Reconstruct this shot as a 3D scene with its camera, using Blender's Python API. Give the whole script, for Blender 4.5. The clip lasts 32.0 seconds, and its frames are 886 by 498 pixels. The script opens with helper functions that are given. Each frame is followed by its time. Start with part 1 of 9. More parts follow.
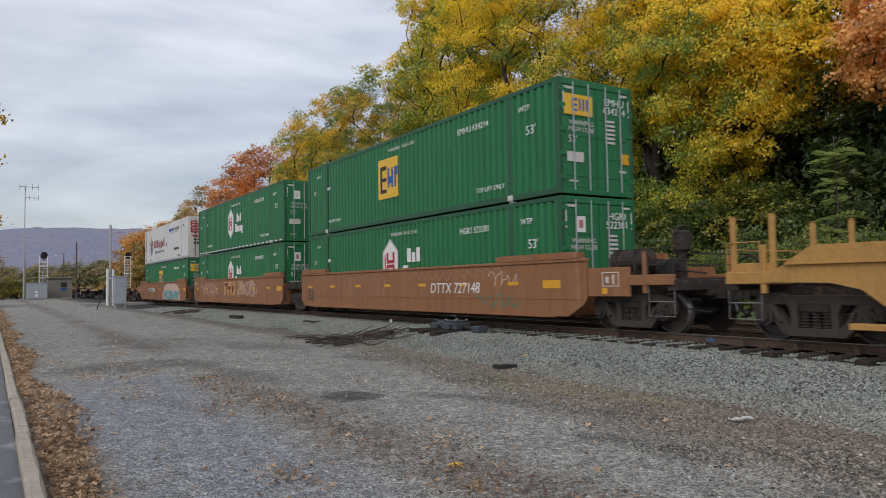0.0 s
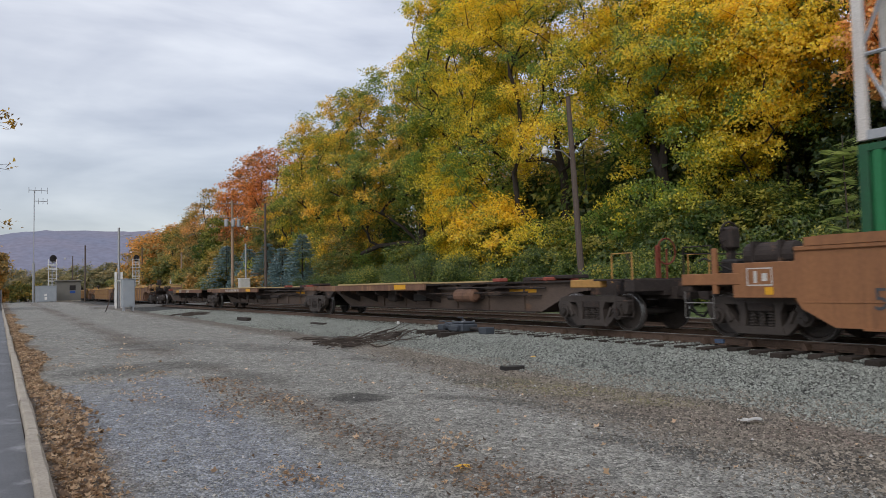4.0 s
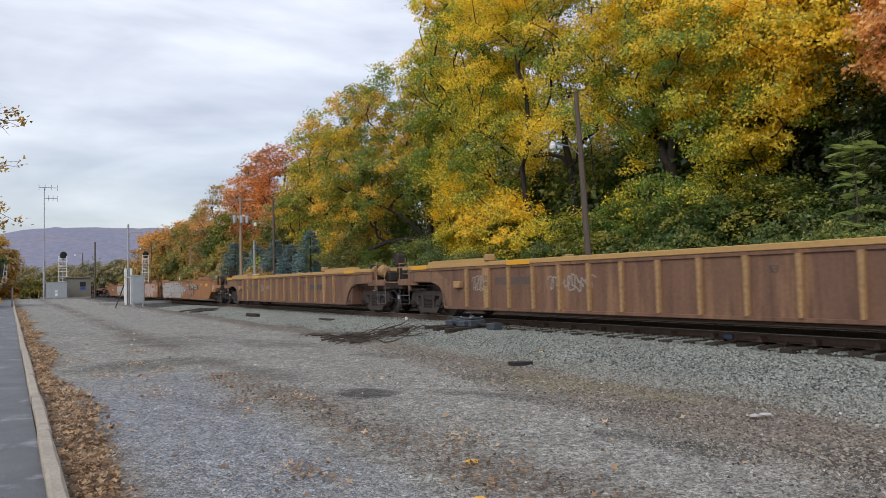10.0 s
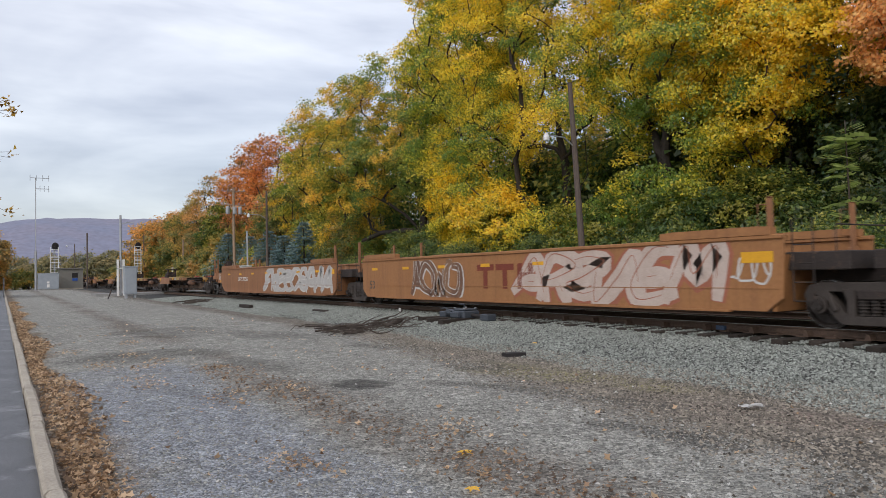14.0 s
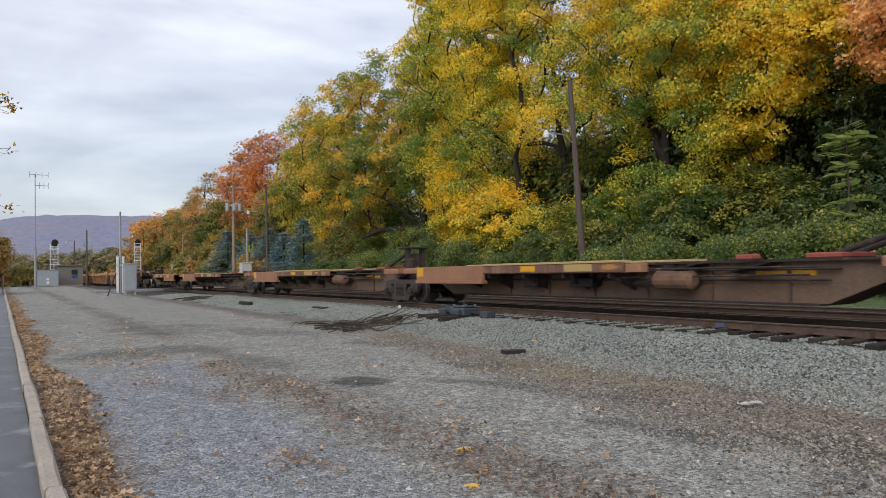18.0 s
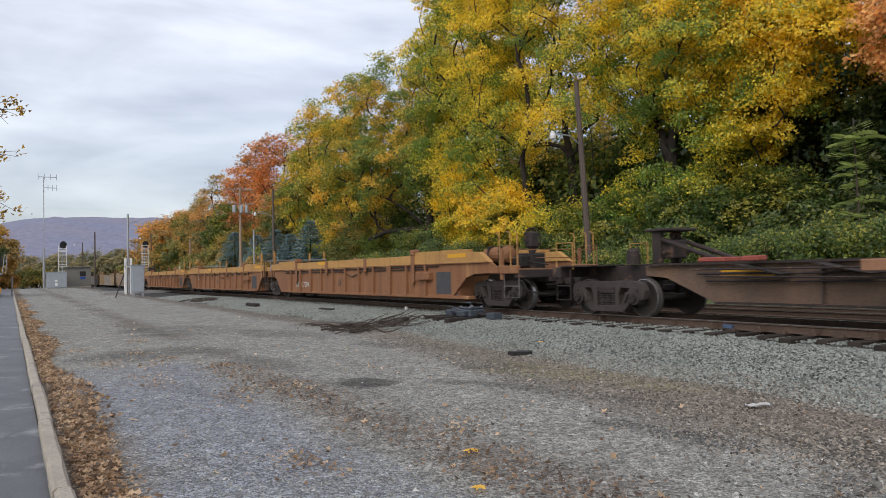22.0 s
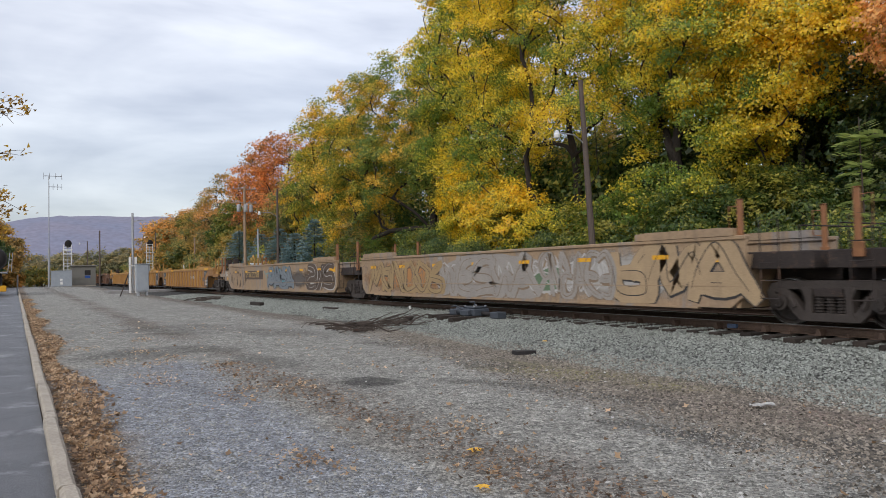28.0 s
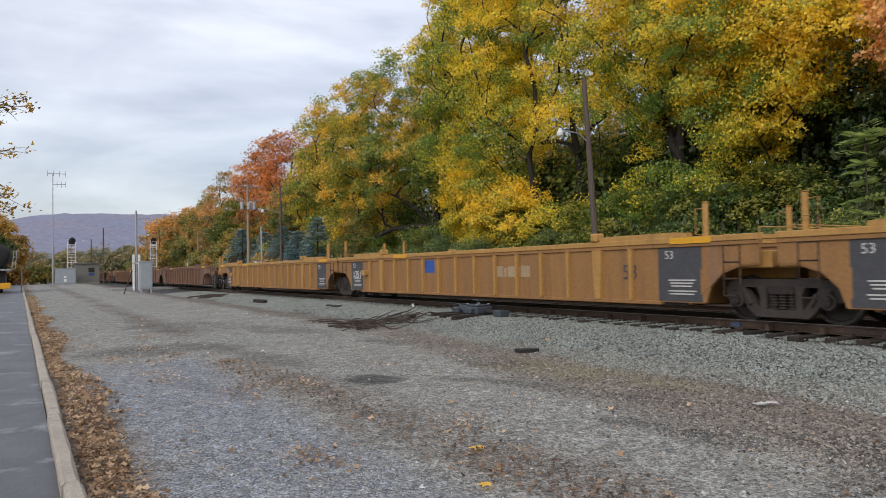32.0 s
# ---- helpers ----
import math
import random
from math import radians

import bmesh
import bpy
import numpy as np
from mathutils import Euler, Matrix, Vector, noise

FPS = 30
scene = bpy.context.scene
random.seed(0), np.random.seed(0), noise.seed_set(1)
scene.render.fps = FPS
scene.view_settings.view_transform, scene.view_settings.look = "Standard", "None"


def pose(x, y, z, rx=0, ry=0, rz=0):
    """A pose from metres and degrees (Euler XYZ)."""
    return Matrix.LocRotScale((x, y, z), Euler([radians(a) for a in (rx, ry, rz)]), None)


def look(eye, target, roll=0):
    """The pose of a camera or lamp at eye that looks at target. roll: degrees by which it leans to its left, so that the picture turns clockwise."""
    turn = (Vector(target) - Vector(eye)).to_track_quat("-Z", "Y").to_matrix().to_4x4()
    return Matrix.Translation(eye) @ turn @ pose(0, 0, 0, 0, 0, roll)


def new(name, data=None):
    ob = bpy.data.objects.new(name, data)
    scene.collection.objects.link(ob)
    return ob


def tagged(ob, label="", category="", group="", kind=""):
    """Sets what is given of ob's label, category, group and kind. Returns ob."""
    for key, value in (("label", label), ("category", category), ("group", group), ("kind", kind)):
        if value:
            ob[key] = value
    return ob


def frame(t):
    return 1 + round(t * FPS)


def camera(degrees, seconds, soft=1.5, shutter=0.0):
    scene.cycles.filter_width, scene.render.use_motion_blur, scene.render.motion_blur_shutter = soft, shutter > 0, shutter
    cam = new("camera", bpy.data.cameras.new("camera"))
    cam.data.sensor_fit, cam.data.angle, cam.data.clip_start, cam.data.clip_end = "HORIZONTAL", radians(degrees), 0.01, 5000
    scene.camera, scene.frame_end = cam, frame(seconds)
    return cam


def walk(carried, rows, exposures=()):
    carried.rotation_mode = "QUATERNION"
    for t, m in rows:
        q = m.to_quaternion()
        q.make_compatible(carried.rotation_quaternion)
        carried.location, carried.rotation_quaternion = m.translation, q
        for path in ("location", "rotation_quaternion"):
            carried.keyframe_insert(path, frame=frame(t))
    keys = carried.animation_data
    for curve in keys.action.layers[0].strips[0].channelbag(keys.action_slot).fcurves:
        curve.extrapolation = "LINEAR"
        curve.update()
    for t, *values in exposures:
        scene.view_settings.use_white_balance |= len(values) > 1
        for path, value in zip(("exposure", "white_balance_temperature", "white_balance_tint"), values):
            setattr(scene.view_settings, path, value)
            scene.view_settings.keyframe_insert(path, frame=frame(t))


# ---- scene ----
import functools

# The camera stands in a car park beside a two-track line; x runs across the tracks, y along them, z up.
EYE = (0.0, 0.0, 1.6)
cam = camera(64.1, 32.0, soft=0.7, shutter=0.12)
# seconds, bearing to the right of the track, upward tilt, lean (degrees)
VIEW = [
    (0, 32.72, 2.86, -0.97), (0.5, 32.66, 2.89, -0.95), (1, 32.54, 2.95, -0.89), (1.5, 32.37, 2.98, -0.87), (2, 32.35, 3.01, -1.00), (2.5, 32.24, 3.03, -1.08),
    (3, 32.12, 2.97, -1.06), (3.5, 32.01, 2.99, -1.04), (5.5, 33.02, 2.96, -1.86), (6, 32.93, 2.88, -1.74), (6.5, 32.64, 2.85, -1.65), (7, 32.34, 2.82, -1.75),
    (7.5, 32.04, 2.81, -1.84), (8, 31.89, 2.81, -1.93), (8.5, 31.81, 2.72, -1.68), (9, 31.65, 2.68, -1.39), (9.5, 31.57, 2.65, -1.32), (10, 31.52, 2.66, -1.29),
    (10.5, 31.56, 2.69, -1.13), (11, 31.54, 2.69, -0.96), (11.5, 31.42, 2.56, -0.92), (12, 31.44, 2.25, -1.03), (12.5, 31.58, 1.96, -0.97), (13, 31.84, 1.95, -1.01),
    (13.5, 32.01, 1.91, -1.11), (14, 32.02, 1.94, -1.26), (14.5, 32.00, 1.95, -1.29), (16.5, 32.05, 1.84, -1.27), (17, 32.05, 1.82, -1.14), (17.5, 32.05, 1.77, -1.19),
    (18, 32.04, 1.72, -1.19), (18.5, 32.00, 1.72, -1.25), (19, 31.94, 1.71, -1.16), (19.5, 31.87, 1.76, -1.08), (20, 31.80, 1.91, -1.22), (20.5, 31.73, 1.94, -1.28),
    (21, 31.67, 1.87, -1.22), (21.5, 31.58, 1.84, -1.25), (22, 31.52, 1.84, -1.25), (22.5, 31.45, 1.87, -1.20), (23, 31.39, 1.93, -1.22), (23.5, 31.40, 1.87, -1.16),
    (24, 31.30, 1.78, -1.15), (24.5, 31.24, 1.73, -1.09), (25, 31.19, 1.73, -1.10), (25.5, 31.22, 1.75, -1.16), (27.5, 31.21, 1.73, -1.10), (28, 31.20, 1.78, -1.19),
    (28.5, 31.21, 1.82, -1.26), (29, 31.16, 1.87, -1.35), (29.5, 31.15, 1.88, -1.35), (30, 31.06, 1.85, -1.21), (30.5, 31.03, 1.81, -1.17), (31, 31.02, 1.78, -1.22),
    (31.5, 30.99, 1.74, -1.17), (32, 30.95, 1.62, -1.10),
]


def view_pose(bearing, tilt, lean):
    b, p = radians(bearing), radians(tilt)
    way = Vector((math.sin(b) * math.cos(p), math.cos(b) * math.cos(p), math.sin(p)))
    return look(EYE, Vector(EYE) + way * 10, lean)


# the picture opens a little darker and brightens once the tall containers have passed
walk(cam, [(t, view_pose(b, p, r)) for t, b, p, r in VIEW], [(0, -0.27), (3.5, -0.27), (5.5, 0.0), (32, 0.0)])

RAIL = 0.49        # height of the rail heads
TRACK = 13.0       # centre of the near track
SPEED = 15.33      # of the train, metres a second

# ---- world and light: a bright overcast sky ----
scene.view_settings.exposure = 0.0


def build_world():
    w = bpy.data.worlds.new("overcast_sky")
    w.use_nodes = True
    scene.world = w
    nt = w.node_tree
    n, l = nt.nodes, nt.links
    n.clear()
    out = n.new("ShaderNodeOutputWorld")
    bg_sky, bg_cloud, add = n.new("ShaderNodeBackground"), n.new("ShaderNodeBackground"), n.new("ShaderNodeAddShader")
    sky = n.new("ShaderNodeTexSky")
    sky.sky_type, sky.sun_disc = "NISHITA", False
    sky.sun_elevation, sky.sun_rotation = radians(35), radians(232)
    l.new(sky.outputs[0], bg_sky.inputs[0])
    bg_sky.inputs[1].default_value = 0.05
    tc, mp = n.new("ShaderNodeTexCoord"), n.new("ShaderNodeMapping")
    mp.inputs["Scale"].default_value = (1.6, 1.6, 6.5)
    mp.inputs["Location"].default_value = (0.35, 0.2, 0.1)
    l.new(tc.outputs["Generated"], mp.inputs[0])
    big, small = n.new("ShaderNodeTexNoise"), n.new("ShaderNodeTexNoise")
    big.inputs["Scale"].default_value, big.inputs["Detail"].default_value, big.inputs["Roughness"].default_value = 1.3, 5, 0.5
    big.inputs["Distortion"].default_value = 0.5
    small.inputs["Scale"].default_value, small.inputs["Detail"].default_value = 4.0, 4
    l.new(mp.outputs[0], big.inputs[0])
    l.new(mp.outputs[0], small.inputs[0])
    mix = n.new("ShaderNodeMath")
    mix.operation = "MULTIPLY_ADD"
    l.new(small.outputs[0], mix.inputs[0])
    mix.inputs[1].default_value = 0.3
    l.new(big.outputs[0], mix.inputs[2])
    ramp = n.new("ShaderNodeValToRGB")
    e = ramp.color_ramp.elements
    e[0].position, e[0].color = 0.45, (0.43, 0.44, 0.515, 1)
    e[1].position, e[1].color = 0.84, (0.93, 0.935, 0.975, 1)
    mid = e.new(0.64)
    mid.color = (0.67, 0.68, 0.745, 1)
    l.new(mix.outputs[0], ramp.inputs[0])
    # an overcast sky is brighter overhead than at the horizon
    sep, rise, dim = n.new("ShaderNodeSeparateXYZ"), n.new("ShaderNodeMapRange"), n.new("ShaderNodeMix")
    l.new(tc.outputs["Generated"], sep.inputs[0])
    l.new(sep.outputs[2], rise.inputs[0])
    rise.inputs["From Min"].default_value, rise.inputs["From Max"].default_value = 0.0, 0.42
    rise.inputs["To Min"].default_value, rise.inputs["To Max"].default_value = 0.62, 1.08
    dim.data_type, dim.blend_type = "RGBA", "MULTIPLY"
    dim.inputs[0].default_value = 1.0
    l.new(ramp.outputs[0], dim.inputs[6])
    l.new(rise.outputs[0], dim.inputs[7])
    l.new(dim.outputs[2], bg_cloud.inputs[0])
    bg_cloud.inputs[1].default_value = 0.93
    l.new(bg_sky.outputs[0], add.inputs[0])
    l.new(bg_cloud.outputs[0], add.inputs[1])
    l.new(add.outputs[0], out.inputs[0])


build_world()
sun = new("sun", bpy.data.lights.new("sun", "SUN"))
sun.data.energy, sun.data.angle, sun.data.color = 1.2, radians(40), (1.0, 0.96, 0.90)
sun.matrix_world = look((-45, -35, 40), (0, 0, 0))


# ---- materials ----
def material(name, base, rough=0.7, metal=0.0, other=None, scale=3.0, amount=0.6, fine=40.0, fine_amount=0.25,
             bump=0.0, stretch=(1, 1, 1), third=None, third_scale=0.8, third_at=0.62, random_tint=0.0, island=False, coat=0.0, streak=None, streak_amount=0.55):
    """A surface of two colours mixed by a large noise, with a fine grain, a third colour in patches, and relief."""
    m = bpy.data.materials.new(name)
    m.use_nodes = True
    nt = m.node_tree
    n, l = nt.nodes, nt.links
    b = n["Principled BSDF"]
    tc, mp = n.new("ShaderNodeTexCoord"), n.new("ShaderNodeMapping")
    mp.inputs["Scale"].default_value = stretch
    l.new(tc.outputs["Object"], mp.inputs[0])
    other = other or tuple(c * 0.6 for c in base)
    n1 = n.new("ShaderNodeTexNoise")
    n1.inputs["Scale"].default_value, n1.inputs["Detail"].default_value, n1.inputs["Roughness"].default_value = scale, 6, 0.62
    l.new(mp.outputs[0], n1.inputs[0])
    r1 = n.new("ShaderNodeMapRange")
    r1.inputs["From Min"].default_value, r1.inputs["From Max"].default_value = 0.32, 0.7
    r1.inputs["To Max"].default_value = amount
    l.new(n1.outputs[0], r1.inputs[0])
    mix = n.new("ShaderNodeMix")
    mix.data_type = "RGBA"
    l.new(r1.outputs[0], mix.inputs[0])
    mix.inputs[6].default_value, mix.inputs[7].default_value = (*base, 1), (*other, 1)
    col = mix.outputs[2]
    if third:
        n3 = n.new("ShaderNodeTexNoise")
        n3.inputs["Scale"].default_value, n3.inputs["Detail"].default_value, n3.inputs["Roughness"].default_value = third_scale, 8, 0.7
        l.new(mp.outputs[0], n3.inputs[0])
        r3 = n.new("ShaderNodeMapRange")
        r3.inputs["From Min"].default_value, r3.inputs["From Max"].default_value = third_at - 0.04, third_at + 0.05
        l.new(n3.outputs[0], r3.inputs[0])
        m3 = n.new("ShaderNodeMix")
        m3.data_type = "RGBA"
        l.new(r3.outputs[0], m3.inputs[0])
        l.new(col, m3.inputs[6])
        m3.inputs[7].default_value = (*third, 1)
        col = m3.outputs[2]
    if streak:
        # thin runs of rust or grime down the sheet, and scattered chips
        mp4, n4, r4, m4 = n.new("ShaderNodeMapping"), n.new("ShaderNodeTexNoise"), n.new("ShaderNodeMapRange"), n.new("ShaderNodeMix")
        mp4.inputs["Scale"].default_value = (1, 1, 0.07)
        l.new(tc.outputs["Object"], mp4.inputs[0])
        l.new(mp4.outputs[0], n4.inputs[0])
        n4.inputs["Scale"].default_value, n4.inputs["Detail"].default_value, n4.inputs["Roughness"].default_value = 5.0, 7, 0.72
        r4.inputs["From Min"].default_value, r4.inputs["From Max"].default_value = 0.52, 0.72
        r4.inputs["To Max"].default_value = streak_amount
        l.new(n4.outputs[0], r4.inputs[0])
        m4.data_type = "RGBA"
        l.new(r4.outputs[0], m4.inputs[0])
        l.new(col, m4.inputs[6])
        m4.inputs[7].default_value = (*streak, 1)
        n5, r5, m5 = n.new("ShaderNodeTexNoise"), n.new("ShaderNodeMapRange"), n.new("ShaderNodeMix")
        n5.inputs["Scale"].default_value, n5.inputs["Detail"].default_value, n5.inputs["Roughness"].default_value = 7.0, 9, 0.8
        l.new(tc.outputs["Object"], n5.inputs[0])
        r5.inputs["From Min"].default_value, r5.inputs["From Max"].default_value = 0.65, 0.69
        r5.inputs["To Max"].default_value = 0.8
        l.new(n5.outputs[0], r5.inputs[0])
        m5.data_type = "RGBA"
        l.new(r5.outputs[0], m5.inputs[0])
        l.new(m4.outputs[2], m5.inputs[6])
        m5.inputs[7].default_value = (*[c * 0.7 for c in streak], 1)
        col = m5.outputs[2]
    n2 = n.new("ShaderNodeTexNoise")
    n2.inputs["Scale"].default_value, n2.inputs["Detail"].default_value = fine, 3
    l.new(tc.outputs["Object"], n2.inputs[0])
    r2 = n.new("ShaderNodeMapRange")
    r2.inputs["From Min"].default_value, r2.inputs["From Max"].default_value = 0.25, 0.75
    r2.inputs["To Min"].default_value, r2.inputs["To Max"].default_value = 1 - fine_amount, 1 + fine_amount
    l.new(n2.outputs[0], r2.inputs[0])
    hsv = n.new("ShaderNodeHueSaturation")
    l.new(col, hsv.inputs["Color"])
    value = r2.outputs[0]
    if random_tint:
        src = n.new("ShaderNodeNewGeometry" if island else "ShaderNodeObjectInfo").outputs["Random Per Island" if island else "Random"]
        rr = n.new("ShaderNodeMapRange")
        rr.inputs["To Min"].default_value, rr.inputs["To Max"].default_value = 1 - random_tint, 1 + random_tint
        l.new(src, rr.inputs[0])
        mul = n.new("ShaderNodeMath")
        mul.operation = "MULTIPLY"
        l.new(value, mul.inputs[0])
        l.new(rr.outputs[0], mul.inputs[1])
        value = mul.outputs[0]
    l.new(value, hsv.inputs["Value"])
    l.new(hsv.outputs[0], b.inputs["Base Color"])
    b.inputs["Metallic"].default_value = metal
    b.inputs["Coat Weight"].default_value = coat
    rg = n.new("ShaderNodeMapRange")
    rg.inputs["To Min"].default_value, rg.inputs["To Max"].default_value = max(0.05, rough - 0.12), min(1, rough + 0.12)
    l.new(n1.outputs[0], rg.inputs[0])
    l.new(rg.outputs[0], b.inputs["Roughness"])
    b.inputs["Specular IOR Level"].default_value = 0.35
    if bump:
        bp = n.new("ShaderNodeBump")
        bp.inputs["Strength"].default_value, bp.inputs["Distance"].default_value = bump, 0.02
        l.new(n2.outputs[0], bp.inputs["Height"])
        l.new(bp.outputs[0], b.inputs["Normal"])
    return m


def leaf_material(name, a, b2, c, patch=0.22, turning=False):
    """Leaves: three colours mixed in patches and leaf by leaf; turning: by how far each spray has turned."""
    m = bpy.data.materials.new(name)
    m.use_nodes = True
    nt = m.node_tree
    n, l = nt.nodes, nt.links
    n.remove(n["Principled BSDF"])
    geo, tc = n.new("ShaderNodeNewGeometry"), n.new("ShaderNodeTexCoord")
    noise_tex = n.new("ShaderNodeTexNoise")
    noise_tex.inputs["Scale"].default_value, noise_tex.inputs["Detail"].default_value = patch, 3
    l.new(tc.outputs["Object"], noise_tex.inputs[0])
    add = n.new("ShaderNodeMath")
    add.operation = "MULTIPLY_ADD"
    l.new(geo.outputs["Random Per Island"], add.inputs[0])
    add.inputs[1].default_value = 0.26 if turning else 0.42
    sub = n.new("ShaderNodeMath")
    sub.operation = "SUBTRACT"
    how_far = noise_tex.outputs[0]
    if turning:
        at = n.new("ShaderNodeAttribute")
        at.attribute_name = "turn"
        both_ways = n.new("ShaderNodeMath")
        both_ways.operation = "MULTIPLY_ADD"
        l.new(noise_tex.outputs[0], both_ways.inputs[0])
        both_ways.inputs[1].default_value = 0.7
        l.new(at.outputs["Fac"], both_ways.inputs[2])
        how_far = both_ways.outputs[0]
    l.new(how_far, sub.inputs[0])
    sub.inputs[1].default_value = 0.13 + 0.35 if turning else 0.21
    l.new(sub.outputs[0], add.inputs[2])
    ramp = n.new("ShaderNodeValToRGB")
    e = ramp.color_ramp.elements
    e[0].position, e[0].color = 0.3, (*a, 1)
    e[1].position, e[1].color = 0.72, (*c, 1)
    e.new(0.5).color = (*b2, 1)
    l.new(add.outputs[0], ramp.inputs[0])
    col = ramp.outputs[0]
    hsv = n.new("ShaderNodeHueSaturation")
    rr = n.new("ShaderNodeMapRange")
    rr.inputs["To Min"].default_value, rr.inputs["To Max"].default_value = 0.65, 1.38
    l.new(geo.outputs["Random Per Island"], rr.inputs[0])
    l.new(rr.outputs[0], hsv.inputs["Value"])
    l.new(col, hsv.inputs["Color"])
    d, t, mixs, g, mix2 = (n.new("ShaderNodeBsdfDiffuse"), n.new("ShaderNodeBsdfTranslucent"), n.new("ShaderNodeMixShader"),
                           n.new("ShaderNodeBsdfGlossy"), n.new("ShaderNodeMixShader"))
    l.new(hsv.outputs[0], d.inputs[0])
    l.new(hsv.outputs[0], t.inputs[0])
    mixs.inputs[0].default_value = 0.55
    l.new(d.outputs[0], mixs.inputs[1])
    l.new(t.outputs[0], mixs.inputs[2])
    g.inputs["Roughness"].default_value = 0.5
    mix2.inputs[0].default_value = 0.04
    l.new(mixs.outputs[0], mix2.inputs[1])
    l.new(g.outputs[0], mix2.inputs[2])
    l.new(mix2.outputs[0], n["Material Output"].inputs[0])
    return m


STREAK = (1.0, 1.2, 0.16)
BROWN = material("brown_paint", (0.30, 0.135, 0.058), 0.62, other=(0.205, 0.093, 0.046), scale=2.2, stretch=STREAK, fine=14, fine_amount=0.12,
                 third=(0.42, 0.24, 0.15), third_at=0.66, streak=(0.11, 0.055, 0.035), streak_amount=0.5)
BROWN_OLD = material("old_brown_paint", (0.195, 0.105, 0.066), 0.75, other=(0.112, 0.062, 0.045), scale=2.5, stretch=STREAK, fine=14, fine_amount=0.15,
                     third=(0.27, 0.15, 0.08), third_at=0.56, streak=(0.065, 0.038, 0.032), streak_amount=0.75)
ORANGE_BROWN = material("orange_brown_paint", (0.345, 0.158, 0.06), 0.65, other=(0.24, 0.108, 0.047), scale=2.0, stretch=STREAK, fine=14, fine_amount=0.12,
                        third=(0.26, 0.15, 0.098), third_at=0.66, streak=(0.15, 0.07, 0.038), streak_amount=0.5)
GREY_TAN = material("faded_tan_paint", (0.36, 0.245, 0.145), 0.8, other=(0.24, 0.185, 0.135), scale=1.6, stretch=STREAK, fine=14, fine_amount=0.15,
                    third=(0.25, 0.225, 0.205), third_at=0.56, streak=(0.15, 0.11, 0.08), streak_amount=0.5)
YELLOW = material("yellow_paint", (0.47, 0.26, 0.074), 0.62, other=(0.33, 0.172, 0.058), scale=2.5, stretch=STREAK, fine=14, fine_amount=0.14,
                  third=(0.30, 0.16, 0.08), third_at=0.68, streak=(0.20, 0.10, 0.045), streak_amount=0.5)
YELLOW_PANEL = material("weathered_yellow_panel", (0.33, 0.167, 0.057), 0.7, other=(0.215, 0.112, 0.05), scale=1.6, stretch=STREAK, fine=14, fine_amount=0.14,
                        third=(0.24, 0.14, 0.09), third_at=0.62, streak=(0.15, 0.078, 0.042), streak_amount=0.65)
RUST = material("dark_rusted_steel", (0.044, 0.033, 0.029), 0.8, other=(0.024, 0.020, 0.019), scale=4, fine=30, fine_amount=0.25,
                third=(0.13, 0.075, 0.05), third_at=0.6, third_scale=3)
TRUCK = material("bogie_cast_steel", (0.062, 0.050, 0.044), 0.75, other=(0.034, 0.028, 0.025), scale=5, fine=40, fine_amount=0.25)
BLACK = material("sooty_black_steel", (0.022, 0.020, 0.020), 0.7, other=(0.035, 0.028, 0.025), scale=4, fine=30)
WHEEL = material("worn_wheel_steel", (0.055, 0.045, 0.04), 0.6, metal=0.2, other=(0.03, 0.025, 0.023), scale=6, fine=50)
TREAD = material("bright_wheel_tread", (0.45, 0.44, 0.43), 0.32, metal=0.9, other=(0.3, 0.29, 0.28), scale=8)
SIGNAL_YELLOW = material("reflective_yellow", (0.72, 0.36, 0.02), 0.5, other=(0.6, 0.30, 0.02), scale=6, fine_amount=0.1)
WHITE = material("white_paint", (0.78, 0.77, 0.75), 0.6, other=(0.62, 0.61, 0.58), scale=3, fine_amount=0.08)
OFFWHITE = material("chalky_white_paint", (0.60, 0.58, 0.55), 0.75, other=(0.42, 0.40, 0.37), scale=5, fine_amount=0.15)
DARKGREY = material("dark_grey_paint", (0.075, 0.075, 0.08), 0.65, other=(0.05, 0.05, 0.055), scale=4)
REDBROWN = material("red_brown_paint", (0.20, 0.045, 0.025), 0.7, other=(0.14, 0.035, 0.02), scale=4)
TEAL = material("teal_paint", (0.08, 0.32, 0.36), 0.7, other=(0.10, 0.26, 0.30), scale=5)
PALE = material("pale_grey_spray_paint", (0.47, 0.45, 0.43), 0.75, other=(0.36, 0.33, 0.31), scale=4, fine_amount=0.12)
PINKISH = material("pale_pink_spray_paint", (0.58, 0.43, 0.35), 0.75, other=(0.42, 0.31, 0.27), scale=4, fine_amount=0.12)
OCHRE_PALE = material("pale_ochre_spray_paint", (0.36, 0.25, 0.125), 0.78, other=(0.27, 0.19, 0.105), scale=2, fine_amount=0.15)
OCHRE = material("ochre_spray_paint", (0.47, 0.32, 0.13), 0.75, other=(0.38, 0.26, 0.11), scale=4, fine_amount=0.12)
INK = material("black_spray_paint", (0.035, 0.032, 0.032), 0.7, other=(0.055, 0.05, 0.05), scale=5)
GREENPAINT = material("green_spray_paint", (0.13, 0.19, 0.11), 0.75, other=(0.10, 0.15, 0.09), scale=4)
BLUE = material("blue_paint", (0.03, 0.10, 0.36), 0.6, other=(0.03, 0.08, 0.28), scale=5)
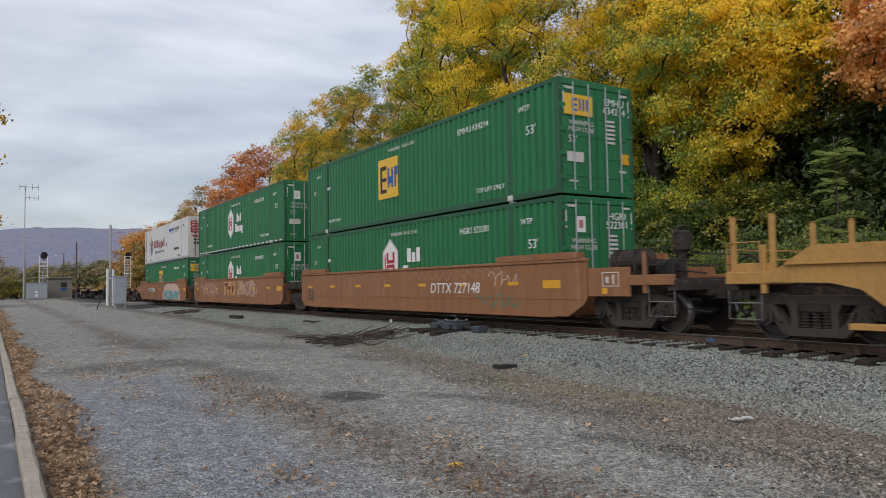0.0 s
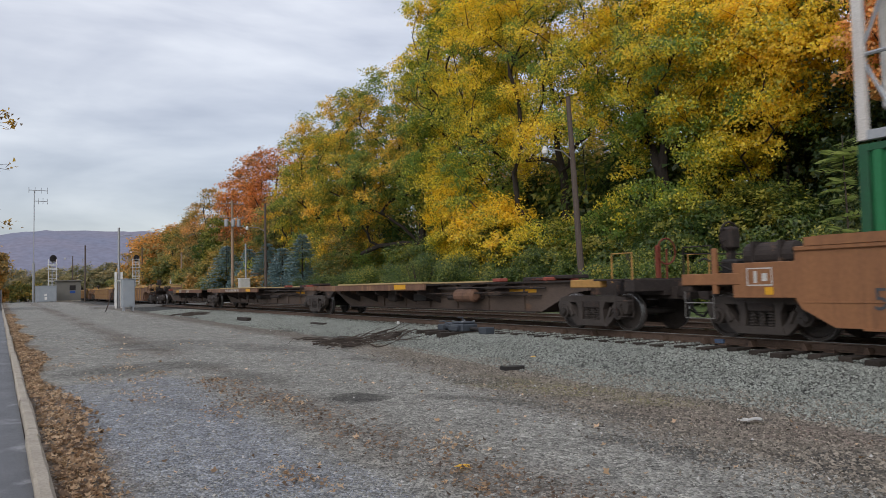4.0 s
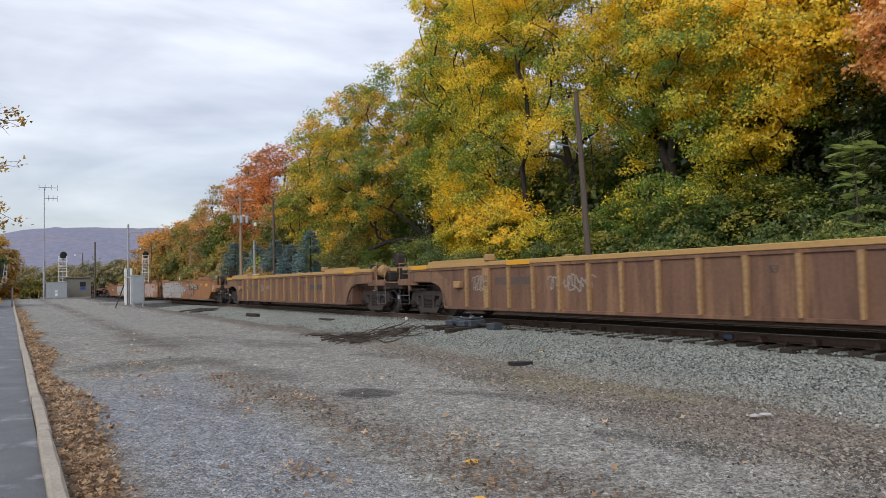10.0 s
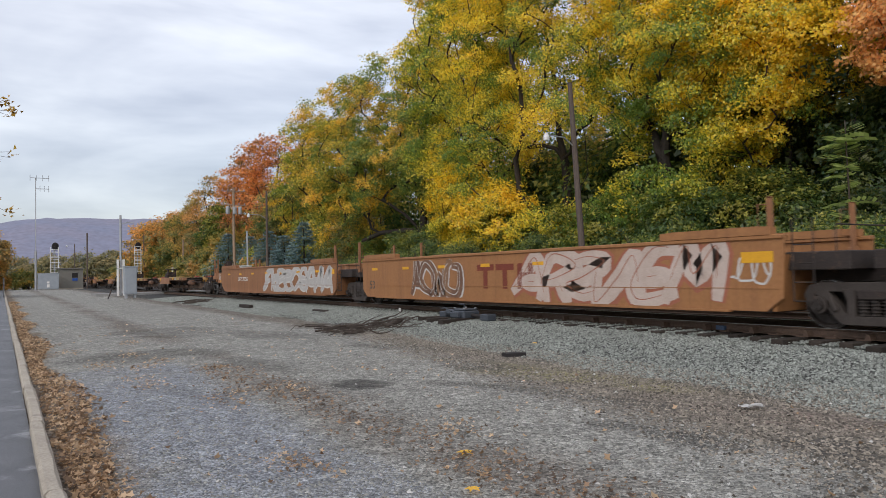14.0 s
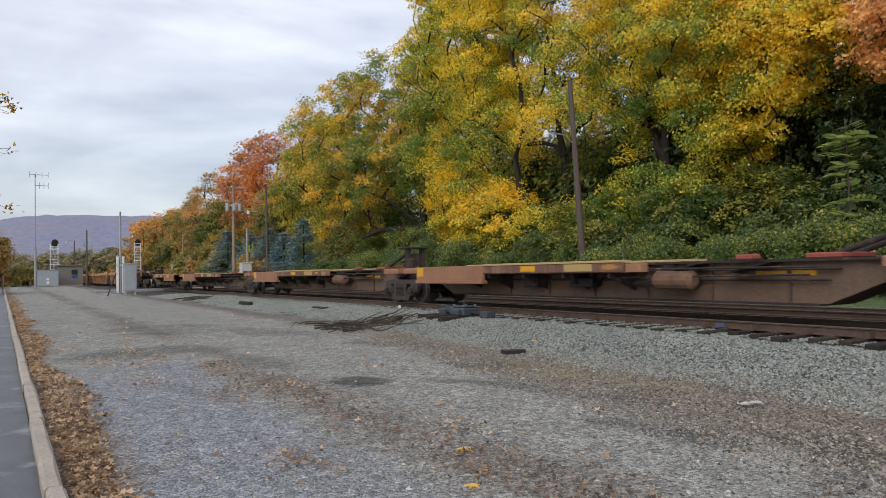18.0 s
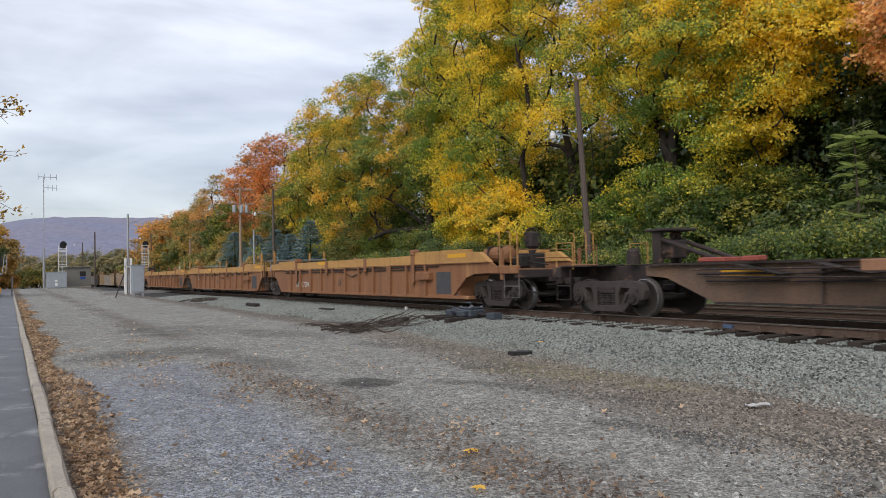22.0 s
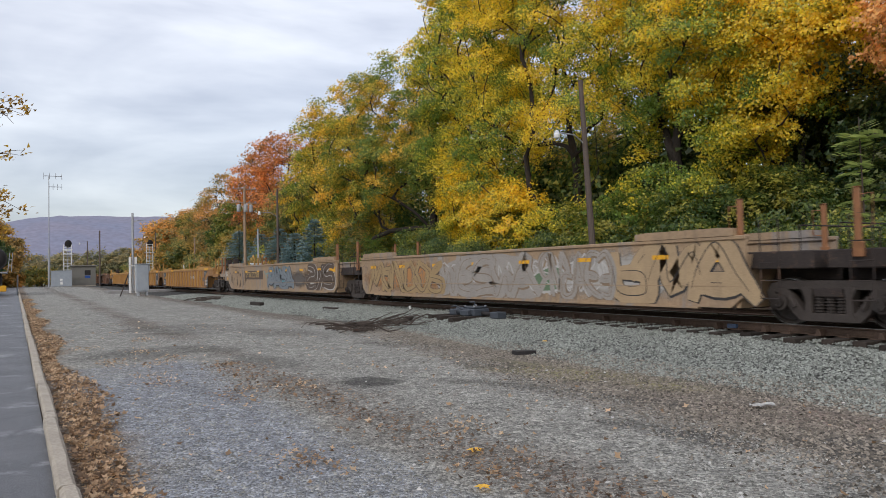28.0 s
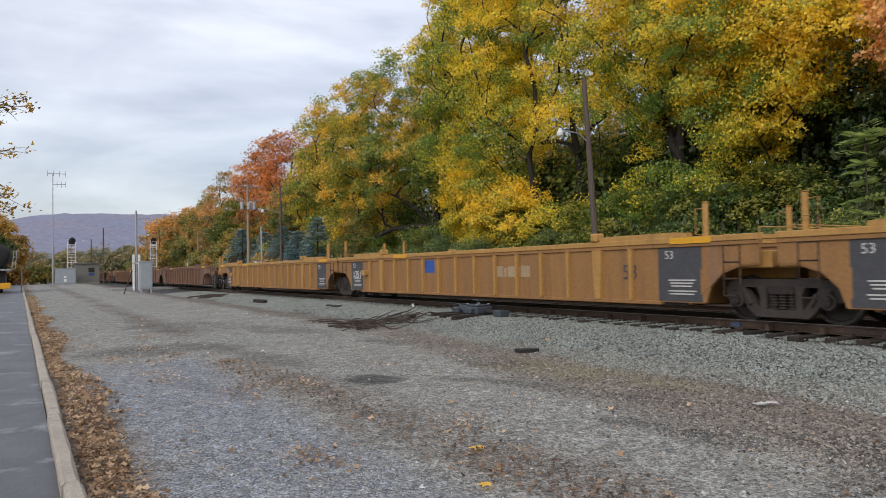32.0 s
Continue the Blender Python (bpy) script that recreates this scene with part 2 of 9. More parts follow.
GREEN = material("container_green_paint", (0.022, 0.172, 0.063), 0.5, other=(0.018, 0.137, 0.053), scale=1.4, stretch=(1, 1, 0.3), fine=10, fine_amount=0.08,
                 third=(0.035, 0.10, 0.055), third_at=0.7, streak=(0.02, 0.07, 0.04), streak_amount=0.35)
GREEN_FRAME = material("container_green_frame", (0.016, 0.098, 0.04), 0.5, other=(0.03, 0.07, 0.045), scale=3)
BOXWHITE = material("container_white_panel", (0.66, 0.66, 0.65), 0.5, other=(0.55, 0.54, 0.525), scale=1.2, stretch=(1, 1, 0.3), fine=10, fine_amount=0.05,
                    third=(0.55, 0.50, 0.44), third_at=0.72, streak=(0.42, 0.36, 0.30), streak_amount=0.35)
RUSTYWHITE = material("stained_white_doors", (0.68, 0.66, 0.63), 0.6, other=(0.45, 0.38, 0.33), scale=2.5, stretch=(1, 1, 0.3), third=(0.30, 0.15, 0.09), third_at=0.66, third_scale=2)
RED = material("red_paint", (0.34, 0.022, 0.03), 0.5, other=(0.33, 0.03, 0.03), scale=4)
LOGO_YELLOW = material("logo_yellow", (0.78, 0.47, 0.04), 0.5, other=(0.66, 0.40, 0.05), scale=4)
STEEL = material("galvanised_steel", (0.42, 0.43, 0.45), 0.5, metal=0.4, other=(0.30, 0.31, 0.33), scale=5, fine_amount=0.12)
CABINET = material("grey_cabinet_paint", (0.34, 0.37, 0.405), 0.5, other=(0.25, 0.275, 0.305), scale=2, fine_amount=0.06)
SHED = material("taupe_shed_paint", (0.20, 0.19, 0.165), 0.6, other=(0.16, 0.155, 0.14), scale=2, fine_amount=0.08)
DULL = material("dull_step_steel", (0.22, 0.21, 0.20), 0.6, metal=0.2, other=(0.13, 0.12, 0.11), scale=6)
WOOD = material("weathered_pole_wood", (0.13, 0.10, 0.085), 0.9, other=(0.075, 0.058, 0.05), scale=3, stretch=(6, 6, 0.4), fine=60, bump=0.5)
WOOD_PALE = material("pale_pole_wood", (0.36, 0.26, 0.18), 0.9, other=(0.24, 0.17, 0.12), scale=3, stretch=(6, 6, 0.4), fine=60, bump=0.5)
PLANK = material("deck_plank_wood", (0.50, 0.36, 0.17), 0.85, other=(0.34, 0.24, 0.12), scale=4, stretch=(3, 0.5, 3), fine=50)
TIE = material("creosoted_tie", (0.034, 0.026, 0.021), 0.9, other=(0.058, 0.046, 0.037), scale=5, stretch=(0.6, 4, 4), fine=40, bump=0.6, random_tint=0.3)
RAILSTEEL = material("rusty_rail", (0.108, 0.070, 0.050), 0.75, other=(0.062, 0.042, 0.033), scale=5, fine=40)
RAILHEAD = material("polished_rail_head", (0.42, 0.41, 0.41), 0.3, metal=0.9, other=(0.3, 0.3, 0.3), scale=6)
BARK = material("bark", (0.045, 0.036, 0.030), 0.95, other=(0.025, 0.02, 0.018), scale=3, stretch=(5, 5, 0.7), fine=25, bump=0.8)
TWIG = material("twig_bark", (0.085, 0.065, 0.05), 0.95, other=(0.05, 0.04, 0.03), scale=6)
CONCRETE = material("curb_concrete", (0.45, 0.395, 0.325), 0.9, other=(0.25, 0.215, 0.175), scale=2.2, fine=45, fine_amount=0.2, bump=0.5, third=(0.22, 0.19, 0.165), third_scale=1.5, third_at=0.63)
STONE = material("ballast_stone", (0.270, 0.283, 0.250), 0.9, other=(0.182, 0.191, 0.169), scale=0.8, fine=20, random_tint=0.5, island=True)
PEBBLE = material("gravel_pebble", (0.30, 0.292, 0.263), 0.9, other=(0.205, 0.199, 0.18), scale=1.0, fine=20, random_tint=0.48, island=True)
# ballast darkened to near black: the train's shade is painted into it
SHADE_STONE = material("shade_dark_ballast_stone", (0.045, 0.041, 0.037), 0.85, other=(0.026, 0.024, 0.022), scale=1.2, fine=20, random_tint=0.5, island=True)
BROWN_STONE = material("brown_lot_stone", (0.235, 0.203, 0.163), 0.9, other=(0.155, 0.132, 0.106), scale=1.0, fine=20, random_tint=0.75, island=True)
BLUE_STONE = material("blue_grey_lot_stone", (0.285, 0.298, 0.328), 0.9, other=(0.215, 0.224, 0.245), scale=1.0, fine=20, random_tint=0.45, island=True)
ORANGE_OLD = material("old_orange_paint", (0.285, 0.13, 0.058), 0.72, other=(0.18, 0.086, 0.047), scale=2.2, stretch=STREAK, fine=14, fine_amount=0.14, third=(0.38, 0.20, 0.085), third_at=0.6, streak=(0.13, 0.066, 0.038), streak_amount=0.6)
DECK_RUST = material("rusty_orange_deck_edge", (0.34, 0.172, 0.095), 0.75, other=(0.22, 0.112, 0.068), scale=2.0, stretch=(1, 0.5, 1), fine=20, fine_amount=0.2, third=(0.33, 0.19, 0.10), third_at=0.6)
FAINT_BROWN = material("faint_brown_spray_paint", (0.20, 0.145, 0.10), 0.8, other=(0.26, 0.19, 0.13), scale=2, fine_amount=0.2)
LINE_BROWN = material("dark_brown_spray_paint", (0.085, 0.06, 0.045), 0.75, other=(0.13, 0.095, 0.07), scale=3, fine_amount=0.2)
GHOST_GREY = material("faded_grey_spray_paint", (0.33, 0.30, 0.27), 0.8, other=(0.24, 0.215, 0.19), scale=2, fine_amount=0.2)
BUFF_BLUE = material("blue_grey_cover_paint", (0.19, 0.215, 0.235), 0.75, other=(0.15, 0.165, 0.18), scale=3, fine_amount=0.15)
SILL_STAINED = material("rust_stained_sill_steel", (0.105, 0.075, 0.059), 0.78, other=(0.27, 0.155, 0.088), scale=0.9, stretch=(1, 1, 0.6), fine=30, fine_amount=0.25)
SILL = material("brown_sill_steel", (0.122, 0.088, 0.07), 0.78, other=(0.075, 0.056, 0.047), scale=3, stretch=(1, 0.5, 1), fine=30, fine_amount=0.2, third=(0.15, 0.088, 0.055), third_at=0.64, third_scale=1.5)
FAINT = material("worn_pink_spray_paint", (0.36, 0.205, 0.135), 0.75, other=(0.29, 0.15, 0.09), scale=5, fine_amount=0.15)
CREAM = material("faded_tan_spray_paint", (0.42, 0.30, 0.175), 0.78, other=(0.31, 0.225, 0.14), scale=2, fine_amount=0.15, streak=(0.2, 0.15, 0.11), streak_amount=0.4)
PINK_WHITE = material("pinkish_white_spray_paint", (0.54, 0.44, 0.385), 0.75, other=(0.40, 0.29, 0.235), scale=3, fine_amount=0.12)
RED_LINE = material("red_brown_spray_line", (0.36, 0.125, 0.075), 0.75, other=(0.26, 0.10, 0.06), scale=3, fine_amount=0.12)
RED_DULL = material("dull_red_lettering_paint", (0.27, 0.035, 0.04), 0.6, other=(0.2, 0.03, 0.035), scale=4)
PAD_RED = material("faded_red_pad", (0.34, 0.085, 0.06), 0.75, other=(0.22, 0.06, 0.045), scale=4)
COPPER = material("copper_spray_paint", (0.36, 0.20, 0.125), 0.75, other=(0.29, 0.165, 0.11), scale=4, fine_amount=0.12)


def spray_material(name, colour):
    """Sprayed paint that thins out into speckle towards its edge."""
    m = bpy.data.materials.new(name)
    m.use_nodes = True
    n, l = m.node_tree.nodes, m.node_tree.links
    b = n["Principled BSDF"]
    b.inputs["Base Color"].default_value = (*colour, 1)
    b.inputs["Roughness"].default_value = 0.8
    tc, mp, ln = n.new("ShaderNodeTexCoord"), n.new("ShaderNodeMapping"), n.new("ShaderNodeVectorMath")
    mp.inputs["Location"].default_value, mp.inputs["Scale"].default_value = (0, -1, -1), (0, 2, 2)
    ln.operation = "LENGTH"
    l.new(tc.outputs["Generated"], mp.inputs[0])
    l.new(mp.outputs[0], ln.inputs[0])
    tex, add, r = n.new("ShaderNodeTexNoise"), n.new("ShaderNodeMath"), n.new("ShaderNodeMapRange")
    tex.inputs["Scale"].default_value, tex.inputs["Detail"].default_value = 3.0, 8
    l.new(tc.outputs["Object"], tex.inputs[0])
    add.operation = "MULTIPLY_ADD"
    l.new(tex.outputs[0], add.inputs[0])
    add.inputs[1].default_value = 0.9
    l.new(ln.outputs["Value"], add.inputs[2])
    r.inputs["From Min"].default_value, r.inputs["From Max"].default_value = 1.45, 0.95
    r.inputs["To Max"].default_value = 0.85
    l.new(add.outputs[0], r.inputs[0])
    l.new(r.outputs[0], b.inputs["Alpha"])
    return m


SPRAY_GREY = spray_material("soft_grey_spray", (0.12, 0.105, 0.095))
SPRAY_TEAL = spray_material("soft_teal_spray", (0.16, 0.27, 0.30))
SPRAY_PALE = spray_material("soft_pale_spray", (0.42, 0.40, 0.37))
SPRAY_ORANGE = spray_material("soft_orange_spray", (0.46, 0.22, 0.08))
SPRAY_BROWN = spray_material("soft_brown_spray", (0.10, 0.07, 0.052))


# ---- building tools ----
def link_mesh(name, mesh, mat, parent=None, label="", loc=None):
    if mat is not None and not mesh.materials:
        mesh.materials.append(mat)
    ob = new(name, mesh)
    if parent is not None:
        ob.parent = parent
    if loc is not None:
        ob.location = loc
    if label:
        ob["label"] = label
    return ob


def mesh_of(bm, name="mesh", smooth=False):
    me = bpy.data.meshes.new(name)
    bmesh.ops.recalc_face_normals(bm, faces=bm.faces)
    if smooth:
        for f in bm.faces:
            f.smooth = True
    bm.to_mesh(me)
    bm.free()
    return me


def part(name, bm, mat, parent, label="", loc=None, smooth=False):
    return link_mesh(name, mesh_of(bm, name, smooth), mat, parent, label, loc)


def empty(name, loc=(0, 0, 0)):
    ob = new(name)
    ob.location = loc
    return ob


def box(bm, x0, x1, y0, y1, z0, z1, bevel=0.0):
    vs = bmesh.ops.create_cube(bm, size=1.0)["verts"]
    for v in vs:
        v.co = Vector(((x0 + x1) / 2 + v.co.x * (x1 - x0), (y0 + y1) / 2 + v.co.y * (y1 - y0), (z0 + z1) / 2 + v.co.z * (z1 - z0)))
    if bevel:
        edges = {e for v in vs for e in v.link_edges}
        bmesh.ops.bevel(bm, geom=list(edges), offset=bevel, segments=1, affect="EDGES")
    return bm


def tube(bm, points, radius, sides=8, taper=None):
    """A round bar through the points; taper: a radius at every point."""
    rings = []
    pts = [Vector(p) for p in points]
    for i, p in enumerate(pts):
        way = (pts[min(i + 1, len(pts) - 1)] - pts[max(i - 1, 0)]).normalized()
        side = way.cross(Vector((0, 0, 1)) if abs(way.z) < 0.95 else Vector((1, 0, 0))).normalized()
        up = side.cross(way)
        r = taper[i] if taper else radius
        rings.append([bm.verts.new(p + (side * math.cos(a) + up * math.sin(a)) * r) for a in (2 * math.pi * k / sides for k in range(sides))])
    for a, b in zip(rings, rings[1:]):
        for k in range(sides):
            bm.faces.new((a[k], a[(k + 1) % sides], b[(k + 1) % sides], b[k]))
    bm.faces.new(rings[0][::-1])
    bm.faces.new(rings[-1])
    return bm


def slab(bm, outline, x0, x1):
    """A sheet with the (y, z) outline, between x0 and x1."""
    a = [bm.verts.new((x0, y, z)) for y, z in outline]
    b = [bm.verts.new((x1, y, z)) for y, z in outline]
    bm.faces.new(a)
    bm.faces.new(b[::-1])
    for i in range(len(a)):
        j = (i + 1) % len(a)
        bm.faces.new((a[i], b[i], b[j], a[j]))
    return bm


def plate(bm, outline, z0, z1):
    """A sheet with the (x, y) outline, between z0 and z1."""
    a = [bm.verts.new((x, y, z0)) for x, y in outline]
    b = [bm.verts.new((x, y, z1)) for x, y in outline]
    bm.faces.new(a[::-1])
    bm.faces.new(b)
    for i in range(len(a)):
        j = (i + 1) % len(a)
        bm.faces.new((a[i], a[j], b[j], b[i]))
    return bm


def boxes(*rows, bevel=0.0):
    bm = bmesh.new()
    for r in rows:
        box(bm, *r, bevel=bevel)
    return bm


def tubes(radius, *paths, sides=6):
    bm = bmesh.new()
    for p in paths:
        tube(bm, p, radius, sides)
    return bm


MESHES = {}


def shared(key, make):
    """A mesh built once and shared by alike parts."""
    if key not in MESHES:
        MESHES[key] = make()
    return MESHES[key]


def raw_mesh(name, verts, faces_per):
    """A mesh of separate polygons from a numpy array of corners, faces_per corners to a polygon."""
    me = bpy.data.meshes.new(name)
    nv = len(verts)
    npoly = nv // faces_per
    me.vertices.add(nv)
    me.vertices.foreach_set("co", verts.astype(np.float32).ravel())
    me.loops.add(nv)
    me.loops.foreach_set("vertex_index", np.arange(nv, dtype=np.int32))
    me.polygons.add(npoly)
    me.polygons.foreach_set("loop_start", np.arange(0, nv, faces_per, dtype=np.int32))
    me.polygons.foreach_set("loop_total", np.full(npoly, faces_per, dtype=np.int32))
    me.update(calc_edges=True)
    return me


def indexed_mesh(name, verts, faces):
    """A mesh from numpy arrays of corners and of equal-sided faces."""
    me = bpy.data.meshes.new(name)
    k = faces.shape[1]
    me.vertices.add(len(verts))
    me.vertices.foreach_set("co", verts.astype(np.float32).ravel())
    me.loops.add(faces.size)
    me.loops.foreach_set("vertex_index", faces.astype(np.int32).ravel())
    me.polygons.add(len(faces))
    me.polygons.foreach_set("loop_start", np.arange(0, faces.size, k, dtype=np.int32))
    me.polygons.foreach_set("loop_total", np.full(len(faces), k, dtype=np.int32))
    me.update(calc_edges=True)
    return me


def lettering(text, size, parent, mat, loc, name="lettering", faces="near", label="", shear=0.0):
    """Raised lettering on the side that faces -x (near), reading along -y, or on an end face."""
    def make():
        cu = bpy.data.curves.new("text", "FONT")
        cu.body, cu.size, cu.extrude, cu.align_x, cu.align_y, cu.shear = text, size, 0.004, "CENTER", "CENTER", shear
        cu.resolution_u = 2
        ob = bpy.data.objects.new("text", cu)
        scene.collection.objects.link(ob)
        me = bpy.data.meshes.new_from_object(ob.evaluated_get(bpy.context.evaluated_depsgraph_get()))
        bpy.data.objects.remove(ob)
        return me
    me = shared(("text", text, size, shear, mat.name), make)
    ob = link_mesh(name, me, mat, parent, label)
    turn = {"near": Euler((radians(90), 0, radians(-90))), "front": Euler((radians(90), 0, 0))}[faces]
    ob.matrix_basis = Matrix.LocRotScale(loc, turn, None)
    return ob


def base_height(y):
    """The lot rises gently towards the level crossing."""
    return 0.42 * min(max((y - 15) / 85.0, 0.0), 1.0)


def smooth_step(a, b, v):
    t = min(max((v - a) / (b - a), 0.0), 1.0)
    return t * t * (3 - 2 * t)


def ground_height(x, y):
    z = base_height(y)
    crest = RAIL - 0.19 - 0.03 * smooth_step(19, 13, y) - 0.04 * smooth_step(9.5, 7.5, y)
    wide = 7.3 + 0.09 * min(max(y, 3), 14) + 0.2 * math.sin(y * 0.35) + 0.12 * math.sin(y * 0.9 + 1)
    k = smooth_step(wide, 11.3, x)
    z = z + (max(crest, z) - z) * k
    if x > 19.0:
        z += 0.25 * smooth_step(19, 24, x) + 9.0 * smooth_step(28, 75, x) * smooth_step(130, 60, y)
    if x < 0.3:
        z -= 0.08
    elif x < 7.5:
        z += 0.018 * math.sin(x * 1.9 + y * 0.21) * math.sin(y * 0.5 + x * 0.4)
    return z


# ---- ground, road, tracks ----
def ground_material():
    m = material("gravel_lot", (0.325, 0.315, 0.283), 0.95, other=(0.235, 0.227, 0.203), scale=0.35, fine=55, fine_amount=0.35, bump=0.6)
    nt = m.node_tree
    n, l = nt.nodes, nt.links
    hsv = next(x for x in n if x.type == "HUE_SAT")
    src = hsv.inputs["Color"].links[0].from_socket
    tc = next(x for x in n if x.type == "TEX_COORD")
    sep = n.new("ShaderNodeSeparateXYZ")
    l.new(tc.outputs["Object"], sep.inputs[0])

    def math_node(op, a, b=None, c=None):
        q = n.new("ShaderNodeMath")
        q.operation = op
        for i, v in enumerate((a, b, c)):
            if v is None:
                continue
            if isinstance(v, (int, float)):
                q.inputs[i].default_value = v
            else:
                l.new(v, q.inputs[i])
        return q.outputs[0]

    def rng(v, a, b):
        r = n.new("ShaderNodeMapRange")
        r.inputs["From Min"].default_value, r.inputs["From Max"].default_value = a, b
        l.new(v, r.inputs[0])
        return r.outputs[0]

    def blend(f, c0, c1):
        q = n.new("ShaderNodeMix")
        q.data_type = "RGBA"
        l.new(f, q.inputs[0])
        l.new(c0, q.inputs[6])
        if isinstance(c1, tuple):
            q.inputs[7].default_value = (*c1, 1)
        else:
            l.new(c1, q.inputs[7])
        return q.outputs[2]

    wob = n.new("ShaderNodeTexNoise")
    wob.inputs["Scale"].default_value, wob.inputs["Detail"].default_value, wob.inputs["Roughness"].default_value = 0.5, 6, 0.6
    l.new(tc.outputs["Object"], wob.inputs[0])
    big = n.new("ShaderNodeTexNoise")
    big.inputs["Scale"].default_value, big.inputs["Detail"].default_value, big.inputs["Roughness"].default_value = 0.22, 7, 0.65
    l.new(tc.outputs["Object"], big.inputs[0])
    sx = math_node("MULTIPLY_ADD", wob.outputs[0], 1.6, math_node("SUBTRACT", sep.outputs[0], 0.8))          # x, wandering
    sy = math_node("MULTIPLY_ADD", big.outputs[0], 3.0, math_node("SUBTRACT", sep.outputs[1], 1.5))
    near_y = math_node("MINIMUM", math_node("MAXIMUM", sy, 2.0), 16.0)

    def patch(cx, cy, ax, ay, turn, k, soft=0.6):
        """A soft-edged wandering oval; turn: radians."""
        dx, dy = math_node("SUBTRACT", sx, cx), math_node("SUBTRACT", sy, cy)
        u = math_node("DIVIDE", math_node("MULTIPLY_ADD", dx, math.cos(turn), math_node("MULTIPLY", dy, math.sin(turn))), ax)
        v = math_node("DIVIDE", math_node("MULTIPLY_ADD", dy, math.cos(turn), math_node("MULTIPLY", dx, -math.sin(turn))), ay)
        d = math_node("ADD", math_node("MULTIPLY", u, u), math_node("MULTIPLY", v, v))
        return math_node("MULTIPLY", rng(d, 1 + soft, 1 - soft), k)

    # brown leaf mould between the wheel lanes, bluish fine stone beside the kerb
    lane = math_node("ABSOLUTE", math_node("SUBTRACT", sx, 3.55))
    dirt1 = math_node("MULTIPLY", rng(lane, 0.75, 0.15), rng(big.outputs[0], 0.38, 0.52))
    col = blend(math_node("MULTIPLY", dirt1, 0.6), src, (0.14, 0.108, 0.085))
    slant = math_node("MULTIPLY_ADD", near_y, -0.2, sx)      # follows the edge of the worn lane
    edge = math_node("MULTIPLY", rng(slant, 4.3, 5.0), rng(big.outputs[0], 0.2, 0.42))
    col = blend(math_node("MULTIPLY", edge, 0.85), col, (0.158, 0.133, 0.106))
    moss = math_node("MULTIPLY", patch(7.5, 8.2, 0.6, 3.2, 0.25, 0.8, 0.9), rng(wob.outputs[0], 0.4, 0.6))
    col = blend(moss, col, (0.22, 0.20, 0.08))
    rust = math_node("MULTIPLY", patch(7.5, 4.6, 0.9, 1.4, 0.2, 0.5, 0.9), rng(wob.outputs[0], 0.35, 0.6))
    col = blend(rust, col, (0.21, 0.14, 0.115))
    blue = math_node("MULTIPLY", rng(sx, 3.0, 2.4), rng(sy, 14.5, 13.5))
    col = blend(math_node("MULTIPLY", blue, math_node("MULTIPLY", rng(big.outputs[0], 0.68, 0.5), 0.8)), col, (0.245, 0.26, 0.292))
    litter = math_node("MULTIPLY", rng(sx, 1.05, 0.75), 0.8)
    col = blend(litter, col, (0.20, 0.145, 0.095))
    verge = rng(sx, 19.0, 21.0)
    col = blend(verge, col, (0.10, 0.145, 0.045))
    # track bed of crushed rock; shade among stones and under the train painted in
    bed = math_node("MULTIPLY", rng(math_node("MULTIPLY_ADD", near_y, -0.11, sx), 7.0, 7.5), rng(sx, 19.2, 18.6))
    col = blend(bed, col, (0.062, 0.062, 0.058))
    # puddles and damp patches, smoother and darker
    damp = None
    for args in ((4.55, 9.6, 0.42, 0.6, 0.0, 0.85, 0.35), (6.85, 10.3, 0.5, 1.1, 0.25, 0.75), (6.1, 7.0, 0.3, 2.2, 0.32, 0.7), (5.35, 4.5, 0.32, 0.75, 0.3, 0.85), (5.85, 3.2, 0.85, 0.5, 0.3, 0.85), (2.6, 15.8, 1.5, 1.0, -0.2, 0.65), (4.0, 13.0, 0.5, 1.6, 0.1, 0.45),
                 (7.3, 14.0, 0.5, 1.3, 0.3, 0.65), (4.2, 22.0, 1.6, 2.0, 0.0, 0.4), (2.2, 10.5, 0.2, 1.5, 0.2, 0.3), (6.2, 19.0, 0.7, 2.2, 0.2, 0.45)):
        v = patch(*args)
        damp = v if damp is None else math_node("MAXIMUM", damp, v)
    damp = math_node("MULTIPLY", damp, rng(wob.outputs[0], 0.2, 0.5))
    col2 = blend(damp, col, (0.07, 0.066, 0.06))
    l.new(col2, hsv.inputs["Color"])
    # grain: single stones of two sizes, light and dark
    value = hsv.inputs["Value"].links[0].from_socket
    for size, lo, hi in ((38.0, 0.5, 1.5), (14.0, 0.72, 1.3), (4.0, 0.88, 1.12)):
        vor = n.new("ShaderNodeTexVoronoi")
        vor.inputs["Scale"].default_value = size
        l.new(tc.outputs["Object"], vor.inputs["Vector"])
        sp = n.new("ShaderNodeSeparateColor")
        l.new(vor.outputs["Color"], sp.inputs[0])
        r = n.new("ShaderNodeMapRange")
        r.inputs["To Min"].default_value, r.inputs["To Max"].default_value = lo, hi
        l.new(sp.outputs[0], r.inputs[0])
        value = math_node("MULTIPLY", value, r.outputs[0])
        if size > 30:
            bump = next(x for x in n if x.type == "BUMP")
            l.new(vor.outputs["Distance"], bump.inputs["Height"])
            bump.invert = True
            bump.inputs["Strength"].default_value, bump.inputs["Distance"].default_value = 0.9, 0.035
    l.new(value, hsv.inputs["Value"])
    return m


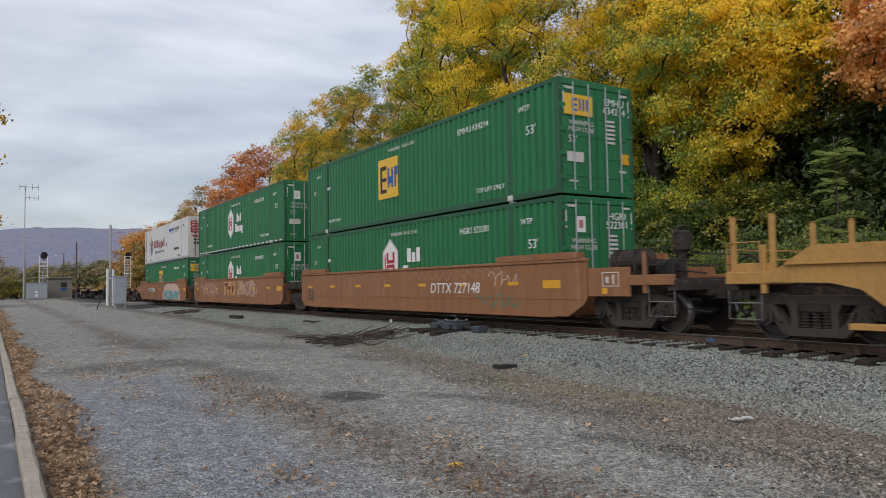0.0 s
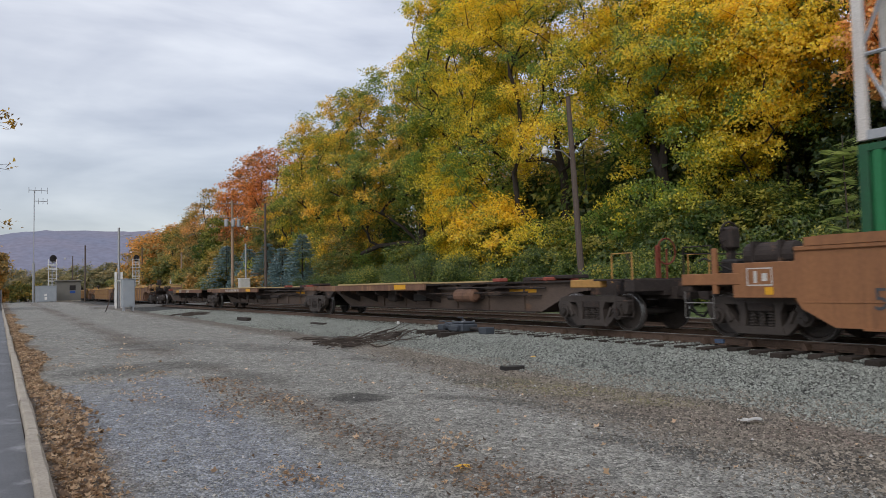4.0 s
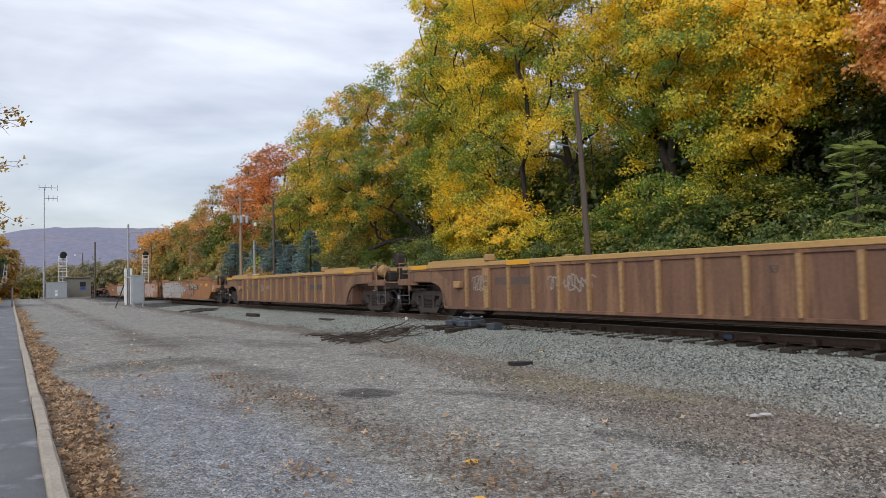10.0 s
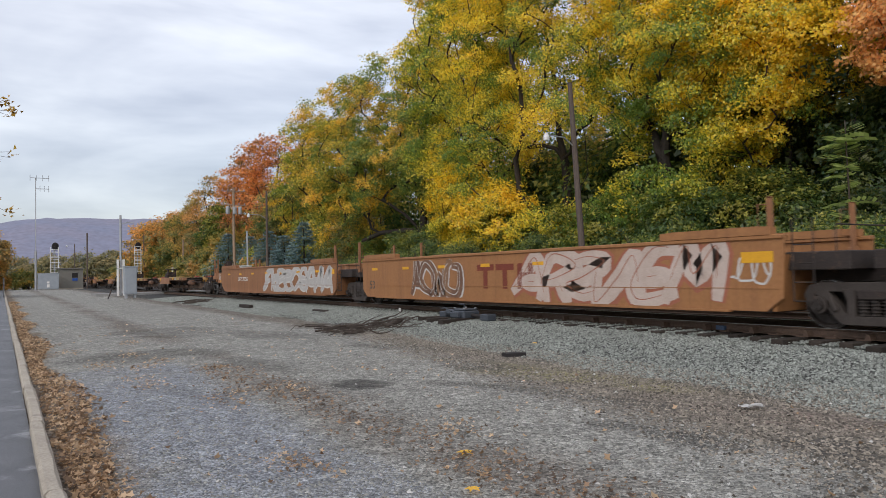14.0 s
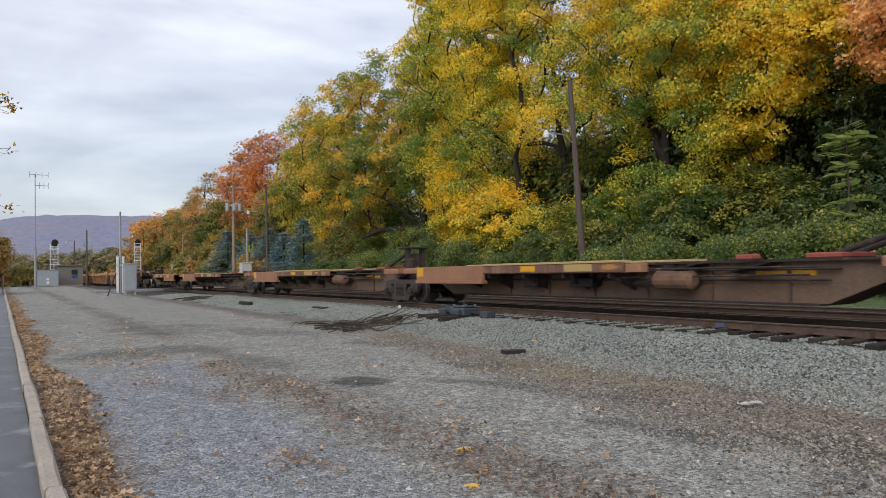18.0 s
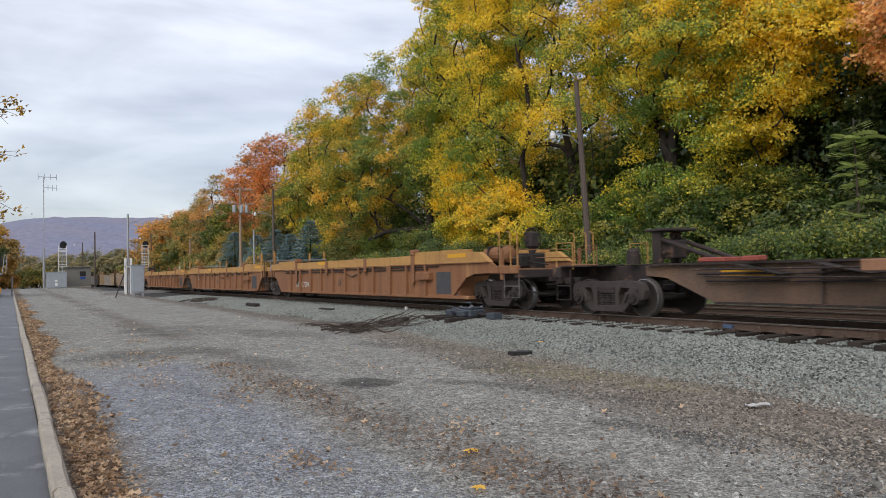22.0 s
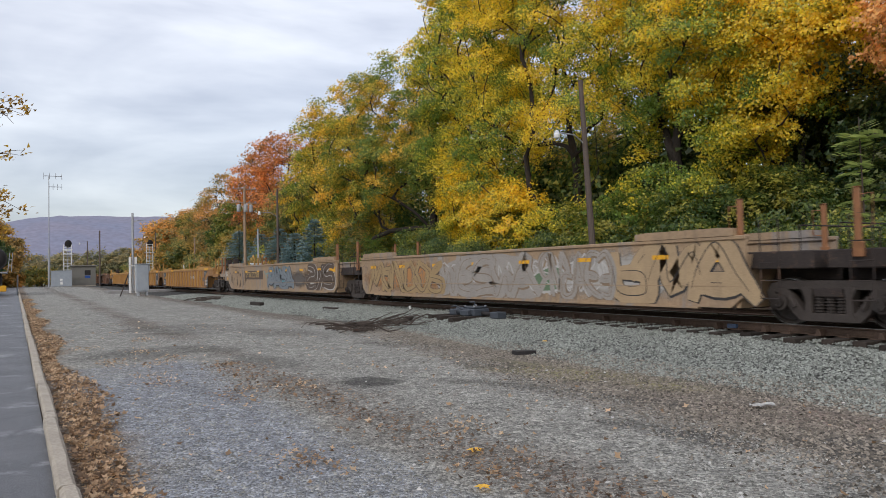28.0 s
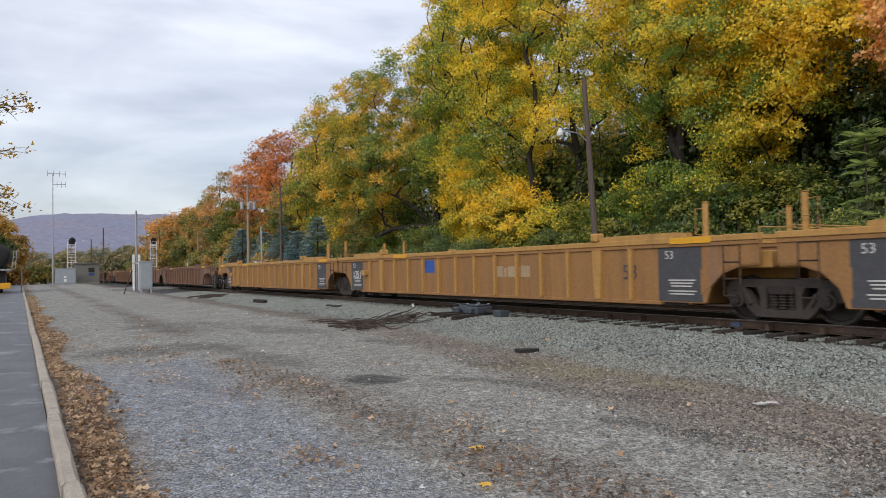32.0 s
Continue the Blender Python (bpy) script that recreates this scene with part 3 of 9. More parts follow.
def build_ground():
    xs = sorted({-3000, -1200, -500, -200, -100, -60, -40, -25, -15, -8, -4, -1.5, 0.3, *np.arange(0.6, 20, 0.3).round(2), 21, 22.5, 24, 26, 29, 33, 38, 45, 55, 75, 119, 121, 300, 800, 3000})
    ys = sorted({-400, -150, -60, -30, -15, -8, -4, *np.arange(-2, 30, 0.4).round(2), *np.arange(30, 130, 2.5), 140, 160, 200, 260, 350, 500, 700, 1000, 1600, 2500, 4200})
    verts = np.array([(x, y, ground_height(x, y)) for y in ys for x in xs])
    w = len(xs)
    faces = np.array([(j * w + i, j * w + i + 1, (j + 1) * w + i + 1, (j + 1) * w + i) for j in range(len(ys) - 1) for i in range(w - 1)])
    me = indexed_mesh("ground", verts, faces)
    me.polygons.foreach_set("use_smooth", [True] * len(me.polygons))
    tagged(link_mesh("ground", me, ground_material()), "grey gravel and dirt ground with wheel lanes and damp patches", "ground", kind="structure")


build_ground()


def build_road():
    m = material("worn_asphalt", (0.118, 0.119, 0.127), 0.5, other=(0.075, 0.078, 0.087), scale=1.1, fine=90, fine_amount=0.45, bump=0.5,
                 third=(0.27, 0.27, 0.28), third_scale=0.9, third_at=0.6)
    bm = bmesh.new()
    ys = [-25, 0, 15, 30, 45, 60, 75, 100, 140, 150]
    rows = [[bm.verts.new((x, y, base_height(y) + 0.015 + h)) for x, h in ((-16, 0), (0.26, 0), (0.26, -0.4), (-16, -0.4))] for y in ys]
    for a, b in zip(rows, rows[1:]):
        for k in range(4):
            bm.faces.new((a[k], b[k], b[(k + 1) % 4], a[(k + 1) % 4]))
    bm.faces.new(rows[0])
    bm.faces.new(rows[-1][::-1])
    tagged(part("road", bm, m, None), "dark grey worn asphalt car park", "asphalt", kind="structure")
    kerb = tagged(empty("kerb"), "weathered concrete kerb with worn edges", "kerb", kind="structure")
    rng = random.Random(3)
    y = -6.0
    k = 0
    while y < 110:
        length = 2.95 if y < 40 else 6.0
        bm = bmesh.new()
        dx = rng.uniform(-0.012, 0.012)
        x0, x1 = 0.262 + dx, 0.395 + dx
        cuts = 7
        rows = []
        for i in range(cuts):
            yy = y + (length - 0.012) * i / (cuts - 1)
            b = base_height(yy)
            j = [rng.uniform(-0.008, 0.008) for _ in range(3)]
            rows.append([bm.verts.new(p) for p in ((x0, yy, b - 0.3), (x0 + j[0] * 0.5, yy, b + 0.095), (x0 + 0.02 + j[1], yy, b + 0.125 + j[2] * 0.6),
                                                   (x1 - 0.03 + j[0], yy, b + 0.12 + j[1] * 0.6), (x1 + j[2], yy, b + 0.085), (x1, yy, b - 0.3))])
        for a, c in zip(rows, rows[1:]):
            for q in range(5):
                bm.faces.new((a[q], a[q + 1], c[q + 1], c[q]))
        bm.faces.new(rows[0][::-1])
        bm.faces.new(rows[-1])
        part("kerb_stone", bm, CONCRETE, kerb)
        y += length
        k += 1


build_road()


def build_tracks():
    def rail_mesh(y0, y1):
        bm = bmesh.new()
        prof = [(-0.07, 0), (0.07, 0), (0.07, 0.012), (0.012, 0.035), (0.010, 0.12), (0.036, 0.13), (0.036, 0.155), (-0.036, 0.155), (-0.036, 0.13), (-0.010, 0.12), (-0.012, 0.035), (-0.07, 0.012)]
        a = [bm.verts.new((x, y0, z)) for x, z in prof]
        b = [bm.verts.new((x, y1, z)) for x, z in prof]
        for i in range(len(prof)):
            bm.faces.new((a[i], a[(i + 1) % len(prof)], b[(i + 1) % len(prof)], b[i]))
        return bm
    for k, centre in enumerate((TRACK, TRACK + 3.75)):
        track = tagged(empty("railway_track", (centre, 0, RAIL - 0.16)), "rusty steel rails on creosoted wooden ties in grey ballast", "track", kind="structure")
        for s in (-0.755, 0.755):
            r = part("rail", rail_mesh(-80, 900), RAILSTEEL, track, "rusty steel rail", loc=(s, 0, 0))
            part("rail_head", boxes((s - 0.037, s + 0.037, -80, 900, 0.153, 0.16)), RAILHEAD, track, "polished running surface")
        tie = shared("tie", lambda: mesh_of(boxes((-1.32, 1.32, -0.115, 0.115, -0.19, -0.005), bevel=0.008)))
        seat = shared("tie_plate", lambda: mesh_of(boxes((-0.19, 0.19, -0.09, 0.09, -0.006, 0.014), (-0.12, -0.095, -0.06, -0.03, 0.014, 0.05), (0.095, 0.12, 0.03, 0.06, 0.014, 0.05))))
        rng = random.Random(5 + k)
        near_to = 46 if k == 0 else 30
        y = 1.0
        while y < near_to:
            t = link_mesh("tie", tie, TIE, track, loc=(rng.uniform(-0.06, 0.06) - (rng.uniform(0.02, 0.36) if k == 0 and y < 19 else 0), y, rng.uniform(-0.006, 0.004)))
            t.rotation_euler.z = rng.uniform(-0.02, 0.02)
            if k == 0:
                for s in (-0.755, 0.755):
                    link_mesh("tie_plate", seat, RAILSTEEL, track, loc=(s, y, 0))
            y += 0.53
        bm = bmesh.new()
        while y < 150:
            box(bm, -1.3, 1.3, y - 0.11, y + 0.11, -0.19, -0.005)
            y += 0.55
        tagged(part("far_ties", bm, TIE, track), kind="stuff")
    # heel blocks and braces along the near rail by the switch
    brace = shared("rail_brace", lambda: mesh_of(slab(bmesh.new(), [(-0.05, 0), (0.05, 0), (0.05, 0.03), (0.02, 0.11), (-0.02, 0.11), (-0.05, 0.03)], -0.2, -0.03)))
    for i in range(10):
        ob = link_mesh("rail_brace", brace, RAILSTEEL, None)
        ob.parent = bpy.data.objects["railway_track"]
        ob.location = (-0.755, 6.2 + i * 1.06, 0.0)


build_tracks()
part("paint_mark", boxes((-0.83, -0.762, 9.0, 9.2, 0.02, 0.1)), material("faded_blue_paint", (0.07, 0.12, 0.22), 0.8, other=(0.08, 0.07, 0.07), scale=9), bpy.data.objects["railway_track"], "faded blue paint dab on the rail")


# ---- the train: things in their own space, y along the car with its front at -y, z from the rail head ----
TRAIN = []       # things that run with the train, and where they are at the start
WHEELS = {}      # wheel sets by their place in the bogie
WHEEL_R = 0.425


def on_train(ob, q, x=TRACK, z=RAIL):
    TRAIN.append((ob, x, q, z))
    ob.location = (x, q, z)
    return ob


def lathe_x(bm, profile, sides=24, marks=None):
    """A body of revolution about the x axis; profile of (x, radius)."""
    rings = [[bm.verts.new((x, r * math.cos(a), r * math.sin(a))) for a in (2 * math.pi * k / sides for k in range(sides))] for x, r in profile]
    for i, (a, b) in enumerate(zip(rings, rings[1:])):
        for k in range(sides):
            f = bm.faces.new((a[k], a[(k + 1) % sides], b[(k + 1) % sides], b[k]))
            f.material_index = 1 if marks and i in marks else 0
    bm.faces.new(rings[0][::-1])
    bm.faces.new(rings[-1])


def wheelset_mesh():
    bm = bmesh.new()
    r = WHEEL_R
    for s in (-1, 1):
        prof = [(0.70, 0.12), (0.70, r * 0.42), (0.715, r * 0.80), (0.69, r + 0.028), (0.715, r + 0.028), (0.725, r), (0.82, r - 0.004), (0.822, r * 0.97), (0.825, r * 0.86), (0.775, r * 0.80), (0.765, r * 0.45), (0.83, r * 0.40), (0.83, 0.12)]
        lathe_x(bm, [(s * x, q) for x, q in prof], marks=(5, 6))
        lathe_x(bm, [(s * 1.08, 0.10), (s * 1.235, 0.10)], 12)
        for a in (0.3, 0.3 + 2.094, 0.3 + 4.189):
            y, z = 0.06 * math.cos(a), 0.06 * math.sin(a)
            box(bm, min(s * 1.235, s * 1.26), max(s * 1.235, s * 1.26), y - 0.018, y + 0.018, z - 0.018, z + 0.018)
    lathe_x(bm, [(-1.1, 0.075), (1.1, 0.075)], 12)
    me = mesh_of(bm, "wheelset")
    me.materials.append(WHEEL)
    me.materials.append(TREAD)
    return me


def side_frame_mesh():
    bm = bmesh.new()
    x0, x1 = -1.10, -0.93
    slab(bm, [(-1.12, 0.40), (-1.17, 0.60), (-1.08, 0.76), (-0.86, 0.81), (0.86, 0.81), (1.08, 0.76), (1.17, 0.60), (1.12, 0.40), (1.03, 0.40), (0.98, 0.60), (0.84, 0.665), (-0.84, 0.665), (-0.98, 0.60), (-1.03, 0.40)], x0, x1)
    for s in (-1, 1):
        slab(bm, [(s * 1.0, 0.66), (s * 0.76, 0.68), (s * 0.50, 0.34), (s * 0.40, 0.24), (s * 0.36, 0.10), (s * 0.52, 0.10), (s * 0.64, 0.22)], x0 - 0.01, x1)
        slab(bm, [(s * 0.43, 0.2), (s * 0.29, 0.2), (s * 0.29, 0.7), (s * 0.50, 0.7), (s * 0.40, 0.5)], x0 - 0.03, x1)
        slab(bm, [(s * 0.89 + 0.155 * math.cos(a), WHEEL_R + 0.155 * math.sin(a)) for a in (2 * math.pi * k / 12 for k in range(12))], x0 - 0.06, x1)
        slab(bm, [(s * 0.89 + 0.075 * math.cos(a), WHEEL_R + 0.075 * math.sin(a)) for a in (2 * math.pi * k / 8 for k in range(8))], x0 - 0.13, x0)
        slab(bm, [(s * 0.72, 0.52), (s * 0.66, 0.56), (s * 0.56, 0.36), (s * 0.62, 0.32)], x0 - 0.07, x0)
    slab(bm, [(-0.5, 0.10), (0.5, 0.10), (0.43, 0.25), (-0.43, 0.25)], x0 - 0.03, x1)
    slab(bm, [(-0.3, 0.58), (0.3, 0.58), (0.3, 0.68), (-0.3, 0.68)], x0 + 0.02, x1)
    bmesh.ops.bevel(bm, geom=[e for e in bm.edges if e.calc_length() > 0.1], offset=0.01, segments=1, affect="EDGES")
    return mesh_of(bm, "side_frame")


def spring_mesh():
    """One coil spring of a bogie's nest, standing at the near side frame."""
    bm = bmesh.new()
    rings = []
    for k in range(6):
        for r, dz in ((0.062, 0.0), (0.088, 0.012), (0.088, 0.03), (0.062, 0.042)):
            z = 0.25 + k * 0.055 + dz
            rings.append([bm.verts.new((-1.03 + r * math.cos(q), r * math.sin(q), z)) for q in (2 * math.pi * i / 7 for i in range(7))])
    for u, v in zip(rings, rings[1:]):
        for i in range(7):
            bm.faces.new((u[i], u[(i + 1) % 7], v[(i + 1) % 7], v[i]))
    return mesh_of(bm, "spring")


def add_bogie(parent, y):
    bolster = link_mesh("bogie", shared("bolster", lambda: mesh_of(boxes((-1.12, 1.12, -0.26, 0.26, 0.52, 0.68), (-0.5, 0.5, -0.3, 0.3, 0.6, 0.82), (-0.75, 0.75, -0.5, -0.3, 0.35, 0.5), (-0.75, 0.75, 0.3, 0.5, 0.35, 0.5), bevel=0.02))), RUST, parent, "grimy cast steel four-wheel bogie", (0, y, 0))
    for s in (1, -1):
        f = link_mesh("side_frame", shared("side_frame", side_frame_mesh), TRUCK, bolster)
        if s < 0:
            f.rotation_euler.z = math.pi
        for dy in (-0.19, 0.0, 0.19):
            g = link_mesh("spring", shared("spring", spring_mesh), WHEEL, bolster, "", (0, dy, 0))
            if s < 0:
                g.rotation_euler.z = math.pi
    for dy in (-0.89, 0.89):
        w = link_mesh("wheelset", shared("wheelset", wheelset_mesh), None, bolster, "steel wheels with bright worn treads", (0, dy, WHEEL_R))
        WHEELS.setdefault(dy, []).append(w)
    return bolster


def both(name, make, mat, parent, label=""):
    """A part on the near side and its mirror on the far side."""
    for s in (1, -1):
        bm = make()
        if s < 0:
            bmesh.ops.scale(bm, vec=(-1, 1, 1), verts=bm.verts)
        part(name, bm, mat, parent, label)


def add_coupler(unit, y_end, s):
    """s: -1 at the front, 1 at the rear; y_end: the pulling face."""
    def make():
        bm = bmesh.new()
        box(bm, -0.16, 0.16, -1.3, -0.35, 0.72, 1.0)
        box(bm, -0.09, 0.09, -0.5, -0.16, 0.78, 0.94)
        slab(bm, [(-0.2, 0.7), (0.02, 0.72), (0.06, 0.86), (0.02, 1.0), (-0.2, 1.02)], -0.14, 0.17)
        return mesh_of(bm, "coupler")
    c = link_mesh("coupler", shared("coupler", make), RUST, unit, "rusty knuckle coupler", (0, y_end, 0))
    h = link_mesh("air_hose", shared("hose", lambda: mesh_of(tube(bmesh.new(), [(-0.35, -0.55, 0.75), (-0.36, -0.4, 0.55), (-0.3, -0.2, 0.36), (-0.15, 0.0, 0.36)], 0.03, 6))), BLACK, unit, "", (0, y_end, 0))
    if s < 0:
        c.rotation_euler.z = h.rotation_euler.z = math.pi


def add_post(unit, x, y, z0, z1, mat, loop=1):
    """An upright channel post with a capped top and a thin handhold loop beside it."""
    p = part("guide_post", boxes((x - 0.042, x + 0.042, y - 0.047, y + 0.047, z0, z1), (x - 0.05, x + 0.05, y - 0.055, y + 0.055, z1, z1 + 0.02), (x - 0.045, x + 0.045, y - 0.085, y + 0.085, z0, z0 + 0.25), bevel=0.012), mat, unit, "tall steel end post")
    if loop:
        part("handhold", tubes(0.013, [(x, y + loop * 0.06, z1 - 0.12), (x, y + loop * 0.24, z1 - 0.1), (x, y + loop * 0.24, z1 - 0.62), (x, y + loop * 0.06, z1 - 0.64)]), mat, p, "thin handhold loop")


def add_steps(unit, x, y0, y1, top, mat):
    """A hanging stirrup step with two treads."""
    part("step_ladder", tubes(0.013, [(x, y0, top), (x, y0, 0.38), (x, y1, 0.38), (x, y1, top)], [(x, y0, 0.68), (x, y1, 0.68)]), mat, unit, "thin steel stirrup step")


def add_end_platform(unit, y_well, y_end, s, mat, rail_mat, brake, posts, post_mat, side_plate):
    """Walkway, handrails, steps, posts and brake gear between the well and the coupled end."""
    def yy(a, b):
        return sorted((s * (y_end - a), s * (y_end - b)))
    lo, hi = sorted((s * y_well, s * (y_end - 0.55)))
    part("end_sill", boxes((-0.42, 0.42, lo, hi, 0.78, 1.08), (-1.42, 1.42, *yy(0.8, 0.55), 0.90, 1.12), bevel=0.015), RUST, unit)
    part("walkway", boxes((-1.35, 1.35, *yy(1.35, 0.8), 1.12, 1.16)), rail_mat, unit, "slotted steel walkway")
    for x in (-1.42, 1.42):
        part("side_sill", boxes((x - 0.05, x + 0.05, *yy(1.9, 0.6), 1.02, 1.24), bevel=0.012), mat, unit)
        y0, y1 = s * (y_end - 0.62), s * (y_end - 1.28)
        add_steps(unit, x * 0.99, y0, y1, 1.05, DULL)
        part("handrail", tubes(0.016, [(x, y0, 1.2), (x, y0, 1.78), (x, y1, 1.78), (x, y1, 1.2)]), rail_mat, unit)
        part("stanchion", boxes((x - 0.04, x + 0.04, *yy(1.40, 1.30), 0.85, 1.72), bevel=0.01), mat, unit)
    part("cross_handrail", tubes(0.016, [(-1.4, s * (y_end - 0.62), 1.66), (1.4, s * (y_end - 0.62), 1.66)], [(-1.4, s * (y_end - 1.3), 1.45), (1.4, s * (y_end - 1.3), 1.45)]), rail_mat, unit)
    if posts == "hooks":
        for x in (-1.38, 1.38):
            for dy in (0.7, 1.0, 1.5):
                part("hooked_rail", tubes(0.018, [(x, s * (y_end - dy), 1.1), (x, s * (y_end - dy), 2.08), (x, s * (y_end - dy - 0.05), 2.16), (x, s * (y_end - dy - 0.16), 2.18)]), post_mat, unit, "thin hooked handrail")
    elif posts:
        for x in (-1.36, 1.30):
            for dy, h in ((0.72, 2.25), (1.5, 2.25)):
                add_post(unit, x, s * (y_end - dy), 1.02, h, post_mat, 0)
        for x in (-1.37, 1.31):
            part("post_brace", boxes((x - 0.03, x + 0.03, *yy(1.5, 0.72), 1.16, 1.40), bevel=0.01), post_mat, unit)
    if brake:
        y = s * (y_end - 0.95)
        wheel = part("brake_wheel", tubes(0.022, [(-0.55 + 0.3 * math.cos(a), y - s * 0.12, 1.98 + 0.3 * math.sin(a)) for a in (k * math.pi / 8 for k in range(17))]), RUST, unit, "spoked brake wheel")
        for a in (0.4, 1.45, 2.5, 3.54, 4.6, 5.65):
            part("spoke", tubes(0.016, [(-0.55, y - s * 0.12, 1.98), (-0.55 + 0.3 * math.cos(a), y - s * 0.12, 1.98 + 0.3 * math.sin(a))], sides=5), RUST, wheel)
        part("hub", tube(bmesh.new(), [(-0.55, y - s * 0.16, 1.98), (-0.55, y, 1.98)], 0.06, 10), RUST, wheel)
        part("brake_housing", boxes((-0.72, -0.4, *sorted((y, y - s * 0.28)), 1.72, 2.18), bevel=0.05), RUST, unit)
        part("brake_post", boxes((-0.63, -0.47, *sorted((y - s * 0.2, y - s * 0.08)), 1.1, 1.74)), RUST, unit)
        tank = part("brake_reservoir", tube(bmesh.new(), [(-0.85, s * (y_end - 2.75), 1.56), (-0.85, s * (y_end - 2.68), 1.56), (-0.85, s * (y_end - 1.72), 1.56), (-0.85, s * (y_end - 1.65), 1.56)], 0.24, 16, [0.13, 0.24, 0.24, 0.13]), RUST if side_plate else rail_mat, unit, "rusty steel air tank")
        for a in (2.5, 1.96):
            part("tank_strap", boxes((-1.1, -0.6, *yy(a, a - 0.06), 1.2, 1.82)), RUST, tank)
        for x0, x1, a, b2, z0, z1 in ((-0.95, -0.55, 1.5, 1.12, 1.18, 1.52), (-0.45, -0.1, 2.1, 1.6, 1.08, 1.45), (0.1, 0.6, 2.6, 1.9, 1.08, 1.6)):
            part("control_valve", boxes((x0, x1, *yy(a, b2), z0, z1), bevel=0.04), BLACK, unit)
    for x in (-1.46, 1.40) if side_plate else ():
        lo2, hi2 = sorted((s * (y_well + 0.7), s * (y_end - 1.75)))
        part("end_side_plate", boxes((x, x + 0.06, lo2, hi2, 0.78, 1.42), bevel=0.01), mat, unit)
    if side_plate:
        part("stencil_box", boxes(*[(-1.466, -1.462, *sorted((s * (y_end - 2.55 + a), s * (y_end - 2.55 + b))), z0, z1) for a, b, z0, z1 in ((0, 0.5, 1.3, 1.32), (0, 0.5, 1.0, 1.02), (0, 0.02, 1.02, 1.3), (0.48, 0.5, 1.02, 1.3), (0.1, 0.2, 1.08, 1.22), (0.3, 0.36, 1.05, 1.26))]), OFFWHITE, unit)
        part("placard", boxes((-1.467, -1.461, *yy(2.56, 2.4), 0.84, 0.97)), SIGNAL_YELLOW, unit, "small yellow placard")
    part("cable_loop", tubes(0.02, [(-1.0, s * (y_end - 1.4), 1.3), (-1.15, s * (y_end - 0.9), 1.55), (-0.8, s * (y_end - 0.5), 1.5)], [(-0.6, s * (y_end - 1.9), 1.2), (-0.7, s * (y_end - 1.2), 1.35), (-0.4, s * (y_end - 0.6), 1.25)], [(-1.3, s * (y_end - 0.7), 0.9), (-1.2, s * (y_end - 0.5), 0.55), (-0.7, s * (y_end - 0.3), 0.45)]), BLACK, unit)
    part("brake_rod", tubes(0.022, [(-1.2, s * y_well, 0.98), (-1.2, s * (y_end - 0.7), 1.02)], [(-1.1, s * y_well, 1.2), (-1.1, s * (y_end - 1.3), 1.2)]), RUST, unit)


def side_outline(style, front, rear):
    """The (y, z) outline of a well's side sheet."""
    def end(kind):
        if style == "smooth":
            if kind == "artic":
                return [(8.05, 0.30), (8.38, 0.55), (8.42, 1.60)]
            return [(8.45, 0.30), (9.0, 0.60), (9.1, 0.75), (9.1, 1.60)]
        if style == "ribbed":
            if kind == "artic":
                return [(8.6, 0.34), (8.72, 0.66), (9.0, 0.92), (9.4, 1.06), (9.8, 1.08), (9.8, 1.55)]
            return [(7.85, 0.34), (8.05, 0.72), (8.35, 0.98), (8.8, 1.10), (9.6, 1.12), (10.25, 1.12), (10.25, 1.55)]
        if kind == "artic":
            return [(8.05, 0.34), (8.75, 0.98), (9.3, 1.05), (9.3, 1.3)]
        return [(7.95, 0.34), (8.7, 0.92), (9.2, 1.03), (10.3, 1.05), (10.3, 1.2), (9.95, 1.36)]
    r = end(rear)
    f = [(-y, z) for y, z in end(front)]
    return r + f[::-1]


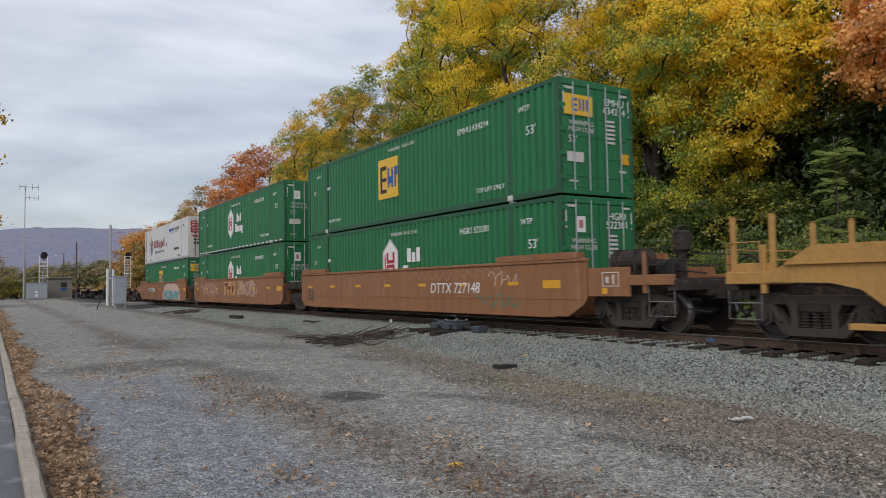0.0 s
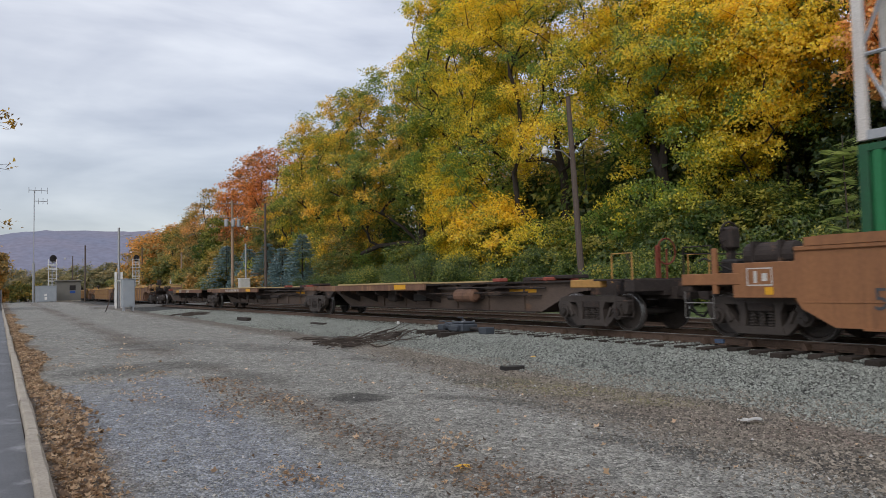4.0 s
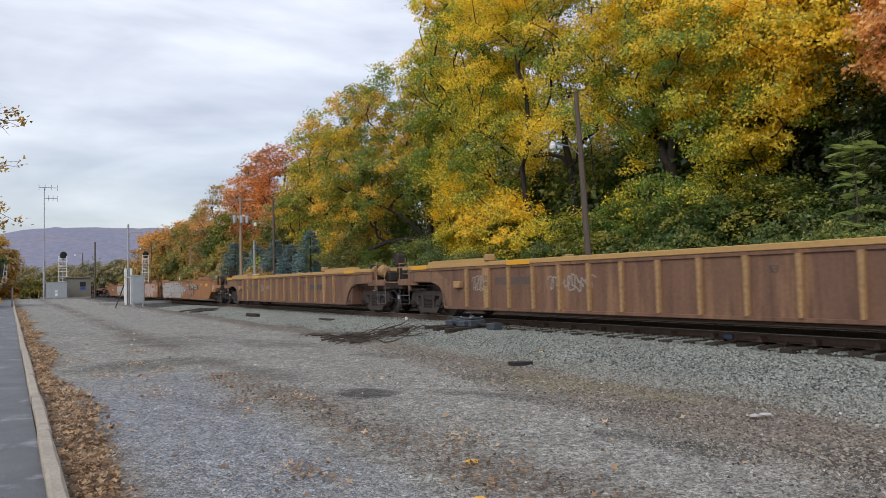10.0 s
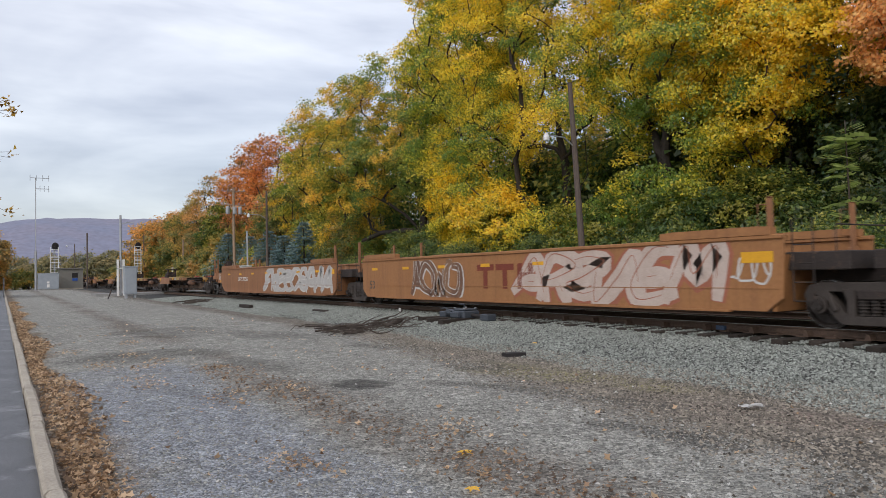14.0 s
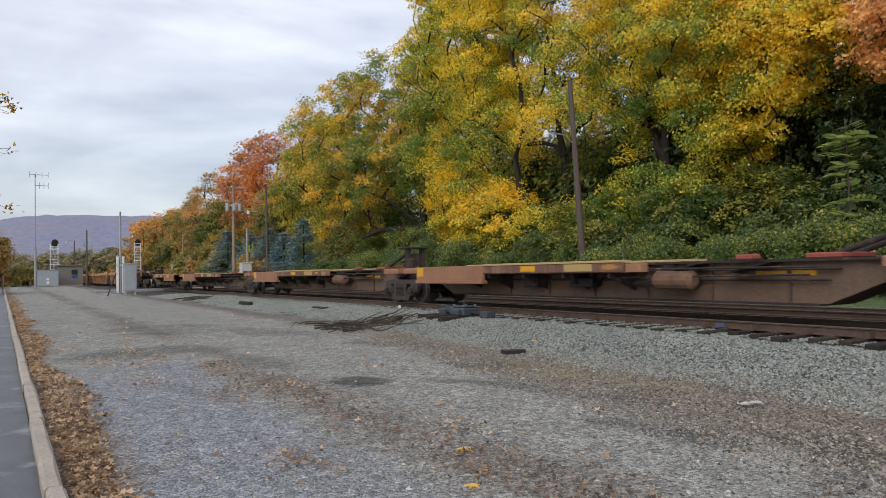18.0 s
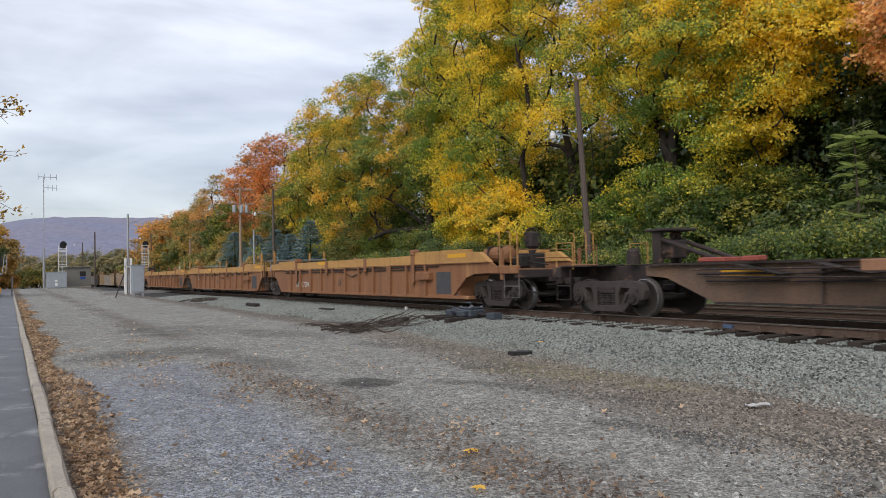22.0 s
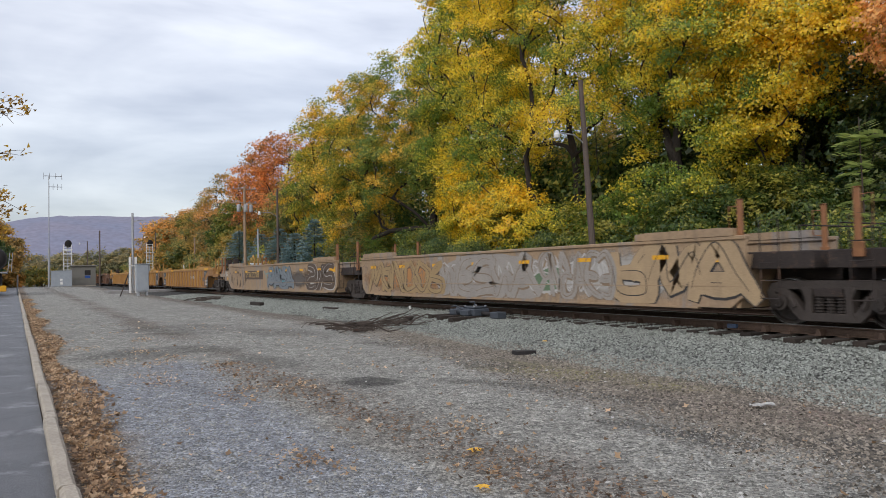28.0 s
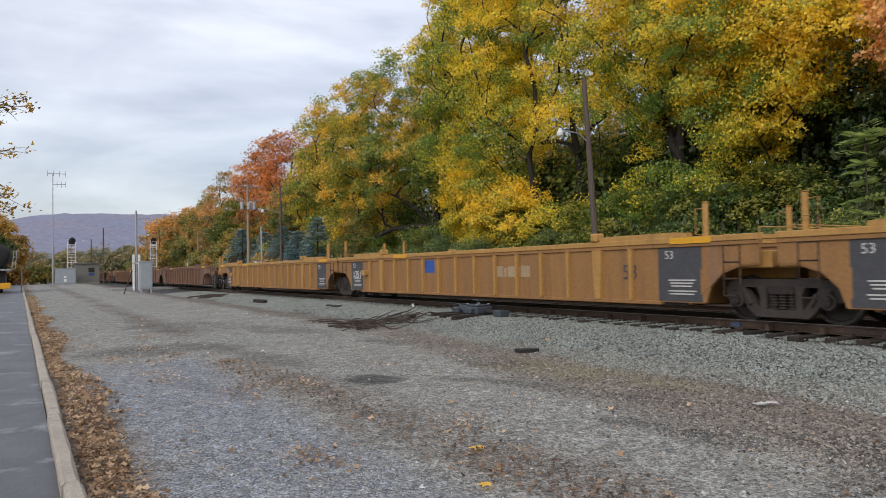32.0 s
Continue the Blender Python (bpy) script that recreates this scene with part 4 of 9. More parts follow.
def well_unit(q, style, front, rear, panel, chord, rib, label, letters=(), paint=(), lip=True, posts=False, brake=False, dark_ends=False, post_mat=None, half=11.75, artic=9.57, tags=(), strip_z=1.3):
    """One well of a container car. front, rear: "artic" (shared bogie) or "couple"."""
    u = on_train(tagged(empty("well_car"), label, "rail car", "container well cars"), q)
    out = side_outline(style, front, rear)
    both("side_wall", lambda: slab(bmesh.new(), out, -1.5, -1.44), panel, u)
    yr = max(y for y, z in out)
    yf = min(y for y, z in out)
    if style == "smooth":
        both("top_chord", lambda: boxes((-1.54, -1.38, yf, yr, 1.58, 1.66), bevel=0.015), chord, u)
        both("side_seam", lambda: boxes((-1.512, -1.49, yf + 0.1, yr - 0.1, 0.705, 0.72)), panel, u)
        both("bottom_flange", lambda: boxes((-1.53, -1.2, yf + 1.1, yr - 1.1, 0.27, 0.31)), panel, u)
    elif style == "ribbed":
        both("top_chord", lambda: boxes((-1.56, -1.38, yf, yr, 1.54, 1.66), bevel=0.012), chord, u)
        both("chord_beam", lambda: boxes((-1.54, -1.4, yf, yr, 1.46, 1.54), bevel=0.01), panel, u)
        both("bottom_chord", lambda: boxes((-1.55, -1.3, yf + 2.3, yr - 2.3, 0.28, 0.36), bevel=0.01), panel, u)
    else:
        both("top_chord", lambda: slab(bmesh.new(), [(yf if front == "artic" else -9.95, 1.36), (yr if rear == "artic" else 9.95, 1.36), (yr if rear == "artic" else 9.45, 1.66), (yf if front == "artic" else -9.45, 1.66)], -1.56, -1.38), chord, u)
        both("chord_lip", lambda: boxes((-1.575, -1.5, max(yf, -9.9), min(yr, 9.9), 1.345, 1.37)), panel, u)
        for y in (-5.6, 5.6, -1.9, 1.9):
            both("joint_plate", lambda: boxes((-1.59, -1.562, y - 0.11, y + 0.11, 0.78 if abs(y) > 3 else 1.16, 1.68), (-1.64, -1.57, y - 0.09, y + 0.09, 0.72 if abs(y) > 3 else 1.1, 0.80 if abs(y) > 3 else 1.18), bevel=0.008), panel, u)
        both("bottom_chord", lambda: boxes((-1.55, -1.3, yf + 1.4, yr - 1.4, 0.28, 0.38), bevel=0.01), rib, u)
    if lip:
        for s, kind in ((-1, front), (1, rear)):
            lim = 8.9 if kind == "couple" else 8.2
            top_z = 1.82 if style == "smooth" else 1.765
            lo, hi = sorted((s * 5.75, s * lim))
            both("container_guide", lambda: slab(bmesh.new(), [(lo, 1.66), (hi, 1.66), (hi, top_z - 0.02), (hi - 0.3, top_z), (lo + 0.3, top_z), (lo, top_z - 0.02)], -1.55, -1.36), (post_mat or chord) if style == "deep" else chord, u)
            if style != "smooth":
                both("guide_bracket", lambda: boxes((-1.62, -1.34, s * 5.6 - 0.1, s * 5.6 + 0.1, 1.66, 1.86), bevel=0.03), rib, u)
    if style != "smooth":
        top = 1.47 if style == "ribbed" else 1.345
        stations = [(k + 0.5) * 1.03 for k in range(-7, 7)] if style == "ribbed" else [k * 1.28 for k in range(-5, 6)]
        for y in stations:
            wide = 0.115 if abs(abs(y) - (5.66 if style == "ribbed" else 3.84)) < 0.1 else 0.042
            me = shared(("rib", style, wide, rib.name), lambda: mesh_of(slab(bmesh.new(), [(-wide * 0.8, 0.36), (wide * 0.8, 0.36), (wide * 1.25, top), (-wide * 1.25, top)], -1.585, -1.5)))
            link_mesh("rib", me, rib, u, loc=(0, y, 0))
            o = link_mesh("rib", me, rib, u, loc=(0, y, 0))
            o.rotation_euler.z = math.pi
        both("junction_box", lambda: boxes((-1.68, -1.5, -6.8, -5.95, 0.86, 1.1) if style == "deep" else (-1.64, -1.5, 6.95, 7.3, 0.92, 1.12), bevel=0.015), rib, u)
        if style == "deep":
            both("pipe", lambda: tubes(0.022, [(-1.54, -7.2, 1.28), (-1.54, 7.2, 1.28)], [(-1.53, -6.5, 1.2), (-1.53, -1.6, 1.2), (-1.53, -0.6, 0.98), (-1.53, 0.4, 1.2), (-1.53, 7.2, 1.2)]), RUST, u)
    # floor and ends of the well
    part("floor", boxes((-1.42, 1.42, -8.1, 8.1, 0.27, 0.33)), RUST, u)
    for s, kind in ((-1, front), (1, rear)):
        part("bulkhead", slab(bmesh.new(), [(s * 8.12, 0.3), (s * 8.2, 0.3), (s * 8.42, 1.3), (s * 8.34, 1.3)], -1.42, 1.42), panel, u)
        if style == "ribbed":
            arch = [(7.62, 0.37), (7.85, 0.37), (8.05, 0.75), (8.35, 1.01), (8.8, 1.13), (10.24, 1.15), (10.24, 1.46), (8.5, 1.46), (7.62, 1.05)] if kind == "couple" else [(8.5, 0.5), (8.72, 0.69), (9.0, 0.95), (9.4, 1.09), (9.79, 1.11), (9.79, 1.46), (9.0, 1.46), (8.5, 1.0)]
            both("end_gusset", lambda: slab(bmesh.new(), [(s * a, z) for a, z in arch], -1.511, -1.5005), GUSSET if rib is TANRIB else rib if rib is BROWN_OLD else YELLOW_PANEL, u, "worn gusset plate round the wheel arch")
        if kind == "couple":
            add_coupler(u, s * half, s)
            add_end_platform(u, 8.2, half, s, panel, RUST if style == "smooth" else rib, brake and s < 0 or brake == 2, posts, post_mat or rib, style == "smooth")
            add_bogie(u, s * (half - 2.05))
        else:
            lo, hi = sorted((s * 8.25, s * (artic - 0.12)))
            part("end_platform", boxes((-1.3, 1.3, lo, hi, 1.02, 1.34), (-0.5, 0.5, *sorted((s * 8.25, s * (artic + 0.1))), 0.8, 1.05), bevel=0.02), RUST if style == "smooth" else rib, u)
            part("cross_handrail", tubes(0.014, [(-1.3, s * (artic - 0.35), 1.3), (-1.3, s * (artic - 0.35), 1.78), (1.3, s * (artic - 0.35), 1.78), (1.3, s * (artic - 0.35), 1.3)]), rib, u)
            part("side_ladder", tubes(0.012, *[[(-1.52, s * (artic - 0.62), z), (-1.52, s * (artic - 0.98), z)] for z in (0.5, 0.82, 1.14, 1.46)], [(-1.52, s * (artic - 0.62), 0.5), (-1.52, s * (artic - 0.62), 1.9), (-1.52, s * (artic - 0.98), 1.9), (-1.52, s * (artic - 0.98), 0.5)]), RUST, u)
            if posts:
                for x in (-1.4, 1.32):
                    add_post(u, x, s * (artic - (0.7 if s > 0 else 1.45)), 1.2, 2.32, post_mat or rib, -s)
            if style == "deep":
                part("crossover_platform", boxes((-1.3, 1.3, *sorted((s * (artic - 0.95), s * (artic - 0.05))), 1.86, 1.90), *[(x - 0.03, x + 0.03, *sorted((s * (artic - 0.5), s * (artic - 0.44))), 1.3, 1.86) for x in (-1.2, 1.2)]), STEEL, u, "steel grating walkway between the cars")
                add_steps(u, -1.44, s * (artic - 0.3), s * (artic - 0.75), 1.1, DULL)
                if s > 0:
                    part("brake_reservoir", tube(bmesh.new(), [(-0.9, artic - 0.55, 1.58), (-0.9, artic - 0.48, 1.58), (-0.9, artic + 0.4, 1.58), (-0.9, artic + 0.47, 1.58)], 0.24, 16, [0.14, 0.24, 0.24, 0.14]), RUST, u, "rusty steel air tank")
            if s > 0:
                add_bogie(u, artic)
                part("articulation", boxes((-0.45, 0.45, artic - 0.35, artic + 0.35, 0.78, 1.12), bevel=0.05), RUST, u)
    # yellow reflectors along the sides
    if style == "smooth":
        for k in range(-3, 4):
            me = shared("reflector", lambda: mesh_of(boxes((-0.004, 0.0, -0.22, 0.22, -0.045, 0.045))))
            link_mesh("reflector", me, SIGNAL_YELLOW, u, "yellow reflective strip", (-1.5035, k * 2.3 + 0.5, strip_z))
        big = shared("big_reflector", lambda: mesh_of(boxes((-0.004, 0.0, -0.32, 0.32, -0.1, 0.1))))
        link_mesh("reflector", big, SIGNAL_YELLOW, u, "yellow reflective strip", (-1.5035, -7.9, strip_z - 0.03))
    else:
        big = shared("big_reflector2", lambda: mesh_of(boxes((-0.004, 0.0, -0.5, 0.5, -0.06, 0.06))))
        link_mesh("reflector", big, SIGNAL_YELLOW, u, "yellow reflective strip", (-1.5605, -8.3, 1.585))
        link_mesh("reflector", big, SIGNAL_YELLOW, u, "yellow reflective strip", (-1.5605, 2.4 if style == "deep" else 4.2, 1.585))
        if style == "ribbed" and rear == "couple":
            link_mesh("reflector", big, SIGNAL_YELLOW, u, "yellow reflective strip", (-1.5605, 9.5, 1.585))
    if dark_ends:
        for s in (-1, 1):
            y = s * 7.98
            part("stencil_panel", boxes((-1.506, -1.5, y - 0.55, y + 0.55, 0.36, 1.52)), DARKGREY, u, "dark grey panel with white stencils")
            part("stencil_bars", boxes(*[(-1.512, -1.507, y - w, y + w * 0.7, z, z + 0.025) for z, w in ((0.5, 0.36), (0.56, 0.42), (0.66, 0.30), (0.72, 0.34), (0.78, 0.4))]), OFFWHITE, u)
            lettering("53", 0.24, u, OFFWHITE, (-1.508, y + 0.25, 1.3))
    for text, size, y, z, m, *rest in letters:
        lettering(text, size, u, m, (-1.506, y, z), shear=rest[0] if rest else 0.0)
    for args in paint:
        graffiti(u, *args)
    for args in tags:
        scribble(u, *args)
    return u


def sprayed_cloud(unit, y0, y1, z0, z1, mat, seed, x=-1.5, base=0.42):
    """A rounded sprayed background patch."""
    cy, cz = (y0 + y1) / 2, z0 + (z1 - z0) * base
    ring = []
    for k in range(40):
        a = 2 * math.pi * k / 40
        r = 1 + 0.05 * math.sin(5 * a + seed) + 0.03 * math.sin(11 * a)
        ring.append((cy + (y1 - y0) / 2 * r * math.cos(a), min(max(cz + (z1 - z0) * (1.04 - base) * r * math.sin(a), z0), z1)))
    bm = bmesh.new()
    c = bm.verts.new((x - 0.0022, cy, cz))
    vs = [bm.verts.new((x - 0.0022, y, z)) for y, z in ring]
    for k in range(40):
        bm.faces.new((c, vs[k], vs[(k + 1) % 40]))
    return part("graffiti_background", bm, mat, unit, "sprayed graffiti background patch")


# strokes of letter-like shapes, in a box of 1 by 1
GLYPHS = (((0.95, 0.9, 0.5, 1, 0.1, 0.8, 0.3, 0.55, 0.75, 0.45, 0.9, 0.2, 0.5, 0, 0.05, 0.1),),
          ((0, 0, 0.3, 0.5, 0.55, 1, 0.72, 0.5, 1, -0.05), (0.12, 0.36, 0.9, 0.34)),
          ((0.95, 0.95, 0.4, 1, 0.1, 0.7, 0.1, 0.3, 0.4, 0, 1, 0.08), (0.1, 0.52, 0.8, 0.55)),
          ((0.05, 0, 0.15, 1, 0.5, 0.5, 0.8, 0, 0.95, 1.05),),
          ((0.1, 0, 0.1, 1, 0.7, 1, 0.9, 0.75, 0.6, 0.5, 0.15, 0.5), (0.4, 0.5, 1, -0.1)),
          ((0.5, 1, 0.1, 0.75, 0.05, 0.3, 0.5, 0, 0.95, 0.3, 0.9, 0.75, 0.5, 1),),
          ((0, 1, 0.2, 0, 0.5, 0.6, 0.75, 0, 1.05, 1.1),))


def curve_through(points, n=5):
    """Points of a smooth curve through the given ones."""
    p = [points[0]] + list(points) + [points[-1]]
    out = []
    for i in range(1, len(p) - 2):
        for k in range(n):
            t = k / n
            out.append(tuple(0.5 * (2 * b + (c - a) * t + (2 * a - 5 * b + 4 * c - d) * t * t + (3 * b - a - 3 * c + d) * t ** 3) for a, b, c, d in zip(p[i - 1], p[i], p[i + 1], p[i + 2])))
    out.append(tuple(points[-1]))
    return out


def ribbon(bm, path, w, x, zlim, pointed=True):
    """A flat painted stroke of half-width w along a path of (y, z), swelling in the middle."""
    z0, z1 = zlim
    n = len(path)
    rows = []
    for i, (y, z) in enumerate(path):
        ya, za = path[max(i - 1, 0)]
        yb, zb = path[min(i + 1, n - 1)]
        ln = math.hypot(yb - ya, zb - za) or 1.0
        s = i / (n - 1)
        k = w * (0.55 + 0.6 * math.sin(math.pi * s)) if pointed else w
        dy, dz = -(zb - za) / ln * k, (yb - ya) / ln * k
        rows.append([bm.verts.new((x, y + dy, min(max(z + dz, z0), z1))), bm.verts.new((x, y - dy, min(max(z - dz, z0), z1)))])
    for a, b in zip(rows, rows[1:]):
        bm.faces.new((a[0], a[1], b[1], b[0]))


def graffiti(unit, y0, y1, z0, z1, fill, line, seed, letters=None, x=-1.5, weight=0.13, edge=0.04):
    """Sprayed interlocked letter shapes with a dark edge and inner strokes, lying on the side sheet; they run towards -y."""
    rng = random.Random(seed)
    n = letters or max(2, int((y1 - y0) / 0.95))
    step = (y1 - y0) / n
    h = z1 - z0
    lim = (z0 - 0.03, z1 + 0.03)
    lean = rng.uniform(-0.15, 0.2)
    for i in range(n):
        glyph = GLYPHS[rng.randrange(len(GLYPHS))]
        left = y1 - (i - 0.06) * step
        wide = step * 1.3
        lift = 0.0008 * (i % 3)
        bf, bl, bs = bmesh.new(), bmesh.new(), bmesh.new()
        w = min(weight * h, step * 0.2)
        mu, mv = rng.choice((True, False)), rng.choice((True, False))
        for k, flat in enumerate(glyph):
            flat = [(1 - c if (mu, mv)[j % 2] else c) for j, c in enumerate(flat)]
            pts = [(left - wide * (u + lean * (v - 0.5) + rng.uniform(-0.13, 0.13)), z0 + h * (0.08 + 0.84 * v + rng.uniform(-0.1, 0.1))) for u, v in zip(flat[::2], flat[1::2])]
            path = curve_through(pts)
            ribbon(bl, [(a - 0.015, b - 0.02) for a, b in path], w + edge, x - 0.003 - lift - 0.0002 * k, lim)
            ribbon(bf, path, w, x - 0.006 - lift - 0.0002 * k, lim)
            ribbon(bs, [(a + w * 0.3, b + w * 0.15) for a, b in path[2:-2]], 0.011, x - 0.009 - lift - 0.0002 * k, lim)
        letter = part("graffiti_letter", bf, fill, unit, "sprayed graffiti letter shape")
        part("outline", bl, line, letter)
        part("inner_stroke", bs, line, letter)


def bubble_letters(unit, y0, y1, z0, z1, fill, line, seed, letters, x=-1.5):
    """Fat rounded letter shapes, each with a dark edge."""
    rng = random.Random(seed)
    step = (y1 - y0) / letters
    for i in range(letters):
        cy, cz = y1 - (i + 0.5) * step, (z0 + z1) / 2 + rng.uniform(-0.03, 0.03)
        ph, squash = rng.uniform(0, 6.28), rng.uniform(0.9, 1.05)
        ring = []
        for k in range(36):
            a = 2 * math.pi * k / 36
            r = 1 + 0.1 * math.cos(2 * a + ph) + 0.06 * math.cos(3 * a + 2 * ph)
            ring.append((cy + step * 0.58 * r * math.cos(a) - 0.12 * math.sin(a), min(max(cz + (z1 - z0) * 0.5 * squash * r * math.sin(a), z0), z1)))
        bm, lift = bmesh.new(), 0.0012 * (i % 2)
        c = bm.verts.new((x - 0.004 - lift, cy, cz))
        vs = [bm.verts.new((x - 0.004 - lift, a, b)) for a, b in ring]
        for k in range(36):
            bm.faces.new((c, vs[k], vs[(k + 1) % 36]))
        letter = part("graffiti_letter", bm, fill, unit, "rounded sprayed letter shape")
        bm = bmesh.new()
        ribbon(bm, ring + ring[:1], 0.028, x - 0.0046 - lift, (z0, z1), False)
        ribbon(bm, curve_through([(cy + 0.12 * step, cz + 0.2), (cy - 0.15 * step, cz + 0.12), (cy + 0.12 * step, cz), (cy - 0.12 * step, cz - 0.14)]), 0.016, x - 0.0046 - lift, (z0, z1), False)
        part("outline", bm, line, letter)


def scribble(unit, y0, y1, z0, z1, mat, seed, strokes=4, width=0.012, x=-1.5):
    """A quick sprayed tag of thin looping lines."""
    rng = random.Random(seed)
    bm = bmesh.new()
    n = strokes * 26
    path = []
    turn, r = 0.0, 0.3
    for k in range(n + 1):
        turn += rng.uniform(0.25, 0.75)
        r = min(max(r + rng.uniform(-0.06, 0.06), 0.12), 0.46)
        path.append((y1 + (y0 - y1) * k / n + r * 0.5 * (z1 - z0) * math.cos(turn), (z0 + z1) / 2 + r * (z1 - z0) * math.sin(turn * 0.9 + 0.4 * math.sin(k))))
    ribbon(bm, curve_through(path, 3), width, x - 0.0035, (z0, z1), False)
    part("graffiti_tag", bm, mat, unit, "thin sprayed graffiti tag")


def spine_unit(q, h, front, rear, label, letters=(), hitch="down", tank=False, edge=None, flip=False):
    """One unit of a spine car; h: half the distance between its bogies; front, rear: "artic" or "couple".
    The deck lies towards the rear, or towards the front of a flipped unit; edge: paint of its deep edge beams."""
    u = on_train(tagged(empty("spine_car"), label, "rail car", "spine cars"), q)
    f = -1 if flip else 1

    def yy(a, b):
        return sorted((f * a, f * b))
    sill = SILL_STAINED if edge else SILL
    part("centre_sill", slab(bmesh.new(), [(-h + 0.7, 1.16), (-h + 0.7, 0.92), (-h + 1.3, 0.86), (-h + 2.5, 0.36), (h - 2.5, 0.36), (h - 1.3, 0.86), (h - 0.7, 0.92), (h - 0.7, 1.16)], -0.52, 0.52), sill, u, "deep dark brown centre sill")
    part("sill_flange", boxes((-0.62, 0.62, -h + 2.6, h - 2.6, 0.33, 0.37), (-0.66, 0.66, -h + 0.8, h - 0.8, 1.14, 1.19)), RUST, u)
    d0, d1 = (-h + 6.5, h - 1.75) if edge else (-h + 7.2, h - 1.5)
    deep = d1 - 3.75
    for s in (1, -1):
        def x(a, b):
            return (a, b) if s > 0 else (-b, -a)
        if edge:
            part("deck_edge", boxes((*x(-1.45, -1.36), *yy(d0, deep), 0.99, 1.20), (*x(-1.40, -1.28), *yy(d0, deep), 0.97, 1.0), bevel=0.01), BROWN_OLD, u, "dark brown deck edge beam")
            part("deep_edge", boxes((*x(-1.46, -1.37), *yy(deep, d1), 0.80, 1.22), (*x(-1.50, -1.30), *yy(deep, d1), 0.70, 0.80), bevel=0.008), edge, u, "deep rust-orange edge beam")
            part("edge_block", boxes((*x(-1.44, -1.2), *yy(d0 - 0.5, d0 - 0.06), 0.98, 1.17), bevel=0.012), DECK_RUST, u, "rust-orange block")
            part("edge_patch", boxes((*x(-1.4565, -1.4515), *yy(d0 + 0.05, d0 + 0.75), 1.02, 1.18)), SPRAY_ORANGE, u, "orange painted panel")
            part("edge_panel", boxes((*x(-1.4575, -1.4515), *yy(d0 + 0.95, d0 + 1.9), 1.015, 1.185)), OCHRE, u, "faded ochre panel")
            part("edge_stripe", boxes((*x(-1.456, -1.451), *yy(d0 + 3.0, d0 + 3.6), 1.03, 1.17)), SIGNAL_YELLOW, u, "yellow reflective strip")
            part("edge_stripe", boxes((*x(-1.465, -1.461), *yy(d1 - 0.45, d1 - 0.05), 0.92, 1.20) if not flip else (*x(-1.465, -1.461), *yy(deep + 1.2, deep + 2.0), 0.98, 1.17)), SIGNAL_YELLOW, u, "yellow reflective strip")
        else:
            part("deck_edge", boxes((*x(-1.45, -1.36), *yy(d0, d1), 0.98, 1.20), bevel=0.01), BROWN_OLD, u, "faded brown deck edge beam")
            part("edge_stripe", boxes((*x(-1.456, -1.451), *yy(d0 + 1.2, d0 + 2.0), 1.02, 1.18)), SIGNAL_YELLOW, u, "yellow reflective strip")
        part("deck_plate", boxes((*x(-1.36, -0.5), *yy(d0, d1), 1.13, 1.19)), RUST, u)
        part("deck_plank", boxes((*x(-1.47, -1.12), *yy(d0 + 0.05, deep - 0.02 if edge else d1 - 1.9), 1.20, 1.255), bevel=0.008), PLANK, u, "pale timber deck plank")
        if edge:
            part("deck_plank", boxes((*x(-1.2, -0.72), *yy(d0 + 0.6, deep + 1.2), 1.192, 1.245), bevel=0.008), PLANK, u, "pale timber deck plank")
        # bare outriggers over the open sill
        for a in (-h + 3.3, -h + 4.9):
            part("outrigger", slab(bmesh.new(), [(f * a, 1.13), (f * (a + 0.1), 1.13), (f * (a + 1.0), 0.94), (f * (a + 0.9), 0.94)][::f], *x(-1.0, -0.52)), RUST, u)
        part("pipe", tubes(0.022, [((-1.0 if s > 0 else 1.0), f * (-h + 2.4), 1.04), ((-1.15 if s > 0 else 1.15), f * (d0 - 0.4), 1.04)], [((-0.9 if s > 0 else 0.9), f * (-h + 2.6), 0.9), ((-1.1 if s > 0 else 1.1), f * (d0 + 0.4), 0.86)]), RUST, u)
        for k in range(int((d1 - d0) / 1.55)):
            y = f * (d0 + 0.5 + k * 1.55)
            bm = bmesh.new()
            v = [bm.verts.new((px, y + dy, pz)) for dy in (-0.03, 0.03) for px, pz in ((-1.38, 1.13), (-1.38, 0.86), (-1.26, 0.84), (-0.52, 0.55), (-0.52, 1.13))]
            bm.faces.new(v[:5])
            bm.faces.new(v[5:][::-1])
            for i in range(5):
                bm.faces.new((v[i], v[(i + 1) % 5], v[5 + (i + 1) % 5], v[5 + i]))
            if s < 0:
                bmesh.ops.scale(bm, vec=(-1, 1, 1), verts=bm.verts)
            part("deck_bracket", bm, RUST, u)
        part("sill_stripe", boxes((*x(-0.527, -0.521), *yy(-h + 2.7, -h + 3.9), 0.88, 1.03)), SIGNAL_YELLOW, u, "yellow reflective strip")
        part("end_bolster", slab(bmesh.new(), [(f * (d1 - 1.4), 0.98), (f * (d1 - 1.0), 0.72), (f * (d1 - 0.7), 0.72), (f * (d1 - 0.5), 0.98)], *x(-1.44, -1.3)), RUST, u)
    part("front_stand", boxes((-0.6, 0.6, *yy(-h + 2.2, -h + 2.85), 1.19, 1.29), bevel=0.02), PAD_RED, u, "faded red hitch base")
    part("red_pad", boxes((-1.1, -0.8, *yy(-h + 3.6, -h + 3.95), 1.19, 1.29), bevel=0.02), PAD_RED, u, "faded red pad")
